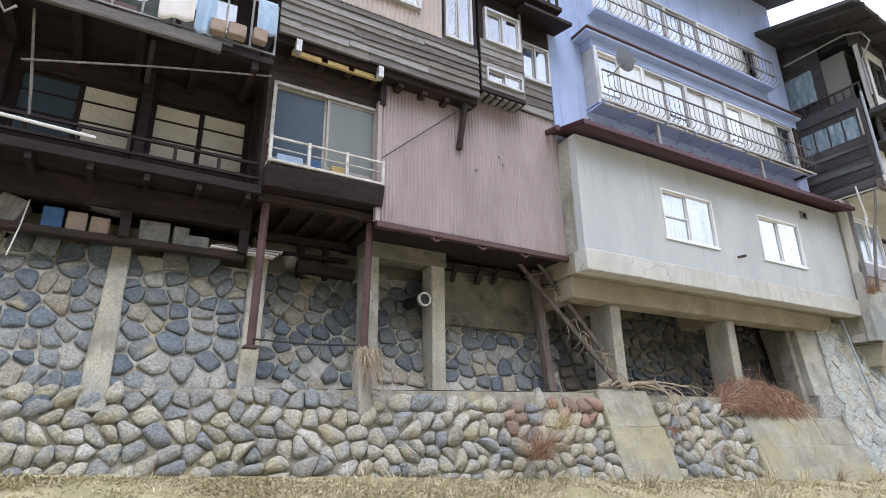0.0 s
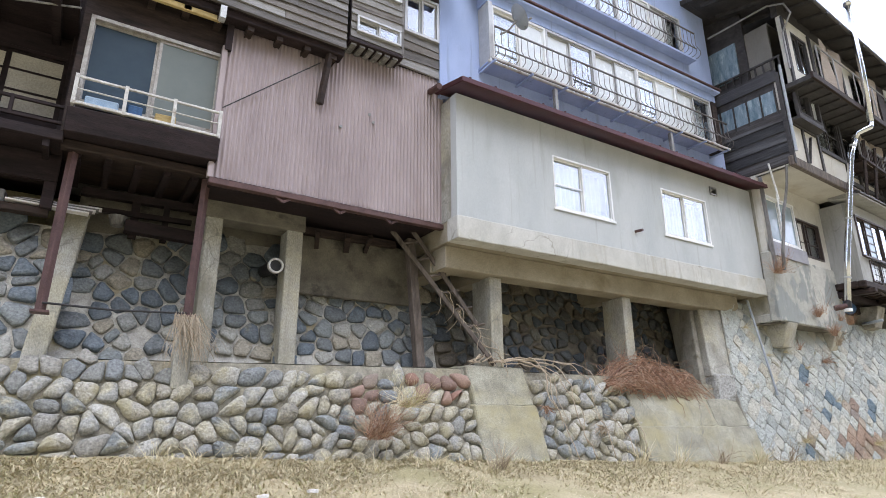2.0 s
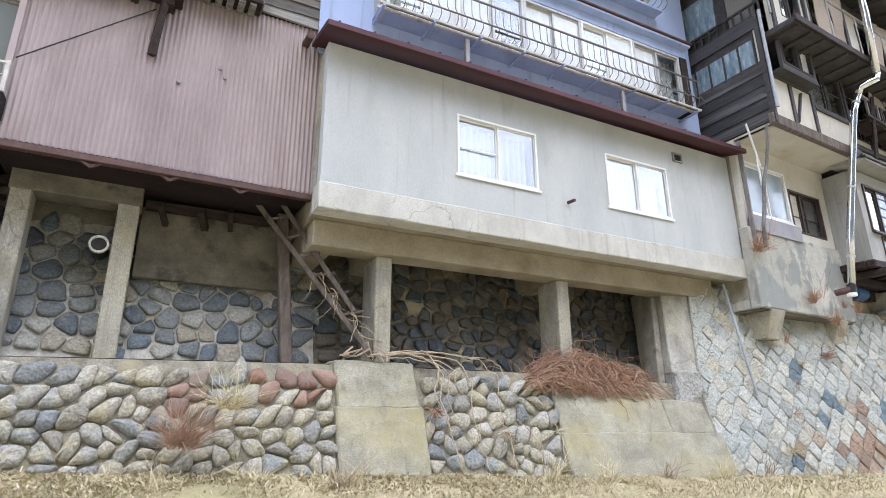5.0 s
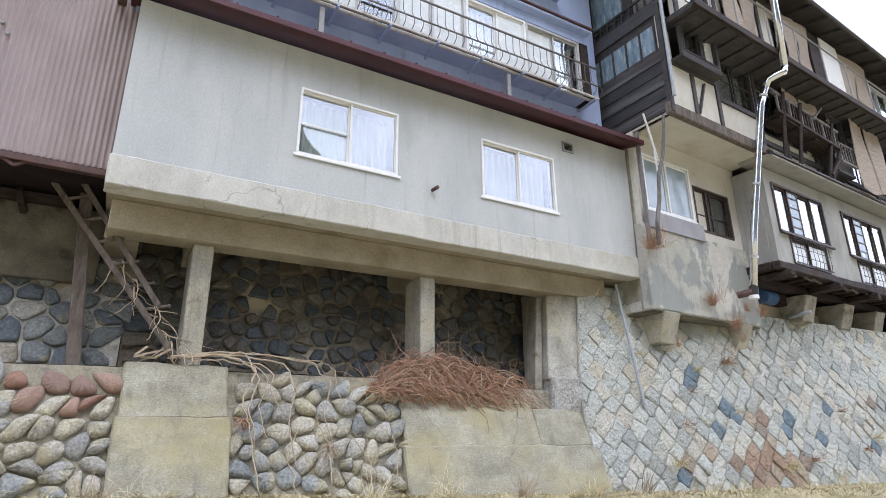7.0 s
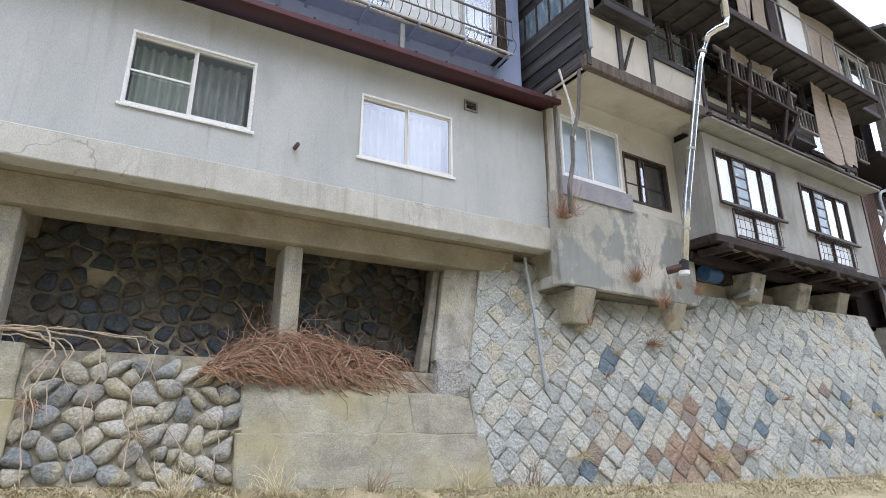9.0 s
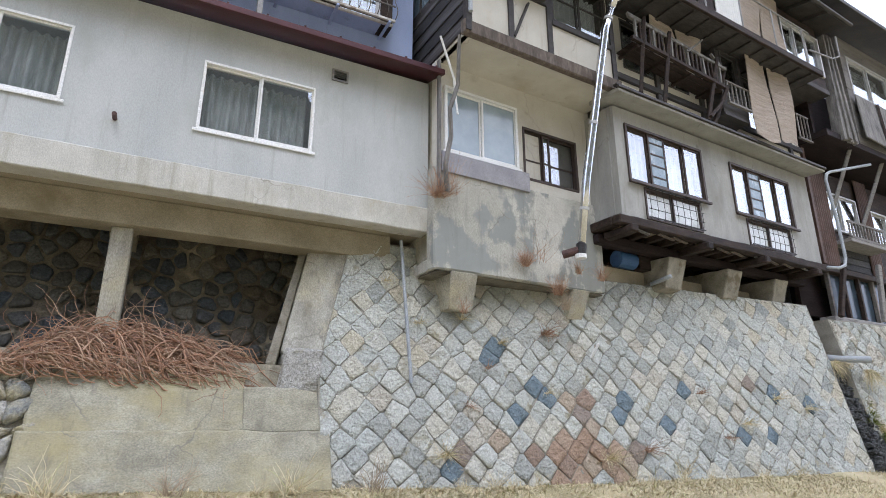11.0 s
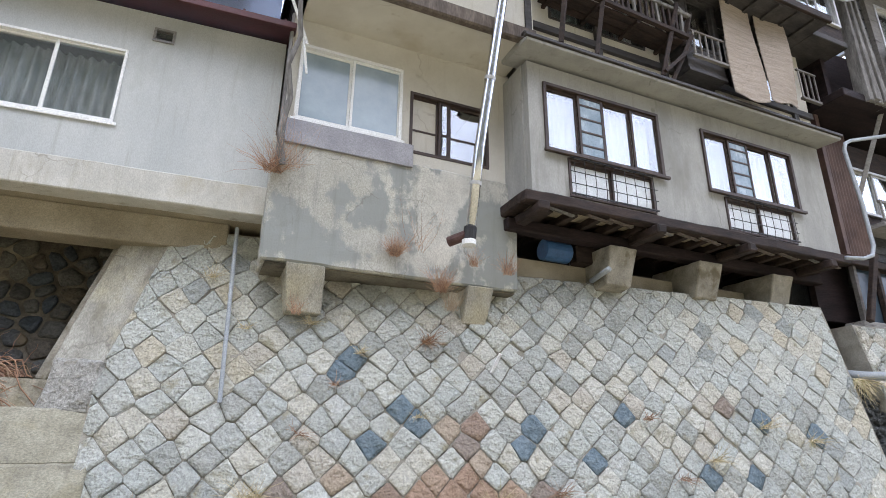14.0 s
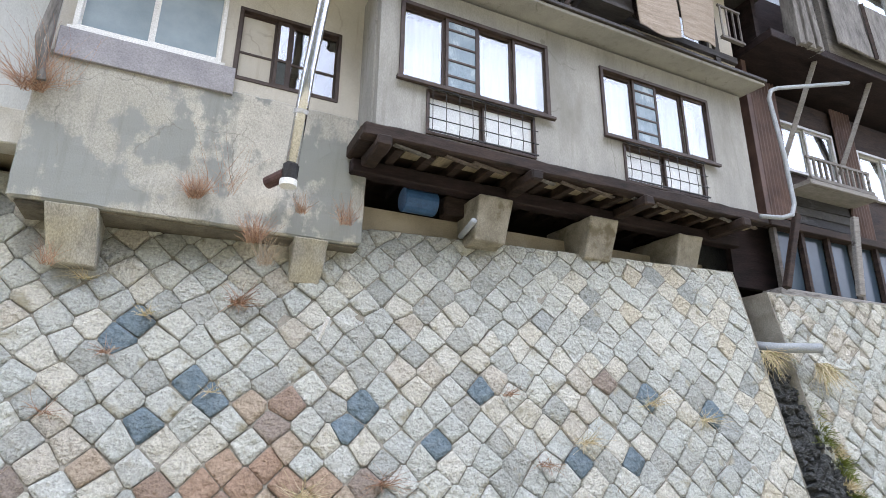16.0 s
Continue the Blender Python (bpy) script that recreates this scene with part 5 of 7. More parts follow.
# third floor end towards the blue house: gallery
part("end_wall", Geo().box(13.6, 13.7, 5.6, 8.6, 8.56, 10.9), M_dusk, tall)
part("end_panel", Geo().box(13.56, 13.6, 5.8, 6.5, 9.0, 9.9), M_frost_blue, tall)
er = part("end_rail", Geo().box(13.5, 13.54, 4.9, 7.6, 9.0, 9.04).box(13.5, 13.54, 4.9, 7.6, 8.62, 8.65), M_dusk, tall)
for k in range(16):
    y = 4.92 + k * 0.17
    part("baluster", Geo().box(13.505, 13.535, y, y + 0.03, 8.65, 9.0), M_dusk, er)
part("gutter_pipe", Geo().tube([(13.2, 6.2, 10.1), (13.35, 4.9, 10.2), (13.42, 4.6, 10.1), (13.42, 4.5, 9.8), (13.5, 4.75, 9.5), (13.5, 4.75, 8.6)], 0.022, 8), M_greyiron, tall)

# bright steel flue in front of the houses
flue = root("flue_pipe", "bright galvanised flue pipe running up the house front", "pipe")
g = Geo().tube([(15.54, 5.30, 3.92), (15.60, 5.16, 4.9), (15.80, 4.72, 7.25), (15.86, 4.60, 7.6)], 0.062, 16)
part("lower_run", g, M_chrome, flue, smooth=True)
part("jog", Geo().tube([(15.86, 4.60, 7.6), (15.88, 4.54, 7.72), (15.95, 4.42, 7.77), (16.05, 4.33, 7.82), (16.08, 4.31, 7.95)], 0.062, 16), M_chrome, flue, smooth=True)
part("upper_run", Geo().tube([(16.08, 4.31, 7.95), (15.98, 4.2, 9.2), (15.74, 4.1, 10.8)], 0.062, 16), M_chrome, flue, smooth=True)
part("cap", Geo().tube([(15.74, 4.1, 10.78), (15.72, 4.1, 10.95)], 0.09, 16), M_chrome, flue, smooth=True)
for p, q in (((15.57, 5.22, 4.45), (15.572, 5.21, 4.49)), ((15.67, 5.0, 5.75), (15.673, 4.99, 5.79)), ((15.83, 4.66, 7.42), (15.833, 4.65, 7.46)), ((16.05, 4.25, 8.7), (16.05, 4.245, 8.74))):
    part("collar", Geo().tube([p, q], 0.07, 16), M_alu, flue)
part("elbow", Geo().tube([(15.54, 5.30, 3.95), (15.53, 5.32, 3.78)], 0.075, 16), M_black, flue)
part("end_ring", Geo().tube([(15.53, 5.32, 3.80), (15.53, 5.32, 3.74)], 0.082, 16), M_white, flue)
part("outlet", Geo().tube([(15.50, 5.32, 3.86), (15.36, 5.50, 3.82)], 0.06, 12), M_rustiron, flue)

# ---- far house past the gap ----
far = root("house", "brown corrugated iron house with propped bays beyond the gap", "house", 1.5, (22.2, 5.5, 0))
fw = [(22.95, 24.35, 5.52, 6.42), (24.95, 26.4, 5.4, 6.3)]
part("wall", Geo().wall(22.35, 33.0, 4.62, 6.9, 5.72, 5.82, fw), M_brown, far)
part("cladding", corrugated(22.3, 22.9, 4.62, 6.95, 5.58, 0.075, 0.012), M_brownpaint, far, weld=False)
part("cladding_side", Geo().box(22.2, 22.29, 5.55, 6.6, 4.62, 7.2), M_brownpaint, far)
part("cladding", corrugated(24.4, 24.94, 4.62, 6.95, 5.66, 0.075, 0.012), M_brownpaint, far, weld=False)
part("cladding", corrugated(26.45, 33.0, 4.62, 6.95, 5.66, 0.075, 0.012), M_brownpaint, far, weld=False)
for w in fw:
    window(far, *w, 5.7, 2, M_alu, 0.045, curtains=M_curtain)
room(far, 22.4, 32.8, 6.1, 8.2, 4.7, 6.85)
fr = part("balcony_rail", Geo().box(22.95, 24.45, 5.30, 5.34, 5.56, 5.60).box(22.95, 24.45, 5.28, 5.36, 5.2, 5.25), M_lap, far)
for k in range(12):
    part("baluster", Geo().box(22.97 + k * 0.13, 23.0 + k * 0.13, 5.305, 5.335, 5.25, 5.56), M_lap, fr)
part("balcony_floor", Geo().box(22.9, 24.5, 5.28, 5.71, 5.12, 5.199), M_lap, far, bevel=0.008)
board_wall(far, 22.9, 24.4, 4.66, 5.1, 5.71, 3, M_darkboard, rng)
for x in (23.3, 24.7, 26.3):
    part("prop", Geo().bar((x - 0.35, 5.68, 5.6 if x < 24 else 5.7), (x + 0.1, 5.15, 7.3), 0.075), M_lap, far, "pale weathered prop", bevel=0.008)
part("upper_floor", Geo().box(22.2, 33.0, 5.0, 8.2, 7.25, 7.4), M_dark, far, bevel=0.01)
part("upper_wall", Geo().wall(23.6, 33.0, 7.4, 10.2, 5.02, 5.12, [(23.85, 25.75, 8.7, 9.75), (27.0, 29.0, 8.7, 9.75)]), M_lap, far)
window(far, 23.85, 25.75, 8.7, 9.75, 5.04, 2, M_alu, 0.05, curtains=M_curtain)
window(far, 27.0, 29.0, 8.7, 9.75, 5.04, 2, M_alu, 0.05, curtains=M_curtain)
board_wall(far, 23.2, 23.58, 7.4, 10.2, 5.12, 13, M_darkboard, rng)
for k in range(7):
    x, d = 22.74 + 0.078 * k, 0.03 * math.sin(k * 2.1)
    part("split_slab", Geo().hexa([(x, 4.93 + d, 7.25 + 0.03 * (k % 3)), (x + 0.074, 4.91 + d, 7.27), (x + 0.074, 5.1, 7.27), (x, 5.15, 7.25), (x * 0.6 + 9.19, 4.95 + d, 9.9), (x * 0.6 + 9.238, 4.95 + d, 9.9), (x * 0.6 + 9.238, 5.1, 9.9), (x * 0.6 + 9.19, 5.15, 9.9)]), M_grey_wood, far, "split weathered corner timber", bevel=0.006, worn=0.005)
part("upper_side", Geo().box(22.3, 22.4, 5.3, 8.2, 7.4, 10.3), M_dark, far)
for k, (x0, x1) in enumerate(((23.62, 24.5), (24.51, 25.6), (25.62, 26.6))):
    part("sheet", Geo().hexa([(x0, 4.86, 7.5 - 0.03 * k), (x1, 4.86, 7.47 - 0.03 * k), (x1, 4.9, 7.47 - 0.03 * k), (x0, 4.9, 7.5 - 0.03 * k), (x0 + 0.05, 4.92 - 0.008 * k, 8.62), (x1, 4.92 - 0.008 * k, 8.62), (x1, 4.95, 8.62), (x0 + 0.05, 4.95, 8.62)]), M_grey_wood, far, "grey weathered panel below the window", bevel=0.01, worn=0.006)
part("batten", Geo().bar((24.52, 4.84, 7.45), (24.58, 4.9, 8.6), 0.05, 0.03), M_brown, far)
part("eave", Geo().hexa([(22.1, 4.3, 10.15), (33.2, 4.3, 10.15), (33.2, 6.0, 10.6), (22.1, 6.0, 10.6), (22.1, 4.3, 10.25), (33.2, 4.3, 10.25), (33.2, 6.0, 10.7), (22.1, 6.0, 10.7)]), M_roofdark, far, bevel=0.01)
part("top_wall", Geo().wall(26.0, 33.0, 10.6, 12.2, 6.0, 6.1), M_pvc, far, "blue-grey sheet upper wall")
part("top_side", Geo().box(26.0, 26.1, 6.1, 8.2, 10.6, 12.2), M_pvc, far)
part("top_roof", Geo().hexa([(25.6, 5.3, 12.0), (33.2, 5.3, 12.0), (33.2, 8.4, 12.9), (25.6, 8.4, 12.9), (25.6, 5.3, 12.12), (33.2, 5.3, 12.12), (33.2, 8.4, 13.05), (25.6, 8.4, 13.05)]), M_roofdark, far)
# glazed lower gallery on the second stone wall
part("low_sill", Geo().box(22.3, 33.0, 5.6, 5.9, 3.46, 3.56), M_lap, far, bevel=0.01)
part("low_head", Geo().box(22.3, 33.0, 5.58, 5.75, 4.48, 4.6), M_brown, far, bevel=0.01)
for k in range(18):
    x = 22.45 + k * 0.6
    part("low_post", Geo().bar((x, 5.68, 3.56), (x, 5.68, 4.48), 0.07), M_brown if k % 3 else M_lap, far)
    part("low_pane", Geo().box(x + 0.04, x + 0.56, 5.73, 5.736, 3.57, 4.47), M_dark_pane, far)
part("low_back", Geo().box(22.3, 33.0, 7.4, 7.5, 3.4, 4.6), M_darkboard, far)
part("low_prop", Geo().bar((22.2, 5.45, 3.5), (22.62, 5.4, 4.62), 0.09), M_brown, far, bevel=0.01)
part("low_prop", Geo().bar((23.55, 5.3, 3.5), (23.7, 5.25, 4.7), 0.09), M_lap, far, bevel=0.01)
gut = root("gutter_pipe", "blue-grey plastic downpipe bending across the far house", "pipe")
part("run", Geo().tube([(24.16, 5.2, 7.08), (22.4, 5.2, 6.52), (22.25, 5.2, 6.44), (22.18, 5.2, 6.30), (22.28, 5.2, 5.4), (22.3, 5.2, 4.65), (22.22, 5.2, 4.48), (22.0, 5.2, 4.40), (21.6, 5.2, 4.36)], 0.031, 12), M_pvc, gut, smooth=True)
# Added dark fillers: block the sky where the gap shows only darkness.
thing("wall_gap_end", Geo().box(21.85, 22.7, 5.95, 6.05, 3.6, 10.2), M_dark, "dark filler panel hiding sky in the gap between houses", "wall", "structure")
thing("wall_between", Geo().box(21.8, 27.0, 6.9, 7.1, 3.4, 10.4), M_dark, "dark filler sheet blocking sky between the houses", "wall", "structure")


# ---- ground ----
def ground_z(x, y):
    base = 1.22 - 0.028 * max(min(x, 14), -2)
    if y < -6:
        return 0.19 - 0.3 * min(1, (-6 - y) / 6)
    if y < 0:
        return 0.31 + 0.02 * y
    if y < 6.6:
        return 0.31 + (base * 1.08 - 0.31) * (y / 6.6) ** 1.4
    if y < 7.95:
        return base * 1.08
    # Unseen terrace behind the walls, added to keep sky light out.
    return 4.22


g = Geo()
xs = [-420, -200, -90, -40, -15] + [-6 + 0.5 * i for i in range(85)] + [40, 60, 100, 220, 420]
ys = [-420, -220, -120, -60, -30, -14, -9] + [-6 + 0.5 * i for i in range(28)] + [7.9, 8.0, 8.5, 9.5, 11, 14, 24, 60, 140, 420]
gv = [(x, y, ground_z(x, y) + (0.05 * noise.noise((x * 0.9, y * 0.9, 0)) + 0.02 * noise.noise((x * 4, y * 4, 3)) if -6 < x < 36 and -6 < y < 8 else 0)) for y in ys for x in xs]
nx = len(xs)
g.add(gv, [(j * nx + i, j * nx + i + 1, (j + 1) * nx + i + 1, (j + 1) * nx + i) for j in range(len(ys) - 1) for i in range(nx - 1)])
ground = thing("ground", g, M_soil, "sloping bank of dry straw grass with green patches", "ground", "structure", smooth=True)

# wooded hillside across the river
hn = Geo()
hv = []
hx = [-420 + 8 * i for i in range(106)]
for j, (d, h) in enumerate(((0, 0), (25, 22), (60, 62), (95, 105), (120, 135), (180, 150))):
    for x in hx:
        hv.append((x, -110 - d, -0.4 + h * (1.05 + 0.35 * min(max((75 - x) / 50, 0), 1) - 0.38 * min(max((x - 55) / 45, 0), 1) + 0.2 * noise.noise((x * 0.02, j * 0.3, 5))) + (3.0 * noise.noise((x * 0.09, j, 1)) if j else 0)))
m = len(hx)
hn.add(hv, [(j * m + i, j * m + i + 1, (j + 1) * m + i + 1, (j + 1) * m + i) for j in range(5) for i in range(m - 1)])
thing("backdrop", hn, M_hill, "wooded hillside across the valley", "hillside", "structure", smooth=True)


# ---- stone walls ----
def clip(poly, a, b):
    """The part of a polygon nearer to a than to b."""
    mx, my, nx_, ny_ = (a[0] + b[0]) / 2, (a[1] + b[1]) / 2, b[0] - a[0], b[1] - a[1]
    out = []
    for i in range(len(poly)):
        p, q = poly[i], poly[(i + 1) % len(poly)]
        dp, dq = (p[0] - mx) * nx_ + (p[1] - my) * ny_, (q[0] - mx) * nx_ + (q[1] - my) * ny_
        if dp <= 0:
            out.append(p)
        if dp * dq < 0:
            t = dp / (dp - dq)
            out.append((p[0] + (q[0] - p[0]) * t, p[1] + (q[1] - p[1]) * t))
    return out


def cells(sites, reach):
    """Voronoi cells of the sites, each clipped to a box of that reach."""
    arr = np.array(sites)
    res = []
    for i, s in enumerate(sites):
        poly = [(s[0] - reach, s[1] - reach), (s[0] + reach, s[1] - reach), (s[0] + reach, s[1] + reach), (s[0] - reach, s[1] + reach)]
        d = np.hypot(*(arr - arr[i]).T)
        for k in np.argsort(d)[1:22]:
            if d[k] > 2.9 * reach or len(poly) < 3:
                break
            poly = clip(poly, s, sites[k])
        res.append(poly)
    return res


def rounded(poly, gap, sub, soft):
    """The outline of a stone in a cell: drawn in by gap, its corners cut soft times, its edges split into sub pieces."""
    cx, cy = sum(p[0] for p in poly) / len(poly), sum(p[1] for p in poly) / len(poly)
    pts = []
    for p in poly:
        if not pts or math.hypot(p[0] - pts[-1][0], p[1] - pts[-1][1]) > 0.025:
            pts.append(p)
    near = 1.0
    for p, q in zip(pts, pts[1:] + pts[:1]):
        ex, ey = q[0] - p[0], q[1] - p[1]
        near = min(near, abs((p[0] - cx) * ey - (p[1] - cy) * ex) / (math.hypot(ex, ey) or 1))
    f = max(0.5, 1 - gap / max(near, 0.03))
    pts = [((x - cx) * f, (y - cy) * f) for x, y in pts]
    cut = 0.86 if soft == 1 else (0.81 if soft == 2 else 0.76)
    cut = 0.93 if gap < 0.0035 else cut
    for _ in range(soft):
        pts = [r for p, q in zip(pts, pts[1:] + pts[:1]) for r in ((p[0] * cut + q[0] * (1 - cut), p[1] * cut + q[1] * (1 - cut)), (p[0] * (1 - cut) + q[0] * cut, p[1] * (1 - cut) + q[1] * cut))]
    ring = [(p[0] + (q[0] - p[0]) * k / sub, p[1] + (q[1] - p[1]) * k / sub) for p, q in zip(pts, pts[1:] + pts[:1]) for k in range(sub)]
    return cx, cy, ring


def stone_geo(ring, height, sink, rough, r, flat=0.7, lean=0.3):
    """A stone face over an outline: rings up to a crown. Local x, y in the wall, z outwards. flat near 1: a flat face with sharp edges."""
    n = len(ring)
    g = Geo()
    tilt = (r.uniform(-1, 1) * rough * lean, r.uniform(-1, 1) * rough * lean)
    mid = 0.97 if flat > 0.8 else 0.9
    for s, h in ((1.0, -sink), (1.0, height * (0.55 if flat > 0.8 else 0.3)), (mid, height * (0.92 if flat > 0.8 else 0.72)), (flat * 0.66, height)):
        g.v += [(x * s * (1 + r.uniform(-1, 1) * rough * 0.06), y * s * (1 + r.uniform(-1, 1) * rough * 0.06), h + (x * tilt[0] + y * tilt[1]) * (h > 0) + r.uniform(-1, 1) * rough * 0.02 * (h > 0)) for x, y in ring]
    g.v.append((0, 0, height * 1.04 + r.uniform(-1, 1) * rough * 0.02))
    for j in range(3):
        g.f += [(j * n + k, j * n + (k + 1) % n, (j + 1) * n + (k + 1) % n, (j + 1) * n + k) for k in range(n)]
    g.f += [(3 * n + k, 3 * n + (k + 1) % n, 4 * n) for k in range(n)]
    return g


def plane_frame(a, b, c):
    """The frame of the plane y = a + b x + c z: along, up the slope, outwards, as a function (u = x, v = z) to a matrix."""
    along, upward = Vector((1, b, 0)).normalized(), Vector((0, c, 1)).normalized()
    out = along.cross(upward).normalized()
    upward = out.cross(along)
    rot = Matrix((along, upward, out)).transposed().to_4x4()
    return lambda x, z: Matrix.Translation((x, a + b * x + c * z, z)) @ rot


def slab_behind(name, a, b, c, x0, x1, z0, z1, depth, mat, label, bump=0.012, edge=None):
    """The mortar body of a wall: a battered slab with a slightly uneven face."""
    g = Geo()
    nx_, nz_ = int((x1 - x0) / 0.12), int((z1(x0) - z0) / 0.12) + 1
    for j in range(nz_ + 1):
        for i in range(nx_ + 1):
            x = x0 + (x1 - x0) * i / nx_
            z = z0 + (z1(x) - z0) * j / nz_
            x = max(x, edge(z)) if edge else x
            g.v.append((x, a + b * x + c * z + bump * noise.noise((x * 5, z * 5, 2)), z))
    w = nx_ + 1
    g.f += [(j * w + i, j * w + i + 1, (j + 1) * w + i + 1, (j + 1) * w + i) for j in range(nz_) for i in range(nx_)]
    k = len(g.v)
    top = [(x0 + (x1 - x0) * i / nx_) for i in range(nx_ + 1)]
    g.v += [(x, a + b * x + c * z1(x) + depth, z1(x)) for x in top]
    g.f += [(nz_ * w + i, nz_ * w + i + 1, k + i + 1, k + i) for i in range(nx_)]
    for i in (0, nx_):
        col = [j * w + i for j in range(nz_ + 1)]
        kk = len(g.v)
        g.v.append((top[i], a + b * top[i] + c * z0 + depth, z0))
        g.f.append(tuple(col + [k + i, kk]))
    return thing(name, g, mat, label, "stone wall", "structure", smooth=False)


def lay(wall, fr, polys, name, pick, r, gap, n, soft, height, sink, rough, flat, keep, smooth=True, single=None, rest=None):
    """Stones over cells, each one a part; those for which single() is false are joined into one part."""
    joined = Geo()
    for poly in polys:
        if len(poly) < 3:
            continue
        cx, cy, ring = rounded(poly, gap, n, r.choice(soft) if isinstance(soft, tuple) else soft)
        if not keep(cx, cy):
            continue
        h = height * r.uniform(0.7, 1.3)
        sg = stone_geo(ring, h, sink, rough, r, flat)
        if single and not single(cx, cy):
            mm = fr(cx, cy)
            joined.add([mm @ Vector(p) for p in sg.v], sg.f)
            continue
        o = new(name, mesh_of(name, sg, pick(cx, cy), smooth, weld=False))
        o.matrix_basis = fr(cx, cy)
        o.parent = wall
    if joined.v:
        tagged(part(name + "s", joined, rest, wall, weld=False), kind="stuff")


# 1. lower wall of river boulders, laid aslant in courses
rb = random.Random(11)
LOW = (6.06, -0.050, 0.344)
low_top = lambda x: 2.12 + 0.10 * min(max((x - 1) / 5, 0), 1) - 0.10 * min(max((x - 9) / 4, 0), 1)
low_wall = slab_behind("wall_low", *LOW, -3.5, 12.3, 0.6, low_top, 0.75, M_mortar_low, "low retaining wall of river boulders set in mortar")
sites = []
zz, row = 0.92, 0
while zz < 2.2:
    x = -1.75 + rb.uniform(0, 0.2)
    while x < 12.3:
        sites.append((x, zz + rb.uniform(-0.075, 0.075), row))
        x += rb.choice((rb.uniform(0.10, 0.16), rb.uniform(0.16, 0.23), rb.uniform(0.23, 0.34)))
    zz += rb.uniform(0.15, 0.22)
    row += 1
polys = cells([p[:2] for p in sites], 0.25)
lean = [0.75, -0.5, 0.9, 0.35, -0.7, 0.6, 0.8]
shear = [0.55 * lean[(p[2] + int(p[0] / 2.7)) % 7] + rb.gauss(0, 0.16) for p in sites]
upright = [0.2 < p[0] < 2.8 and low_top(p[0]) - 0.26 < p[1] for p in sites]
shear = [0.06 * q if u else q for q, u in zip(shear, upright)]
polys = [[(x + (y - p[1]) * q, y) for x, y in poly] for poly, p, q in zip(polys, sites, shear)]


def boulder_pick(x, z):
    if 4.55 < x < 6.3 and z > 1.72 + 0.1 * math.sin(9 * x) and rb.random() < 0.62:
        return M_boulder_red
    return M_slab if rb.random() < 0.16 else M_boulder


lay(low_wall, plane_frame(*LOW), [p for p, u in zip(polys, upright) if u], "boulder", lambda x, z: M_slab, rb, 0.006, 1, 1, 0.05, 0.06, 0.6, 0.88,
    lambda x, z: z < low_top(x) + 0.02)
lay(low_wall, plane_frame(*LOW), [p for p, u in zip(polys, upright) if not u], "boulder", boulder_pick, rb, 0.0036, 1, (2, 2, 3), 0.08, 0.06, 0.45, 0.78,
    lambda x, z: ground_z(x, 6.2) - 0.12 < z < low_top(x) - 0.03 and not (6.3 < x - 0.02 < 7.36) and x < 9.35)

# ledge on top of it
part_ledge = Geo()
lx = [-3.5 + 0.3 * i for i in range(54)]
for x in lx:
    z = low_top(x)
    part_ledge.v += [(x, LOW[0] + LOW[1] * x + LOW[2] * z + 0.05, z + 0.012 + 0.012 * noise.noise((x * 3, 0, 0))), (x, 7.6, z + 0.05)]
part_ledge.f += [(2 * i, 2 * i + 2, 2 * i + 3, 2 * i + 1) for i in range(len(lx) - 1)]
thing("ledge", part_ledge, M_mortar_low, "rough mortar ledge on the low wall", "ledge", "structure")

# 2. upper rubble wall, two stretches
ru = random.Random(21)
UP_L, UP_R = (6.12, 0.0, 0.33), (6.52, -0.025, 0.33)


def rubble(name, co, x0, x1, top, s, label, lo=1.95, mortar=M_mortar, stone=M_rubble_dry, gap=0.009, soft=(1, 1, 2)):
    w = slab_behind(name, *co, x0, x1, lo - 0.3, lambda x: top, 0.5, mortar, label, 0.02)
    pts, z = [], lo
    while z < top - 0.02:
        x = x0 + ru.uniform(0.05, s)
        while x < x1 - 0.03:
            pts.append((x, z + ru.uniform(-0.1, 0.1)))
            x += s * ru.choice((ru.uniform(0.55, 0.8), ru.uniform(0.8, 1.15), ru.uniform(1.1, 1.5)))
        z += s * ru.uniform(0.72, 0.9)
    lay(w, plane_frame(*co), cells(pts, s * 0.85), "stone", lambda x, z_: stone, ru, gap, 1, soft, 0.042, 0.05, 0.5, 0.84,
        lambda x, z_: x0 + 0.05 < x < x1 - 0.05 and lo < z_ < top - 0.03 and ru.random() < 0.95)
    return w


rubble("wall_upper_1", UP_L, -2.4, 1.48, 3.66, 0.24, "mortared rubble stone wall under the dark house")
rubble("wall_upper_2", UP_R, 1.48, 6.3, 3.92, 0.25, "shaded rubble stone wall behind the iron posts", 2.2)
# Stretch under the grey house, in the stone and mortar darkened for shade.
rubble("wall_upper_5", UP_R, 6.31, 12.5, 3.92, 0.25, "damp dark rubble stone wall behind the columns", 2.2, M_mortar_shade, M_rubble_shade, 0.015, (2, 2, 1))
# plain upstand above the rubble, coloured dark for the shaded void
thing("wall_upper_3", Geo().wall(1.5, 13.3, 3.7, 4.25, 7.72, 7.9), M_stained_shade, "upstand above the rubble wall, darkened for the black void there", "wall", "structure")

thing("wall_upper_4", Geo().wall(4.12, 5.95, 3.22, 4.1, 7.32, 7.55), M_stained_shade, "brown-stained concrete panel behind the ladder, deep shade in its colour", "wall", "structure", bevel=0.01)

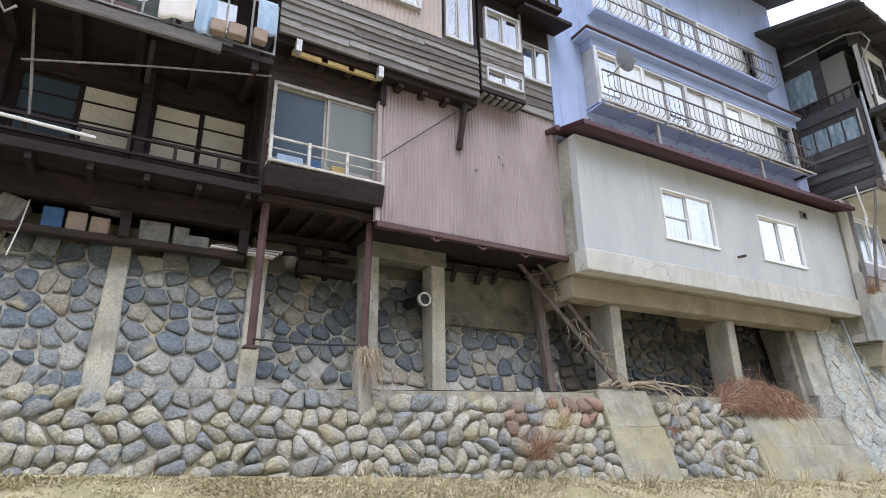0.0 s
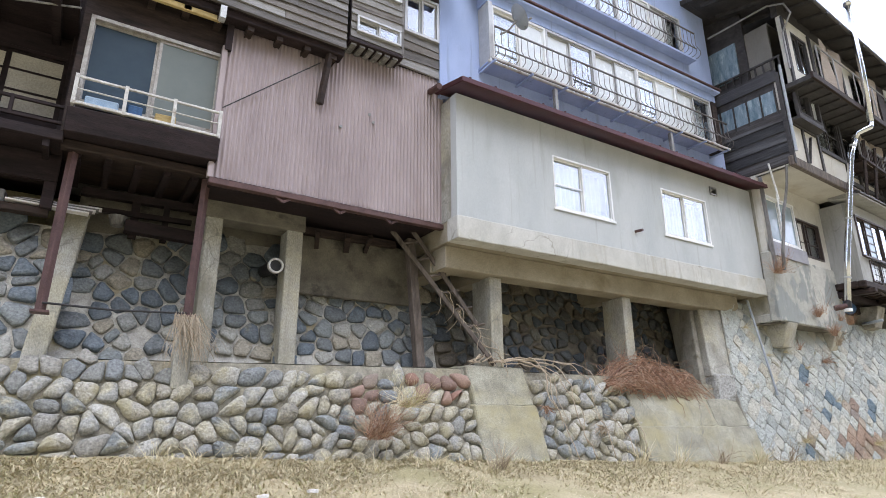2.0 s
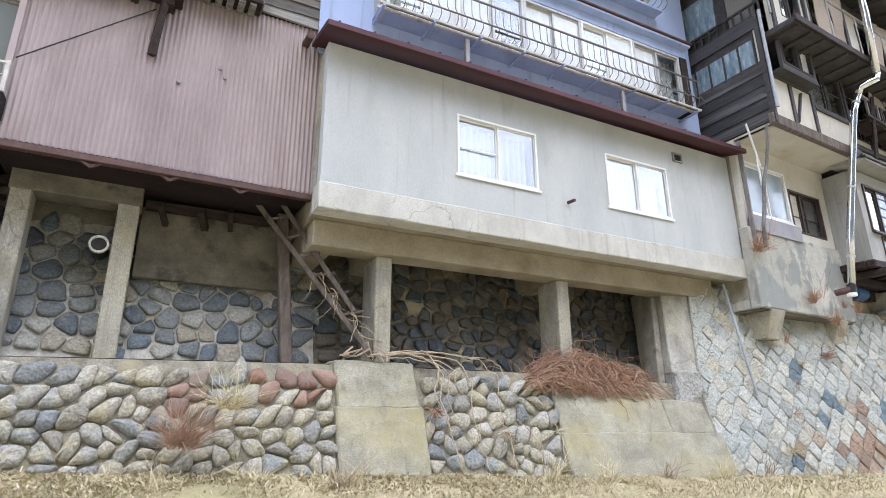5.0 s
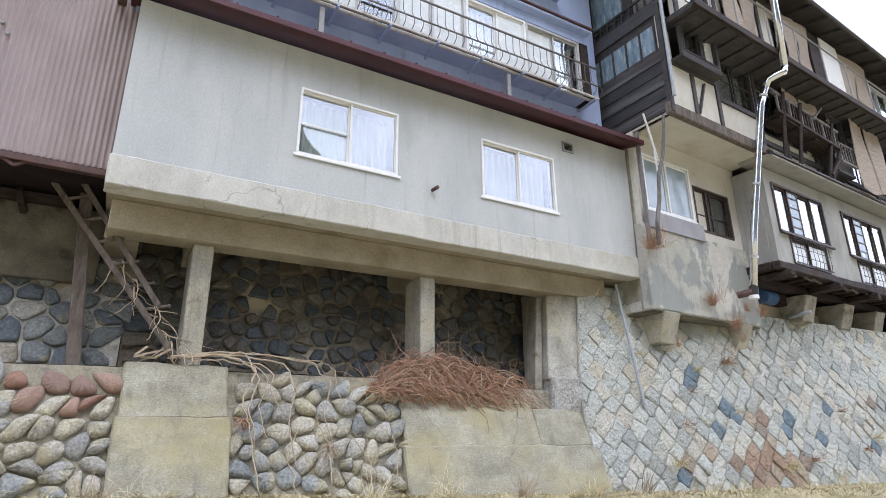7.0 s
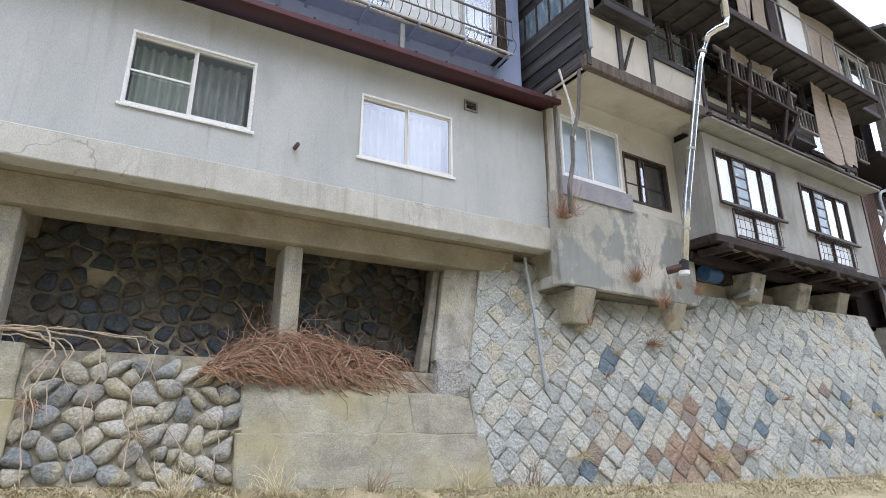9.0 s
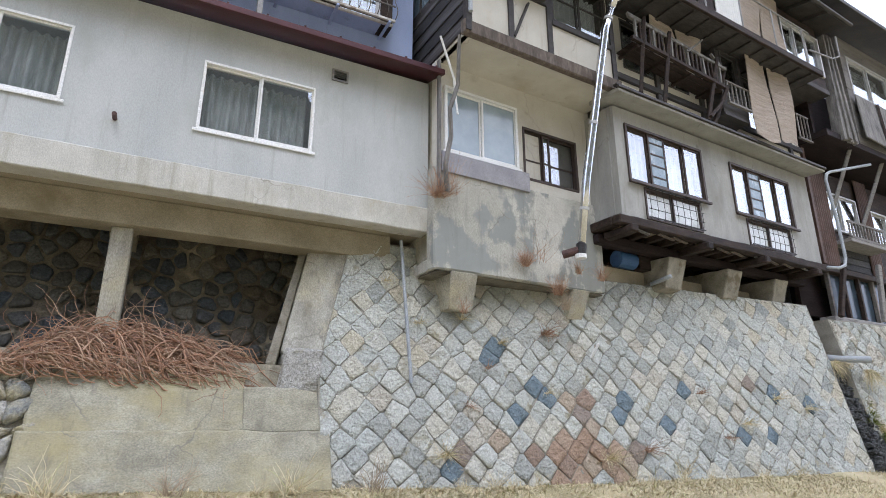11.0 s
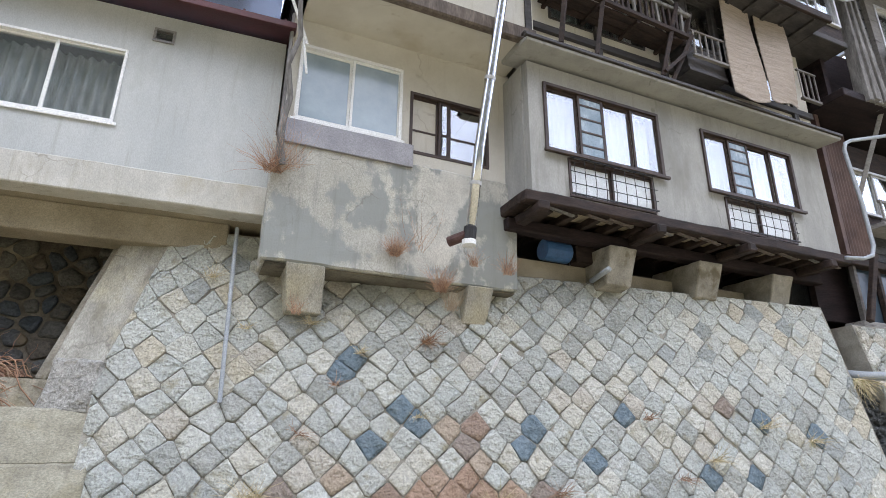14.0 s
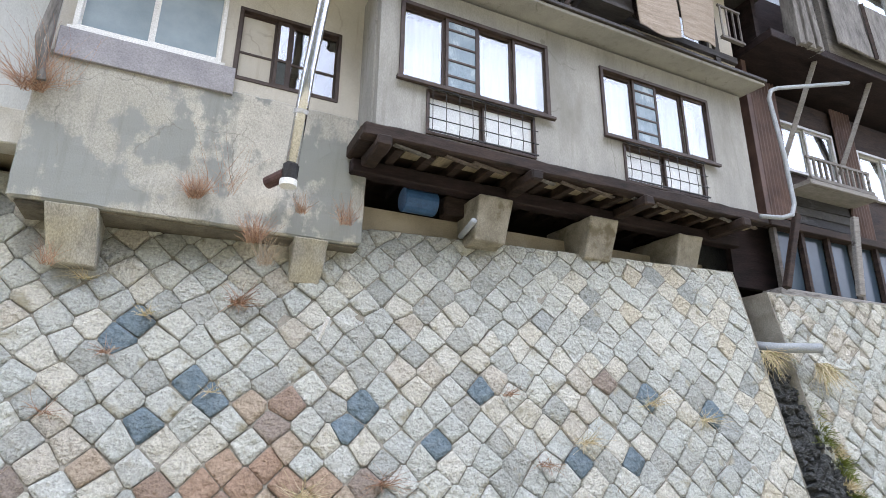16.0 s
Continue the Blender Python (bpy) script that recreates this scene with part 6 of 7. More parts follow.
# battered pilasters and columns of the left houses
for x0, x1, xb0, xb1, zb, zt in ((-0.13, 0.06, -0.2, 0.06, 1.85, 3.72), (1.42, 1.64, 1.26, 1.46, 2.0, 3.95)):
    yb, yt = 6.12 + 0.33 * zb - 0.1, 6.12 + 0.33 * zt - 0.1
    g = Geo().hexa([(xb0, yb, zb), (xb1, yb, zb), (xb1, yb + 0.5, zb), (xb0, yb + 0.5, zb), (x0, yt, zt), (x1, yt, zt), (x1, yt + 0.3, zt), (x0, yt + 0.3, zt)])
    thing("pilaster", g, M_concrete, "leaning concrete pilaster against the rubble wall", "pilaster", group="pilasters", bevel=0.015, worn=0.010)
frame_c = root("portal", "concrete portal under the corrugated house", "portal")
part("column", Geo().box(2.86, 3.06, 7.0, 7.3, 2.1, 4.05), M_concrete, frame_c, bevel=0.012)
part("column", Geo().box(3.88, 4.1, 7.0, 7.3, 2.1, 4.05), M_concrete, frame_c, bevel=0.012)
part("beam", Geo().box(2.84, 4.12, 6.98, 7.32, 3.98, 4.24), M_stained_shade, frame_c, bevel=0.012)
g = Geo().hexa([(2.62, 6.48, 1.85), (2.78, 6.48, 1.85), (2.78, 6.75, 1.85), (2.62, 6.75, 1.85), (2.62, 6.56, 2.64), (2.80, 6.56, 2.64), (2.80, 6.76, 2.64), (2.62, 6.76, 2.64)])
thing("concrete_block", g, M_concrete, "worn concrete footing under the iron post", "footing", bevel=0.015)
g = Geo().hexa([(5.84, 6.88, 2.15), (5.98, 6.88, 2.15), (5.98, 7.02, 2.15), (5.84, 7.02, 2.15), (5.66, 6.9, 4.15), (5.79, 6.9, 4.15), (5.79, 7.03, 4.15), (5.66, 7.03, 4.15)])
thing("wooden_post", g, M_ladder, "brown timber post with a bleached foot", "post", bevel=0.012)

# buttresses
def lift(parent, x0, x1, z0, z1, proud, name):
    y = lambda x, z: LOW[0] + LOW[1] * x + LOW[2] * z - 0.09 - proud
    g = Geo().hexa([(x0, y(x0, z0), z0), (x1, y(x1, z0), z0), (x1, y(x1, z0) + 0.7, z0), (x0, y(x0, z0) + 0.7, z0), (x0, y(x0, z1), z1), (x1, y(x1, z1), z1 - 0.015), (x1, y(x1, z1) + 0.7, z1 - 0.015), (x0, y(x0, z1) + 0.7, z1)])
    return part(name, g, M_concrete_moss, parent, bevel=0.02, worn=0.02)


but = root("buttress", "sloping concrete buttress with yellow moss stains", "buttress")
lift(but, 6.36, 7.36, 1.72, 2.28, 0.0, "upper_lift")
lift(but, 6.33, 7.39, 0.6, 1.745, 0.012, "lower_lift")
but = root("buttress", "long mossy concrete buttress under the brushwood", "buttress")
lift(but, 9.33, 11.25, 1.42, 2.03, 0.0, "upper_lift")
lift(but, 11.235, 12.15, 1.42, 1.90, 0.004, "end_lift")
lift(but, 9.27, 12.17, 0.6, 1.445, 0.02, "lower_lift")
# leaning end pier
pier = root("end_pier", "leaning concrete end pier of the house frame", "pier")
g = Geo().hexa([(11.62, 6.15, 2.3), (12.12, 6.04, 2.3), (12.25, 6.85, 2.3), (11.78, 6.9, 2.3), (11.98, 6.50, 3.78), (12.46, 6.36, 3.78), (12.6, 7.3, 3.78), (12.1, 7.3, 3.78)])
part("shaft", g, M_concrete, pier, bevel=0.015, worn=0.008)
g = Geo().hexa([(11.60, 6.08, 1.84), (12.06, 5.98, 1.84), (12.2, 6.8, 1.84), (11.7, 6.9, 1.84), (11.64, 6.10, 2.34), (12.10, 5.99, 2.34), (12.26, 6.85, 2.34), (11.8, 6.9, 2.34)])
part("footing", g, M_pebbly, pier, "rough rubble concrete footing", bevel=0.03, worn=0.03)
thing("pier_leg", Geo().hexa([(11.43, 6.25, 1.95), (11.545, 6.22, 1.95), (11.64, 6.6, 1.95), (11.5, 6.6, 1.95), (11.86, 6.60, 3.62), (11.955, 6.58, 3.62), (12.05, 6.9, 3.62), (11.93, 6.9, 3.62)]), M_corbel, "thin leaning concrete leg beside the end pier", "pier", bevel=0.012)

# 3. cut-stone wall laid in diamonds
rk = random.Random(31)
KEN = (6.41, -0.070, 0.2092)
ken_wall = slab_behind("wall_cut_stone", *KEN, 12.02, 21.5, 0.5, lambda x: 3.85 if x < 13.5 else 3.7, 0.6, M_mortar_dark, "tall retaining wall of cut stones laid diamondwise", 0.004, lambda z: 12.04 + max(0, z - 2.2) * 0.26)
step = 0.232


def diamonds(x0, x1, z0, z1, s, r):
    pts = []
    h = s * 0.72
    j = 0
    z = z0
    while z < z1 + s:
        x = x0 - s + (s * 0.72 if j % 2 else 0)
        while x < x1 + s:
            pts.append((x + r.uniform(-0.16, 0.16) * s, z + r.uniform(-0.15, 0.15) * s))
            x += s * 1.44
        z += h
        j += 1
    return pts


def trim(polys, x0, x1, top, slope=0.0):
    """Cells cut straight at the wall's ends and top; slivers are dropped."""
    out = []
    for p in polys:
        cx = sum(q[0] for q in p) / max(len(p), 1)
        t = top(cx)
        for a, b in (((0, t - 1), (0, t + 1)), ((x1 - 1, 0), (x1 + 1, 0)), ((x0 + 1, 0), (x0 - 1, 0)), ((x0 + 1, 2.2 - slope), (x0 - 1, 2.2 + slope))):
            p = clip(p, a, b) if len(p) > 2 else p
        size = abs(sum(p[i - 1][0] * p[i][1] - p[i][0] * p[i - 1][1] for i in range(len(p)))) / 2
        if size > 0.004:
            out.append(p)
    return out


# stones that stand out by their colour: along the wall, height
ODD = {M_ashlar_blue: ((14.37, 2.45), (14.97, 2.02), (14.86, 1.86), (14.68, 1.61), (15.05, 1.80), (17.20, 1.57), (17.53, 1.97), (19.59, 2.02), (16.45, 1.74), (16.20, 1.60), (13.62, 1.10), (19.35, 1.32), (18.6, 1.28), (20.45, 1.95)),
       M_ashlar_cream: ((14.06, 1.59), (13.98, 1.38), (14.22, 1.22), (16.92, 2.12), (17.12, 2.02), (17.74, 2.18), (16.9, 2.62), (15.85, 2.45), (18.9, 2.2), (13.45, 2.6), (18.25, 2.75)),
       M_ashlar_rust: ((14.28, 1.44), (15.45, 1.83), (15.65, 1.80), (18.75, 2.12), (19.1, 2.08), (15.75, 1.98), (13.75, 1.2))}


def ashlar_pick(x, z):
    for mat_, spots in ODD.items():
        if any(math.hypot(x - p, z - q) < 0.13 for p, q in spots):
            return mat_
    if math.hypot((x - 15.62) / 0.78, (z - 1.1) / 0.56) < 1 + 0.2 * math.sin(x * 11 + z * 7) and rk.random() < 0.82:
        return M_ashlar_rust
    return M_ashlar_cream if rk.random() < 0.035 else M_ashlar


lay(ken_wall, plane_frame(*KEN), trim(cells(diamonds(12.0, 21.5, 0.8, 3.85, step, rk), 0.27), 12.05, 21.46, lambda x: 3.83 if x < 13.5 else 3.69, 0.26), "cut_stone", ashlar_pick, rk, 0.002, 1, 1, 0.024, 0.05, 0.34, 0.95,
    lambda x, z: ground_z(x, 5.6) - 0.1 < z, True, lambda x, z: 13.4 < x < 18.0 or (x < 20.6 and z < 2.3), M_ashlar_far)
rf = random.Random(41)
FARW = (6.45, -0.07, 0.20)
far_wall = slab_behind("wall_cut_stone_2", *FARW, 22.0, 34.0, 0.4, lambda x: 3.46, 0.6, M_mortar_dark, "second retaining wall of squared stones past the gap", 0.01)
lay(far_wall, plane_frame(*FARW), trim(cells(diamonds(22.0, 29.5, 0.8, 3.4, 0.21, rf), 0.25), 22.01, 29.6, lambda x: 3.44), "cut_stone", lambda x, z: M_ashlar if rf.random() < 0.85 else M_ashlar_cream, rf, 0.003, 1, 1, 0.026, 0.05, 0.5, 0.93,
    lambda x, z: 0.7 < z, True, lambda x, z: x < 24.5, M_ashlar_far)
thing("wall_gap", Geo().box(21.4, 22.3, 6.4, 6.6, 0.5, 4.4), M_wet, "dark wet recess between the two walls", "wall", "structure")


# ---- ladder, brushwood, plants ----
rt = random.Random(77)
ladder = root("ladder", "old broken wooden ladder leaning up under the corrugated house", "ladder")
la, lb = Vector((5.40, 6.92, 4.22)), Vector((6.84, 6.42, 2.30))
off = Vector((0.25, -0.12, 0.05))
part("side_rail", Geo().bar(la, lb, 0.05, 0.065), M_ladder, ladder, bevel=0.008)
part("side_rail", Geo().bar(la + off, la + (lb - la) * 0.72 + off * 0.6, 0.045, 0.06), M_ladder, ladder, bevel=0.008)
for k in range(6):
    p = la + (lb - la) * (0.1 + 0.125 * k)
    part("rung", Geo().tube([p, p + off], 0.018, 6), M_ladder, ladder)
for k in range(7):
    p = lb + Vector((rt.uniform(-0.45, 0.05), rt.uniform(-0.1, 0.1), 0.03))
    part("splinter", Geo().bar(p, p + Vector((rt.uniform(-0.15, 0.3), rt.uniform(-0.08, 0.08), rt.uniform(-0.02, 0.14))), 0.03, 0.02), M_paletwig, ladder)


def strand(g, p, d, length, r, bend, gen, seg=4, n=3):
    """A curved twig from p along d."""
    p, d = Vector(p), Vector(d).normalized()
    pts = [p.copy()]
    for _ in range(seg):
        d = (d + Vector((gen.uniform(-1, 1), gen.uniform(-1, 1), gen.uniform(-1, 1) - 0.25)) * bend).normalized()
        p = p + d * length / seg
        pts.append(p.copy())
    g.tube(pts, r, n, r * 0.4)


g = Geo()
for k in range(26):
    p = la + (lb - la) * rt.uniform(0.45, 0.98) + off * rt.uniform(0, 0.6)
    strand(g, p, (lb - la).normalized() + Vector((rt.uniform(-0.5, 0.5), rt.uniform(-0.4, 0.2), rt.uniform(-0.4, 0.5))), rt.uniform(0.25, 0.6), rt.uniform(0.004, 0.009), 0.5, rt, 8, 5)
tagged(part("vine", g, M_paletwig, ladder, "dead vine wound round the ladder", weld=False), kind="stuff")

# heap of dead brushwood on the buttress
g = Geo()


def heap(u, v):
    """The heap's skin: u along it, v from its back (0) to its front (1)."""
    crest = 0.50 * (u / 0.34 if u < 0.34 else 1 - 0.8 * (u - 0.34) / 0.66) ** 0.75 if 0 < u < 1 else 0.0
    x, y = 8.95 + 2.4 * u, 6.72 - 0.62 * v
    return Vector((x, y, 2.06 + crest * math.sin(math.pi * (0.15 + 0.85 * v) ** 0.9) ** 0.6 - (0.30 * u * max(0.0, v - 0.75) / 0.25)))


for k in range(820):
    u, v, w = rt.uniform(-0.04, 0.85), rt.betavariate(1.6, 1.2), rt.random() ** 0.6
    span, drift, bow = rt.uniform(0.10, 0.38) * rt.choice((1, 1, 1, 0.4)), rt.uniform(-0.5, 0.7), rt.uniform(-0.09, 0.15)
    r, wob, ph = rt.uniform(0.004, 0.0105), rt.uniform(0.012, 0.06), rt.uniform(0, 6)
    pts = []
    for i in range(9):
        f = i / 8
        p = heap(min(max(u + span * f, 0.0), 1.0), min(max(v + drift * f, 0.02), 1.0))
        p.x = 8.95 + 2.4 * (u + span * f)
        p.z = 2.05 + (p.z - 2.05) * w + bow * math.sin(math.pi * f) + wob * math.sin(5 * f + ph)
        p.y += wob * math.cos(6 * f + ph)
        pts.append(p)
    g.tube(pts, r, 4, r * 0.55)
for k in range(420):
    p = heap(rt.uniform(0.02, 0.98), rt.random())
    strand(g, p + Vector((0, 0, -0.03)), (rt.uniform(-1, 1), rt.uniform(-0.5, 0.5), rt.uniform(-0.3, 0.5)), rt.uniform(0.2, 0.55), rt.uniform(0.003, 0.007), 0.5, rt, 7)
for k in range(46):
    strand(g, heap(rt.uniform(0.05, 0.75), rt.uniform(0, 0.6)), (rt.uniform(-0.8, 0.8), rt.uniform(-0.4, 0.3), rt.uniform(0.4, 1)), rt.uniform(0.3, 0.7), 0.0045, 0.45, rt, 8)
tagged(part("brushwood", g, M_twig, None, weld=False), "heap of dry red-brown brushwood on the buttress", "brushwood", kind="stuff")


def tuft(name, at, count, spread, length, mat, label, category, up=(0, -0.15, 1), r=0.003, bend=0.25, seed=0, droop=1.0, group=""):
    gen = random.Random(seed)
    g = Geo()
    for _ in range(count):
        d = Vector(up) + Vector((gen.uniform(-1, 1), gen.uniform(-1, 1) * 0.7, gen.uniform(-0.4, 0.6))) * spread
        q = Vector(at) + Vector((gen.uniform(-1, 1), gen.uniform(-1, 1) * 0.5, gen.uniform(-0.3, 0.3))) * length * 0.22
        strand(g, q, d, length * gen.uniform(0.4, 1.1), r, bend * droop, gen, 4)
    return tagged(part(name, g, mat, None, weld=False), label, category, group, "stuff")


tuft("dry_grass", (13.36, 5.55, 4.36), 130, 0.85, 0.42, M_twig, "dry reddish grass tuft on the parapet corner", "grass", seed=1, up=(-0.15, -0.3, 0.5))
tuft("dry_grass", (13.5, 5.5, 4.42), 40, 0.5, 0.6, M_twig, "thin dry stems on the parapet corner", "grass", seed=2, r=0.002)
for i, (x, z, n, ln) in enumerate(((14.75, 3.60, 210, 0.24), (15.7, 3.6, 60, 0.22), (16.15, 3.55, 80, 0.28), (14.95, 3.7, 24, 0.6), (15.3, 3.25, 170, 0.3), (15.42, 3.05, 90, 0.3), (13.75, 2.85, 40, 0.22))):
    tuft("dry_grass", (x, 5.58, z), n, 0.8, ln, M_twig if i != 5 else M_paletwig, "dry brown weeds along the parapet foot", "grass", seed=10 + i, r=0.0022, group="weeds on the parapet")
gx = random.Random(9)
ken_y = lambda x, z: KEN[0] + KEN[1] * x + KEN[2] * z - 0.05
for i, (x, z, n, ln) in enumerate(((15.25, 2.72, 80, 0.3), (13.95, 2.85, 30, 0.2), (14.5, 2.55, 40, 0.2), (14.25, 2.2, 25, 0.16), (12.9, 3.3, 30, 0.22), (13.3, 2.75, 25, 0.18), (17.9, 1.95, 30, 0.22),
                                   (18.7, 1.5, 50, 0.3), (19.6, 1.9, 40, 0.3), (18.2, 1.3, 35, 0.25), (20.3, 1.75, 45, 0.3), (15.9, 1.05, 70, 0.35), (16.6, 1.15, 45, 0.3), (15.1, 1.9, 20, 0.2), (13.5, 1.15, 60, 0.35), (13.9, 1.7, 20, 0.2))):
    tuft("dry_grass", (x, ken_y(x, z), z), n, 0.8, ln, M_straw if i % 3 else M_twig, "dry grass tuft in a joint of the cut-stone wall", "grass", seed=30 + i, up=(0, -0.6, 0.15), r=0.0028, group="tufts in the stone wall")
for i in range(46):
    x = gx.uniform(0.5, 24)
    y = 6.35 - 0.05 * x - gx.uniform(0, 0.6)
    tuft("straw_tuft", (x, y, ground_z(x, y)), 26, 0.9, gx.uniform(0.16, 0.34), M_straw, "tuft of pale straw grass at the wall foot", "grass", seed=200 + i, r=0.0032, up=(0, -0.1, 0.7), bend=0.35, group="straw tufts at the wall foot")
# straw hanging from the footing, dead shrub before the boulders, pale stems
tuft("straw_clump", (2.70, 6.46, 2.62), 110, 0.3, 0.6, M_paletwig, "clump of pale straw hanging over the footing", "straw", up=(0.1, -0.25, -0.8), seed=50, r=0.004)
tuft("dead_shrub", (4.78, 5.95, 1.35), 240, 0.75, 0.55, M_twig, "reddish dead shrub before the boulder wall", "shrub", up=(0.05, -0.25, 0.75), seed=51, bend=0.4)
tuft("dead_shrub", (5.15, 5.95, 1.7), 130, 0.9, 0.45, M_straw, "dry yellow shrub twigs before the boulder wall", "shrub", up=(0.05, -0.25, 0.5), seed=52, bend=0.4)
gv_ = random.Random(54)


def vine(start, way, r, label):
    """A long pale vine: a crooked tube through the given steps."""
    p, pts = Vector(start), [Vector(start)]
    for dx, dy, dz in way:
        for k in range(4):
            p = p + Vector((dx, dy, dz)) / 4 + Vector((gv_.uniform(-1, 1), gv_.uniform(-0.4, 0.4), gv_.uniform(-1, 1))) * 0.028
            pts.append(p.copy())
    thing("vine", Geo().tube(pts, r, 6, r * 0.5), M_paletwig, label, "vine", group="vines over the wall edge", smooth=True)


for x, ln, r in ((7.42, 0.9, 0.012), (7.5, 0.55, 0.015), (7.62, 0.75, 0.009), (8.0, 1.1, 0.012), (8.22, 0.95, 0.009), (8.5, 0.7, 0.008), (7.85, 0.5, 0.01)):
    vine((6.85 + gv_.uniform(-0.1, 0.1), 6.36, 2.34), (((x - 6.9) * 0.5, 0.02, 0.06), ((x - 6.9) * 0.5, -0.05, -0.04), (0.12, -0.2, -0.25 * ln), (-0.1, -0.15, -0.35 * ln), (0.08, -0.13, -0.4 * ln)), r, "pale dead vine trailing over the wall edge")
for x in (7.6, 7.95, 8.3, 8.75, 9.05):
    vine((x, 5.62, 1.02), ((gv_.uniform(-0.1, 0.15), 0.12, 0.3), (gv_.uniform(-0.2, 0.2), 0.1, 0.25), (gv_.uniform(-0.25, 0.1), 0.06, 0.12)), 0.008, "pale dead vine climbing from the grass")
tuft("dead_leaves", (7.5, 6.12, 1.72), 60, 0.9, 0.16, M_twig, "withered brown leaves on the vine", "leaves", seed=55, r=0.006, up=(0.1, -0.4, -0.5), bend=0.5)
tuft("dead_leaves", (8.35, 5.92, 1.45), 60, 0.9, 0.18, M_paletwig, "withered pale leaves on the vine", "leaves", seed=56, r=0.006, up=(0.1, -0.4, -0.4), bend=0.5)
for i, x in enumerate((9.6, 10.6, 11.7, 12.6, 8.7, 6.2, 17.2, 19.0, 20.2)):
    tuft("dead_stems", (x, 5.55 - 0.05 * (x - 9) / 3, ground_z(x, 5.5)), 34, 0.7, 0.42, M_paletwig if i % 2 else M_straw, "pale dead stems at the wall foot", "plant", seed=60 + i, r=0.005, bend=0.35, group="dead stems at the wall foot")

# dry grass on the bank
g = Geo()
gg = random.Random(88)
for k in range(190000):
    x = gg.uniform(-2.5, 24)
    near = 6.42 - 0.05 * x
    y = near - abs(gg.gauss(0, 1)) * (0.8 if k % 3 else 1.7)
    if noise.noise((x * 1.3, y * 1.3, 7)) < -0.35 and k % 3:
        continue
    z = ground_z(x, y)
    h = gg.uniform(0.006, 0.028) * (2.6 if k % 23 == 0 else 1.0)
    a, w = gg.uniform(0, 6.28), gg.uniform(0.0025, 0.006)
    lx_, ly_ = math.cos(a) * gg.uniform(0.03, 0.16), math.sin(a) * gg.uniform(0.02, 0.12)
    c, s = math.cos(a + 1.57) * w, math.sin(a + 1.57) * w
    i = len(g.v)
    g.v += [(x - c, y - s, z - 0.01), (x + c, y + s, z - 0.01), (x + lx_ * 0.5 + c, y + ly_ * 0.5 + s, z + h * 0.8), (x + lx_ * 0.5 - c, y + ly_ * 0.5 - s, z + h * 0.8), (x + lx_, y + ly_, z + h)]
    g.f += [(i, i + 1, i + 2, i + 3), (i + 3, i + 2, i + 4)]
tagged(part("grass", g, M_straw, None, weld=False), "dry straw-coloured grass with green blades on the bank", "grass", kind="stuff")
for i, (x, y, s) in enumerate(((2.6, 4.72, 0.07), (1.6, 5.02, 0.055), (3.66, 4.95, 0.035), (3.2, 4.85, 0.03))):
    ring = [(s * math.cos(a) * rt.uniform(0.7, 1.3) * 1.6, s * math.sin(a) * rt.uniform(0.7, 1.2)) for a in [k * 0.628 for k in range(10)]]
    o = thing("litter", stone_geo(ring, 0.008, 0.02, 0.3, rt), M_cloth_white, "scrap of white litter lying in the dry grass", "litter", group="litter")
    o.location = (x, y, ground_z(x, y) + 0.03)

# ---- pipes in the walls ----
pipe = root("drain_pipe", "dark drain pipe with a white ring in the rubble wall", "pipe")
part("barrel", Geo().tube([(3.75, 7.5, 3.50), (3.76, 7.02, 3.47)], 0.085, 16), M_black, pipe)
ring_g = Geo()
for k in range(20):
    a0, a1 = 2 * math.pi * k / 20, 2 * math.pi * (k + 1) / 20
    q = lambda a, r, y: (3.76 + r * math.cos(a), y, 3.47 + r * math.sin(a))
    ring_g.hexa([q(a0, 0.078, 6.98), q(a1, 0.078, 6.98), q(a1, 0.078, 7.04), q(a0, 0.078, 7.04), q(a0, 0.1, 6.98), q(a1, 0.1, 6.98), q(a1, 0.1, 7.04), q(a0, 0.1, 7.04)])
part("ring", ring_g, M_dirty_rail, pipe, "dirty white plastic pipe end")
thing("white_pole", Geo().tube([(13.09, 6.10, 3.86), (13.15, 5.84, 1.98)], 0.022, 8), M_pvc, "thin grey-white pipe hanging down the stone wall", "pipe")
thing("outlet_pipe", Geo().tube([(21.55, 5.7, 2.72), (21.75, 5.4, 2.66), (22.1, 5.05, 2.63)], 0.062, 12), M_pvc, "grey outlet pipe jutting from the gap", "pipe", smooth=True)
thing("outlet_pipe", Geo().tube([(17.55, 5.9, 3.72), (17.5, 5.45, 3.75)], 0.035, 10), M_pvc, "short grey pipe beside the corbel", "pipe", smooth=True)
thing("white_peg", Geo().tube([(16.0, 5.78, 2.42), (16.06, 5.66, 2.62)], 0.02, 8), M_white, "white plastic pipe end in the wall", "pipe")

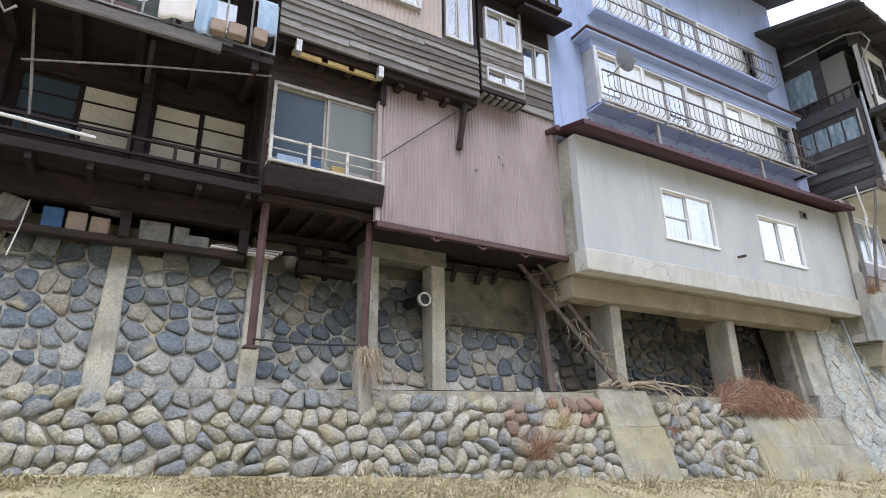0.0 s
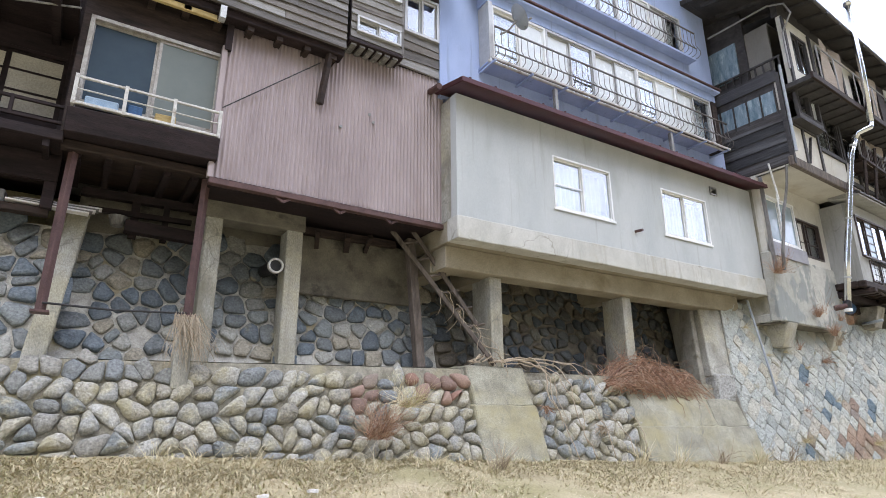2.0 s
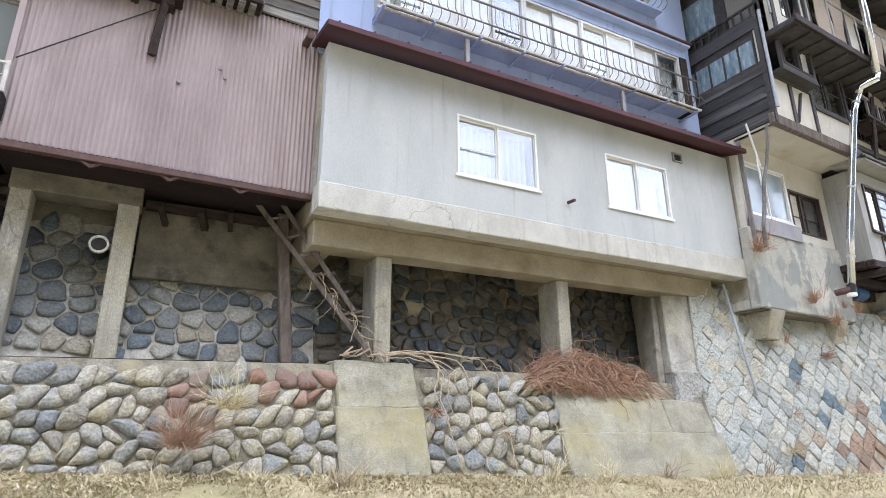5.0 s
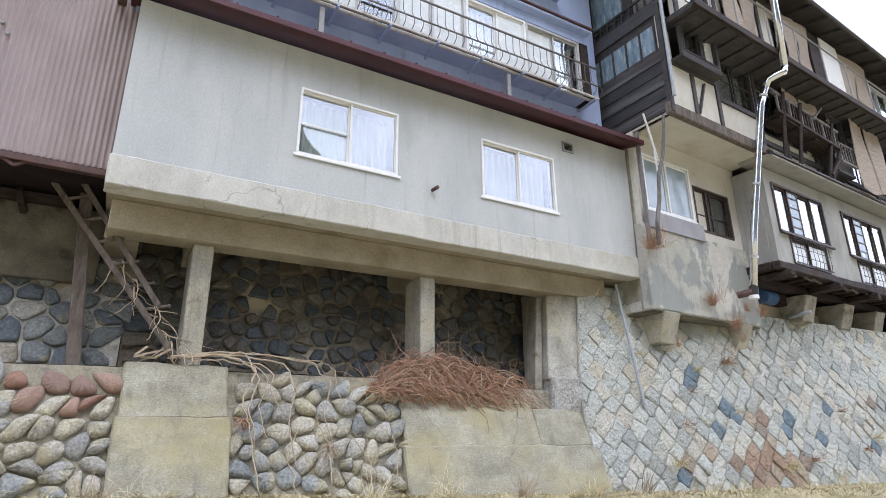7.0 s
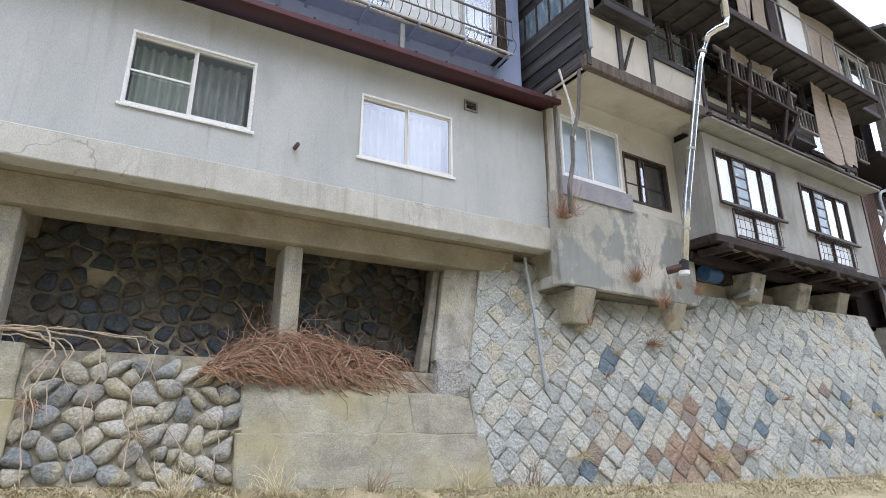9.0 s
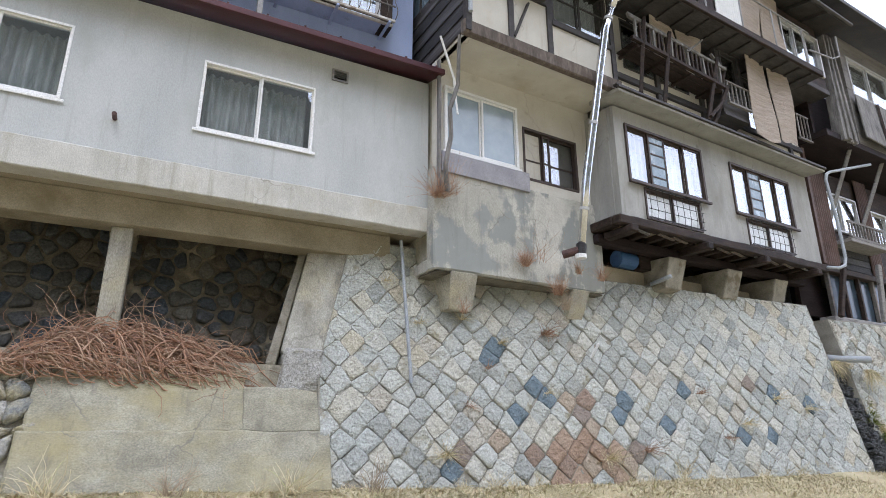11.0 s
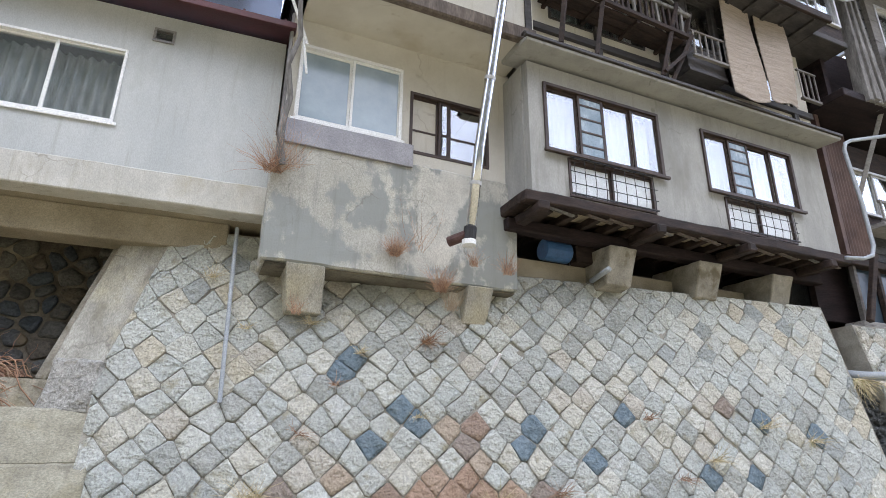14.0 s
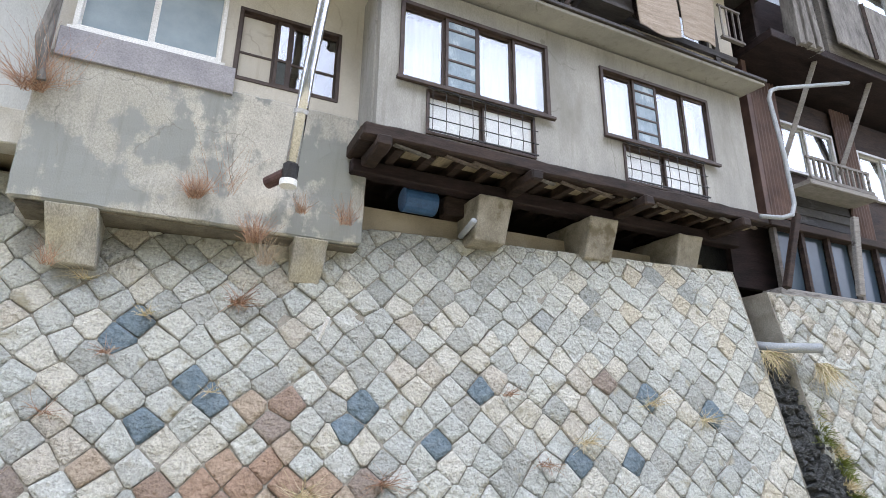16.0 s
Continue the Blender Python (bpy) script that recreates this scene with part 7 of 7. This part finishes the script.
# ---- wet gully between the walls ----
gully = root("gully", "wet dark stone gully with moss between the walls", "gully", kind="structure")
g = Geo()
for j in range(26):
    for i in range(9):
        u, v = i / 8, j / 25
        x = 21.45 + 0.75 * u
        z = 2.7 - 2.1 * v
        y = 5.75 - 0.75 * v + 0.08 * noise.noise((x * 6, z * 6, 0)) - 0.10 * math.sin(math.pi * u)
        g.v.append((x, y, z))
g.f += [(j * 9 + i, j * 9 + i + 1, (j + 1) * 9 + i + 1, (j + 1) * 9 + i) for j in range(25) for i in range(8)]
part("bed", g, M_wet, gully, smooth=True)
for k in range(150):
    v, u = rt.random(), rt.uniform(0.02, 0.95)
    size = rt.uniform(0.5, 1.2)
    ring = [(0.055 * size * math.cos(a) * rt.uniform(0.5, 1.5), 0.05 * size * math.sin(a) * rt.uniform(0.5, 1.5)) for a in [q * 0.785 for q in range(8)]]
    o = new("wet_stone", mesh_of("wet_stone", stone_geo(ring, 0.045, 0.05, 0.9, rt), M_wet, False, weld=False))
    o.matrix_basis = plane_frame(5.75 - 0.357 * 2.7 - 0.10, 0, 0.357)(21.5 + 0.7 * u, 2.65 - 2.0 * v)
    o.parent = gully
for k in range(16):
    v = k / 16
    tuft("moss", (22.1 + rt.uniform(-0.05, 0.1), 5.62 - 0.75 * v, 2.5 - 2.0 * v), 120, 0.9, 0.19, M_moss if k % 3 else M_straw, "green moss along the wet gully", "moss", seed=100 + k, r=0.006, up=(0, -0.5, 0.3), group="moss in the gully")
tuft("dry_grass", (21.65, 5.45, 2.6), 130, 0.8, 0.4, M_straw, "dry grass hanging at the outlet pipe", "grass", up=(-0.1, -0.4, -0.5), seed=130, r=0.004)
tuft("dry_grass", (22.25, 5.2, 2.45), 110, 0.6, 0.4, M_straw, "orange dry grass beside the outlet pipe", "grass", up=(0.2, -0.3, -0.6), seed=131, r=0.004)

# ---- stores on the wall top under the dark house ----
def block(name, x0, x1, y0, y1, z0, z1, mat, label, tilt=0.0, cat="block"):
    o = thing(name, Geo().box(x0 - (x0 + x1) / 2, x1 - (x0 + x1) / 2, -(y1 - y0) / 2, (y1 - y0) / 2, 0, z1 - z0), mat, label, cat, bevel=0.012)
    o.matrix_basis = pose((x0 + x1) / 2, (y0 + y1) / 2, z0, 0, tilt, rt.uniform(-6, 6))
    return o


block("concrete_block", 0.10, 0.42, 7.0, 7.25, 3.74, 4.0, M_block, "grey concrete block stored under the gallery")
block("concrete_block", 0.45, 0.62, 7.0, 7.25, 3.74, 3.98, M_block, "grey concrete block stored on the wall top")
block("concrete_block", 0.58, 0.85, 6.98, 7.2, 3.74, 3.89, M_block, "low concrete block stored on the wall top")
for i in range(3):
    block("flower_box", -0.82 + i * 0.22, -0.63 + i * 0.22, 6.98, 7.2, 3.74, 3.98 - 0.02 * i, M_card if i else M_tarp, "faded brown box stored on the wall top" if i else "dark blue box stored on the wall top", cat="box")
block("sack", -1.3, -1.05, 6.98, 7.25, 3.72, 4.05, M_grey_wood, "roped grey sack on the wall top", 20, "sack")
block("sack", -1.6, -1.32, 6.98, 7.25, 3.72, 3.95, M_card, "worn brown sack on the wall top", -6, "sack")
thing("plank", Geo().bar((-1.0, 7.0, 4.12), (0.0, 7.05, 4.02), 0.22, 0.02), M_grey_wood, "grey board leaning over the stored boxes", "plank")
for i in range(5):
    thing("plank", Geo().bar((0.86 + 0.03 * i, 6.95 + 0.04 * i, 3.77 + 0.02 * i), (1.62 + 0.03 * i, 7.0 + 0.03 * i, 3.76 + 0.028 * i), 0.12, 0.016), M_lap if i % 2 else M_cloth_white, "pale bent sheet stacked on the wall top", "plank", group="stacked sheets")
thing("rope", Geo().tube([(-0.95, 6.96, 4.0), (-0.97, 6.9, 3.7), (-1.02, 6.85, 3.35)], 0.008, 6), M_cloth_white, "white rope hanging over the wall", "rope")
# under the window bay
pot = thing("hanging_pot", Geo().tube([(1.92, 7.35, 3.78), (1.92, 7.35, 3.86), (1.92, 7.35, 3.9)], 0.07, 14, 0.11), M_grey_wood, "small brown pot below the bay", "pot")
und = root("bracing", "dark timber bracing below the window bay", "timber frame")
for a, b, w in (((1.5, 7.5, 4.2), (2.8, 7.5, 4.22), 0.1), ((2.1, 7.5, 3.7), (2.1, 7.5, 4.2), 0.09), ((1.6, 7.45, 3.98), (2.75, 7.45, 4.0), 0.06), ((2.45, 7.5, 3.7), (2.45, 7.5, 4.2), 0.07), ((2.0, 7.3, 3.78), (2.8, 7.3, 3.76), 0.14)):
    part("beam", Geo().bar(a, b, w), M_dark, und)
for a, b, w in (((4.15, 7.2, 4.08), (5.6, 7.2, 4.1), 0.1), ((4.3, 7.0, 4.05), (4.4, 7.3, 3.9), 0.06), ((4.75, 7.0, 4.05), (4.85, 7.3, 3.92), 0.08), ((5.1, 7.0, 4.1), (5.15, 7.3, 3.95), 0.06)):
    part("beam", Geo().bar(a, b, w), M_brown, und)

# ---- laundry and clutter on the upper gallery ----
def cloth(x0, x1, z0, z1, y, mat, label, seed):
    gen = random.Random(seed)
    g = Geo()
    n, m_ = 14, 10
    ph = gen.uniform(0, 6)
    for j in range(m_ + 1):
        for i in range(n + 1):
            u, v = i / n, j / m_
            g.v.append((x0 + (x1 - x0) * (u + 0.06 * v * math.sin(ph)), y + 0.035 * math.sin(9 * u + ph) * v, z1 - (z1 - z0) * v * (1 + 0.05 * math.sin(4 * u + ph))))
    g.f += [(j * (n + 1) + i, j * (n + 1) + i + 1, (j + 1) * (n + 1) + i + 1, (j + 1) * (n + 1) + i) for j in range(m_) for i in range(n)]
    o = thing("laundry", g, mat, label, "laundry", group="laundry on the gallery", smooth=True)
    sol = o.modifiers.new("thick", "SOLIDIFY")
    sol.thickness = 0.008
    return o


cloth(-0.10, 0.26, 6.02, 6.75, 5.98, M_cloth_white, "white towel hung over the gallery rail", 1)
cloth(0.29, 0.5, 5.98, 6.6, 6.02, M_cloth_blue, "pale blue cloth hung on the gallery", 2)
cloth(0.95, 1.18, 6.2, 6.7, 6.0, M_cloth_blue, "blue-green cloth hung on the gallery", 4)
for x0, x1, z0 in ((0.45, 0.62, 6.0), (0.64, 0.84, 6.02), (0.92, 1.08, 6.05)):
    block("planter", x0, x1, 5.92, 6.04, z0, z0 + 0.17, M_card, "tan planter box hooked on the gallery rail", cat="planter")
block("basket", -0.62, -0.28, 6.1, 6.3, 5.94, 6.12, M_rustiron, "dark red basket on the gallery floor", cat="basket")
thing("clothes_pole", Geo().tube([(-1.18, 6.2, 5.17), (0.0, 6.2, 5.50), (1.22, 6.2, 5.80)], 0.012, 6), M_grey_wood, "thin bamboo pole under the gallery", "pole")
thing("rope", Geo().tube([(-1.22, 6.3, 6.0), (-1.08, 6.4, 5.0), (-1.05, 6.45, 4.72)], 0.014, 6), M_grey_wood, "old rope hanging from the gallery", "rope")
thing("bright_pipe", Geo().tube([(-2.2, 6.46, 4.72), (-1.28, 6.45, 4.66), (-0.45, 6.46, 4.62)], 0.02, 8), M_white, "white plastic pole lying along the gallery rail", "pole")
thing("hook", Geo().tube([(-1.5, 6.0, 5.75), (-1.42, 5.95, 5.6), (-1.36, 6.0, 5.52), (-1.28, 6.0, 5.62)], 0.015, 6), M_greyiron, "bent iron hook under the gallery", "hook")
# things behind the aluminium balcony rail
block("plastic_tub", 1.40, 1.72, 6.32, 6.42, 4.76, 4.86, M_cloth_blue, "turquoise plastic tub behind the balcony rail", cat="tub")
block("carton", 2.08, 2.3, 6.32, 6.42, 4.76, 4.86, M_yellow, "yellow carton behind the balcony rail", cat="carton")
block("bottle_crate", 1.80, 1.95, 6.32, 6.42, 4.76, 4.88, M_tarp, "blue crate behind the balcony rail", cat="crate")
# stores below the tall house
drum = thing("blue_drum", Geo().tube([(16.85, 5.95, 4.08), (17.25, 5.97, 4.08)], 0.14, 18), M_tarp, "blue plastic drum lying under the bay floor", "drum", bevel=0.01)
thing("timber_baulk", Geo().box(17.35, 17.75, 5.9, 6.1, 3.96, 4.2), M_brown, "dark timber baulk lying under the bay floor", "timber", bevel=0.02)


# ---- true size ----
# Lengths above are in units of 1.3 m round the level of the eye.
SIZE = 1.3
for me in bpy.data.meshes:
    me.transform(Matrix.Scale(SIZE, 4))
for ob in scene.objects:
    if ob.type in ("MESH", "EMPTY"):
        ob.matrix_basis = Matrix.Translation(ob.matrix_basis.translation * (SIZE - 1) + Vector((0, 0, 0 if ob.parent else EYE * (1 - SIZE)))) @ ob.matrix_basis
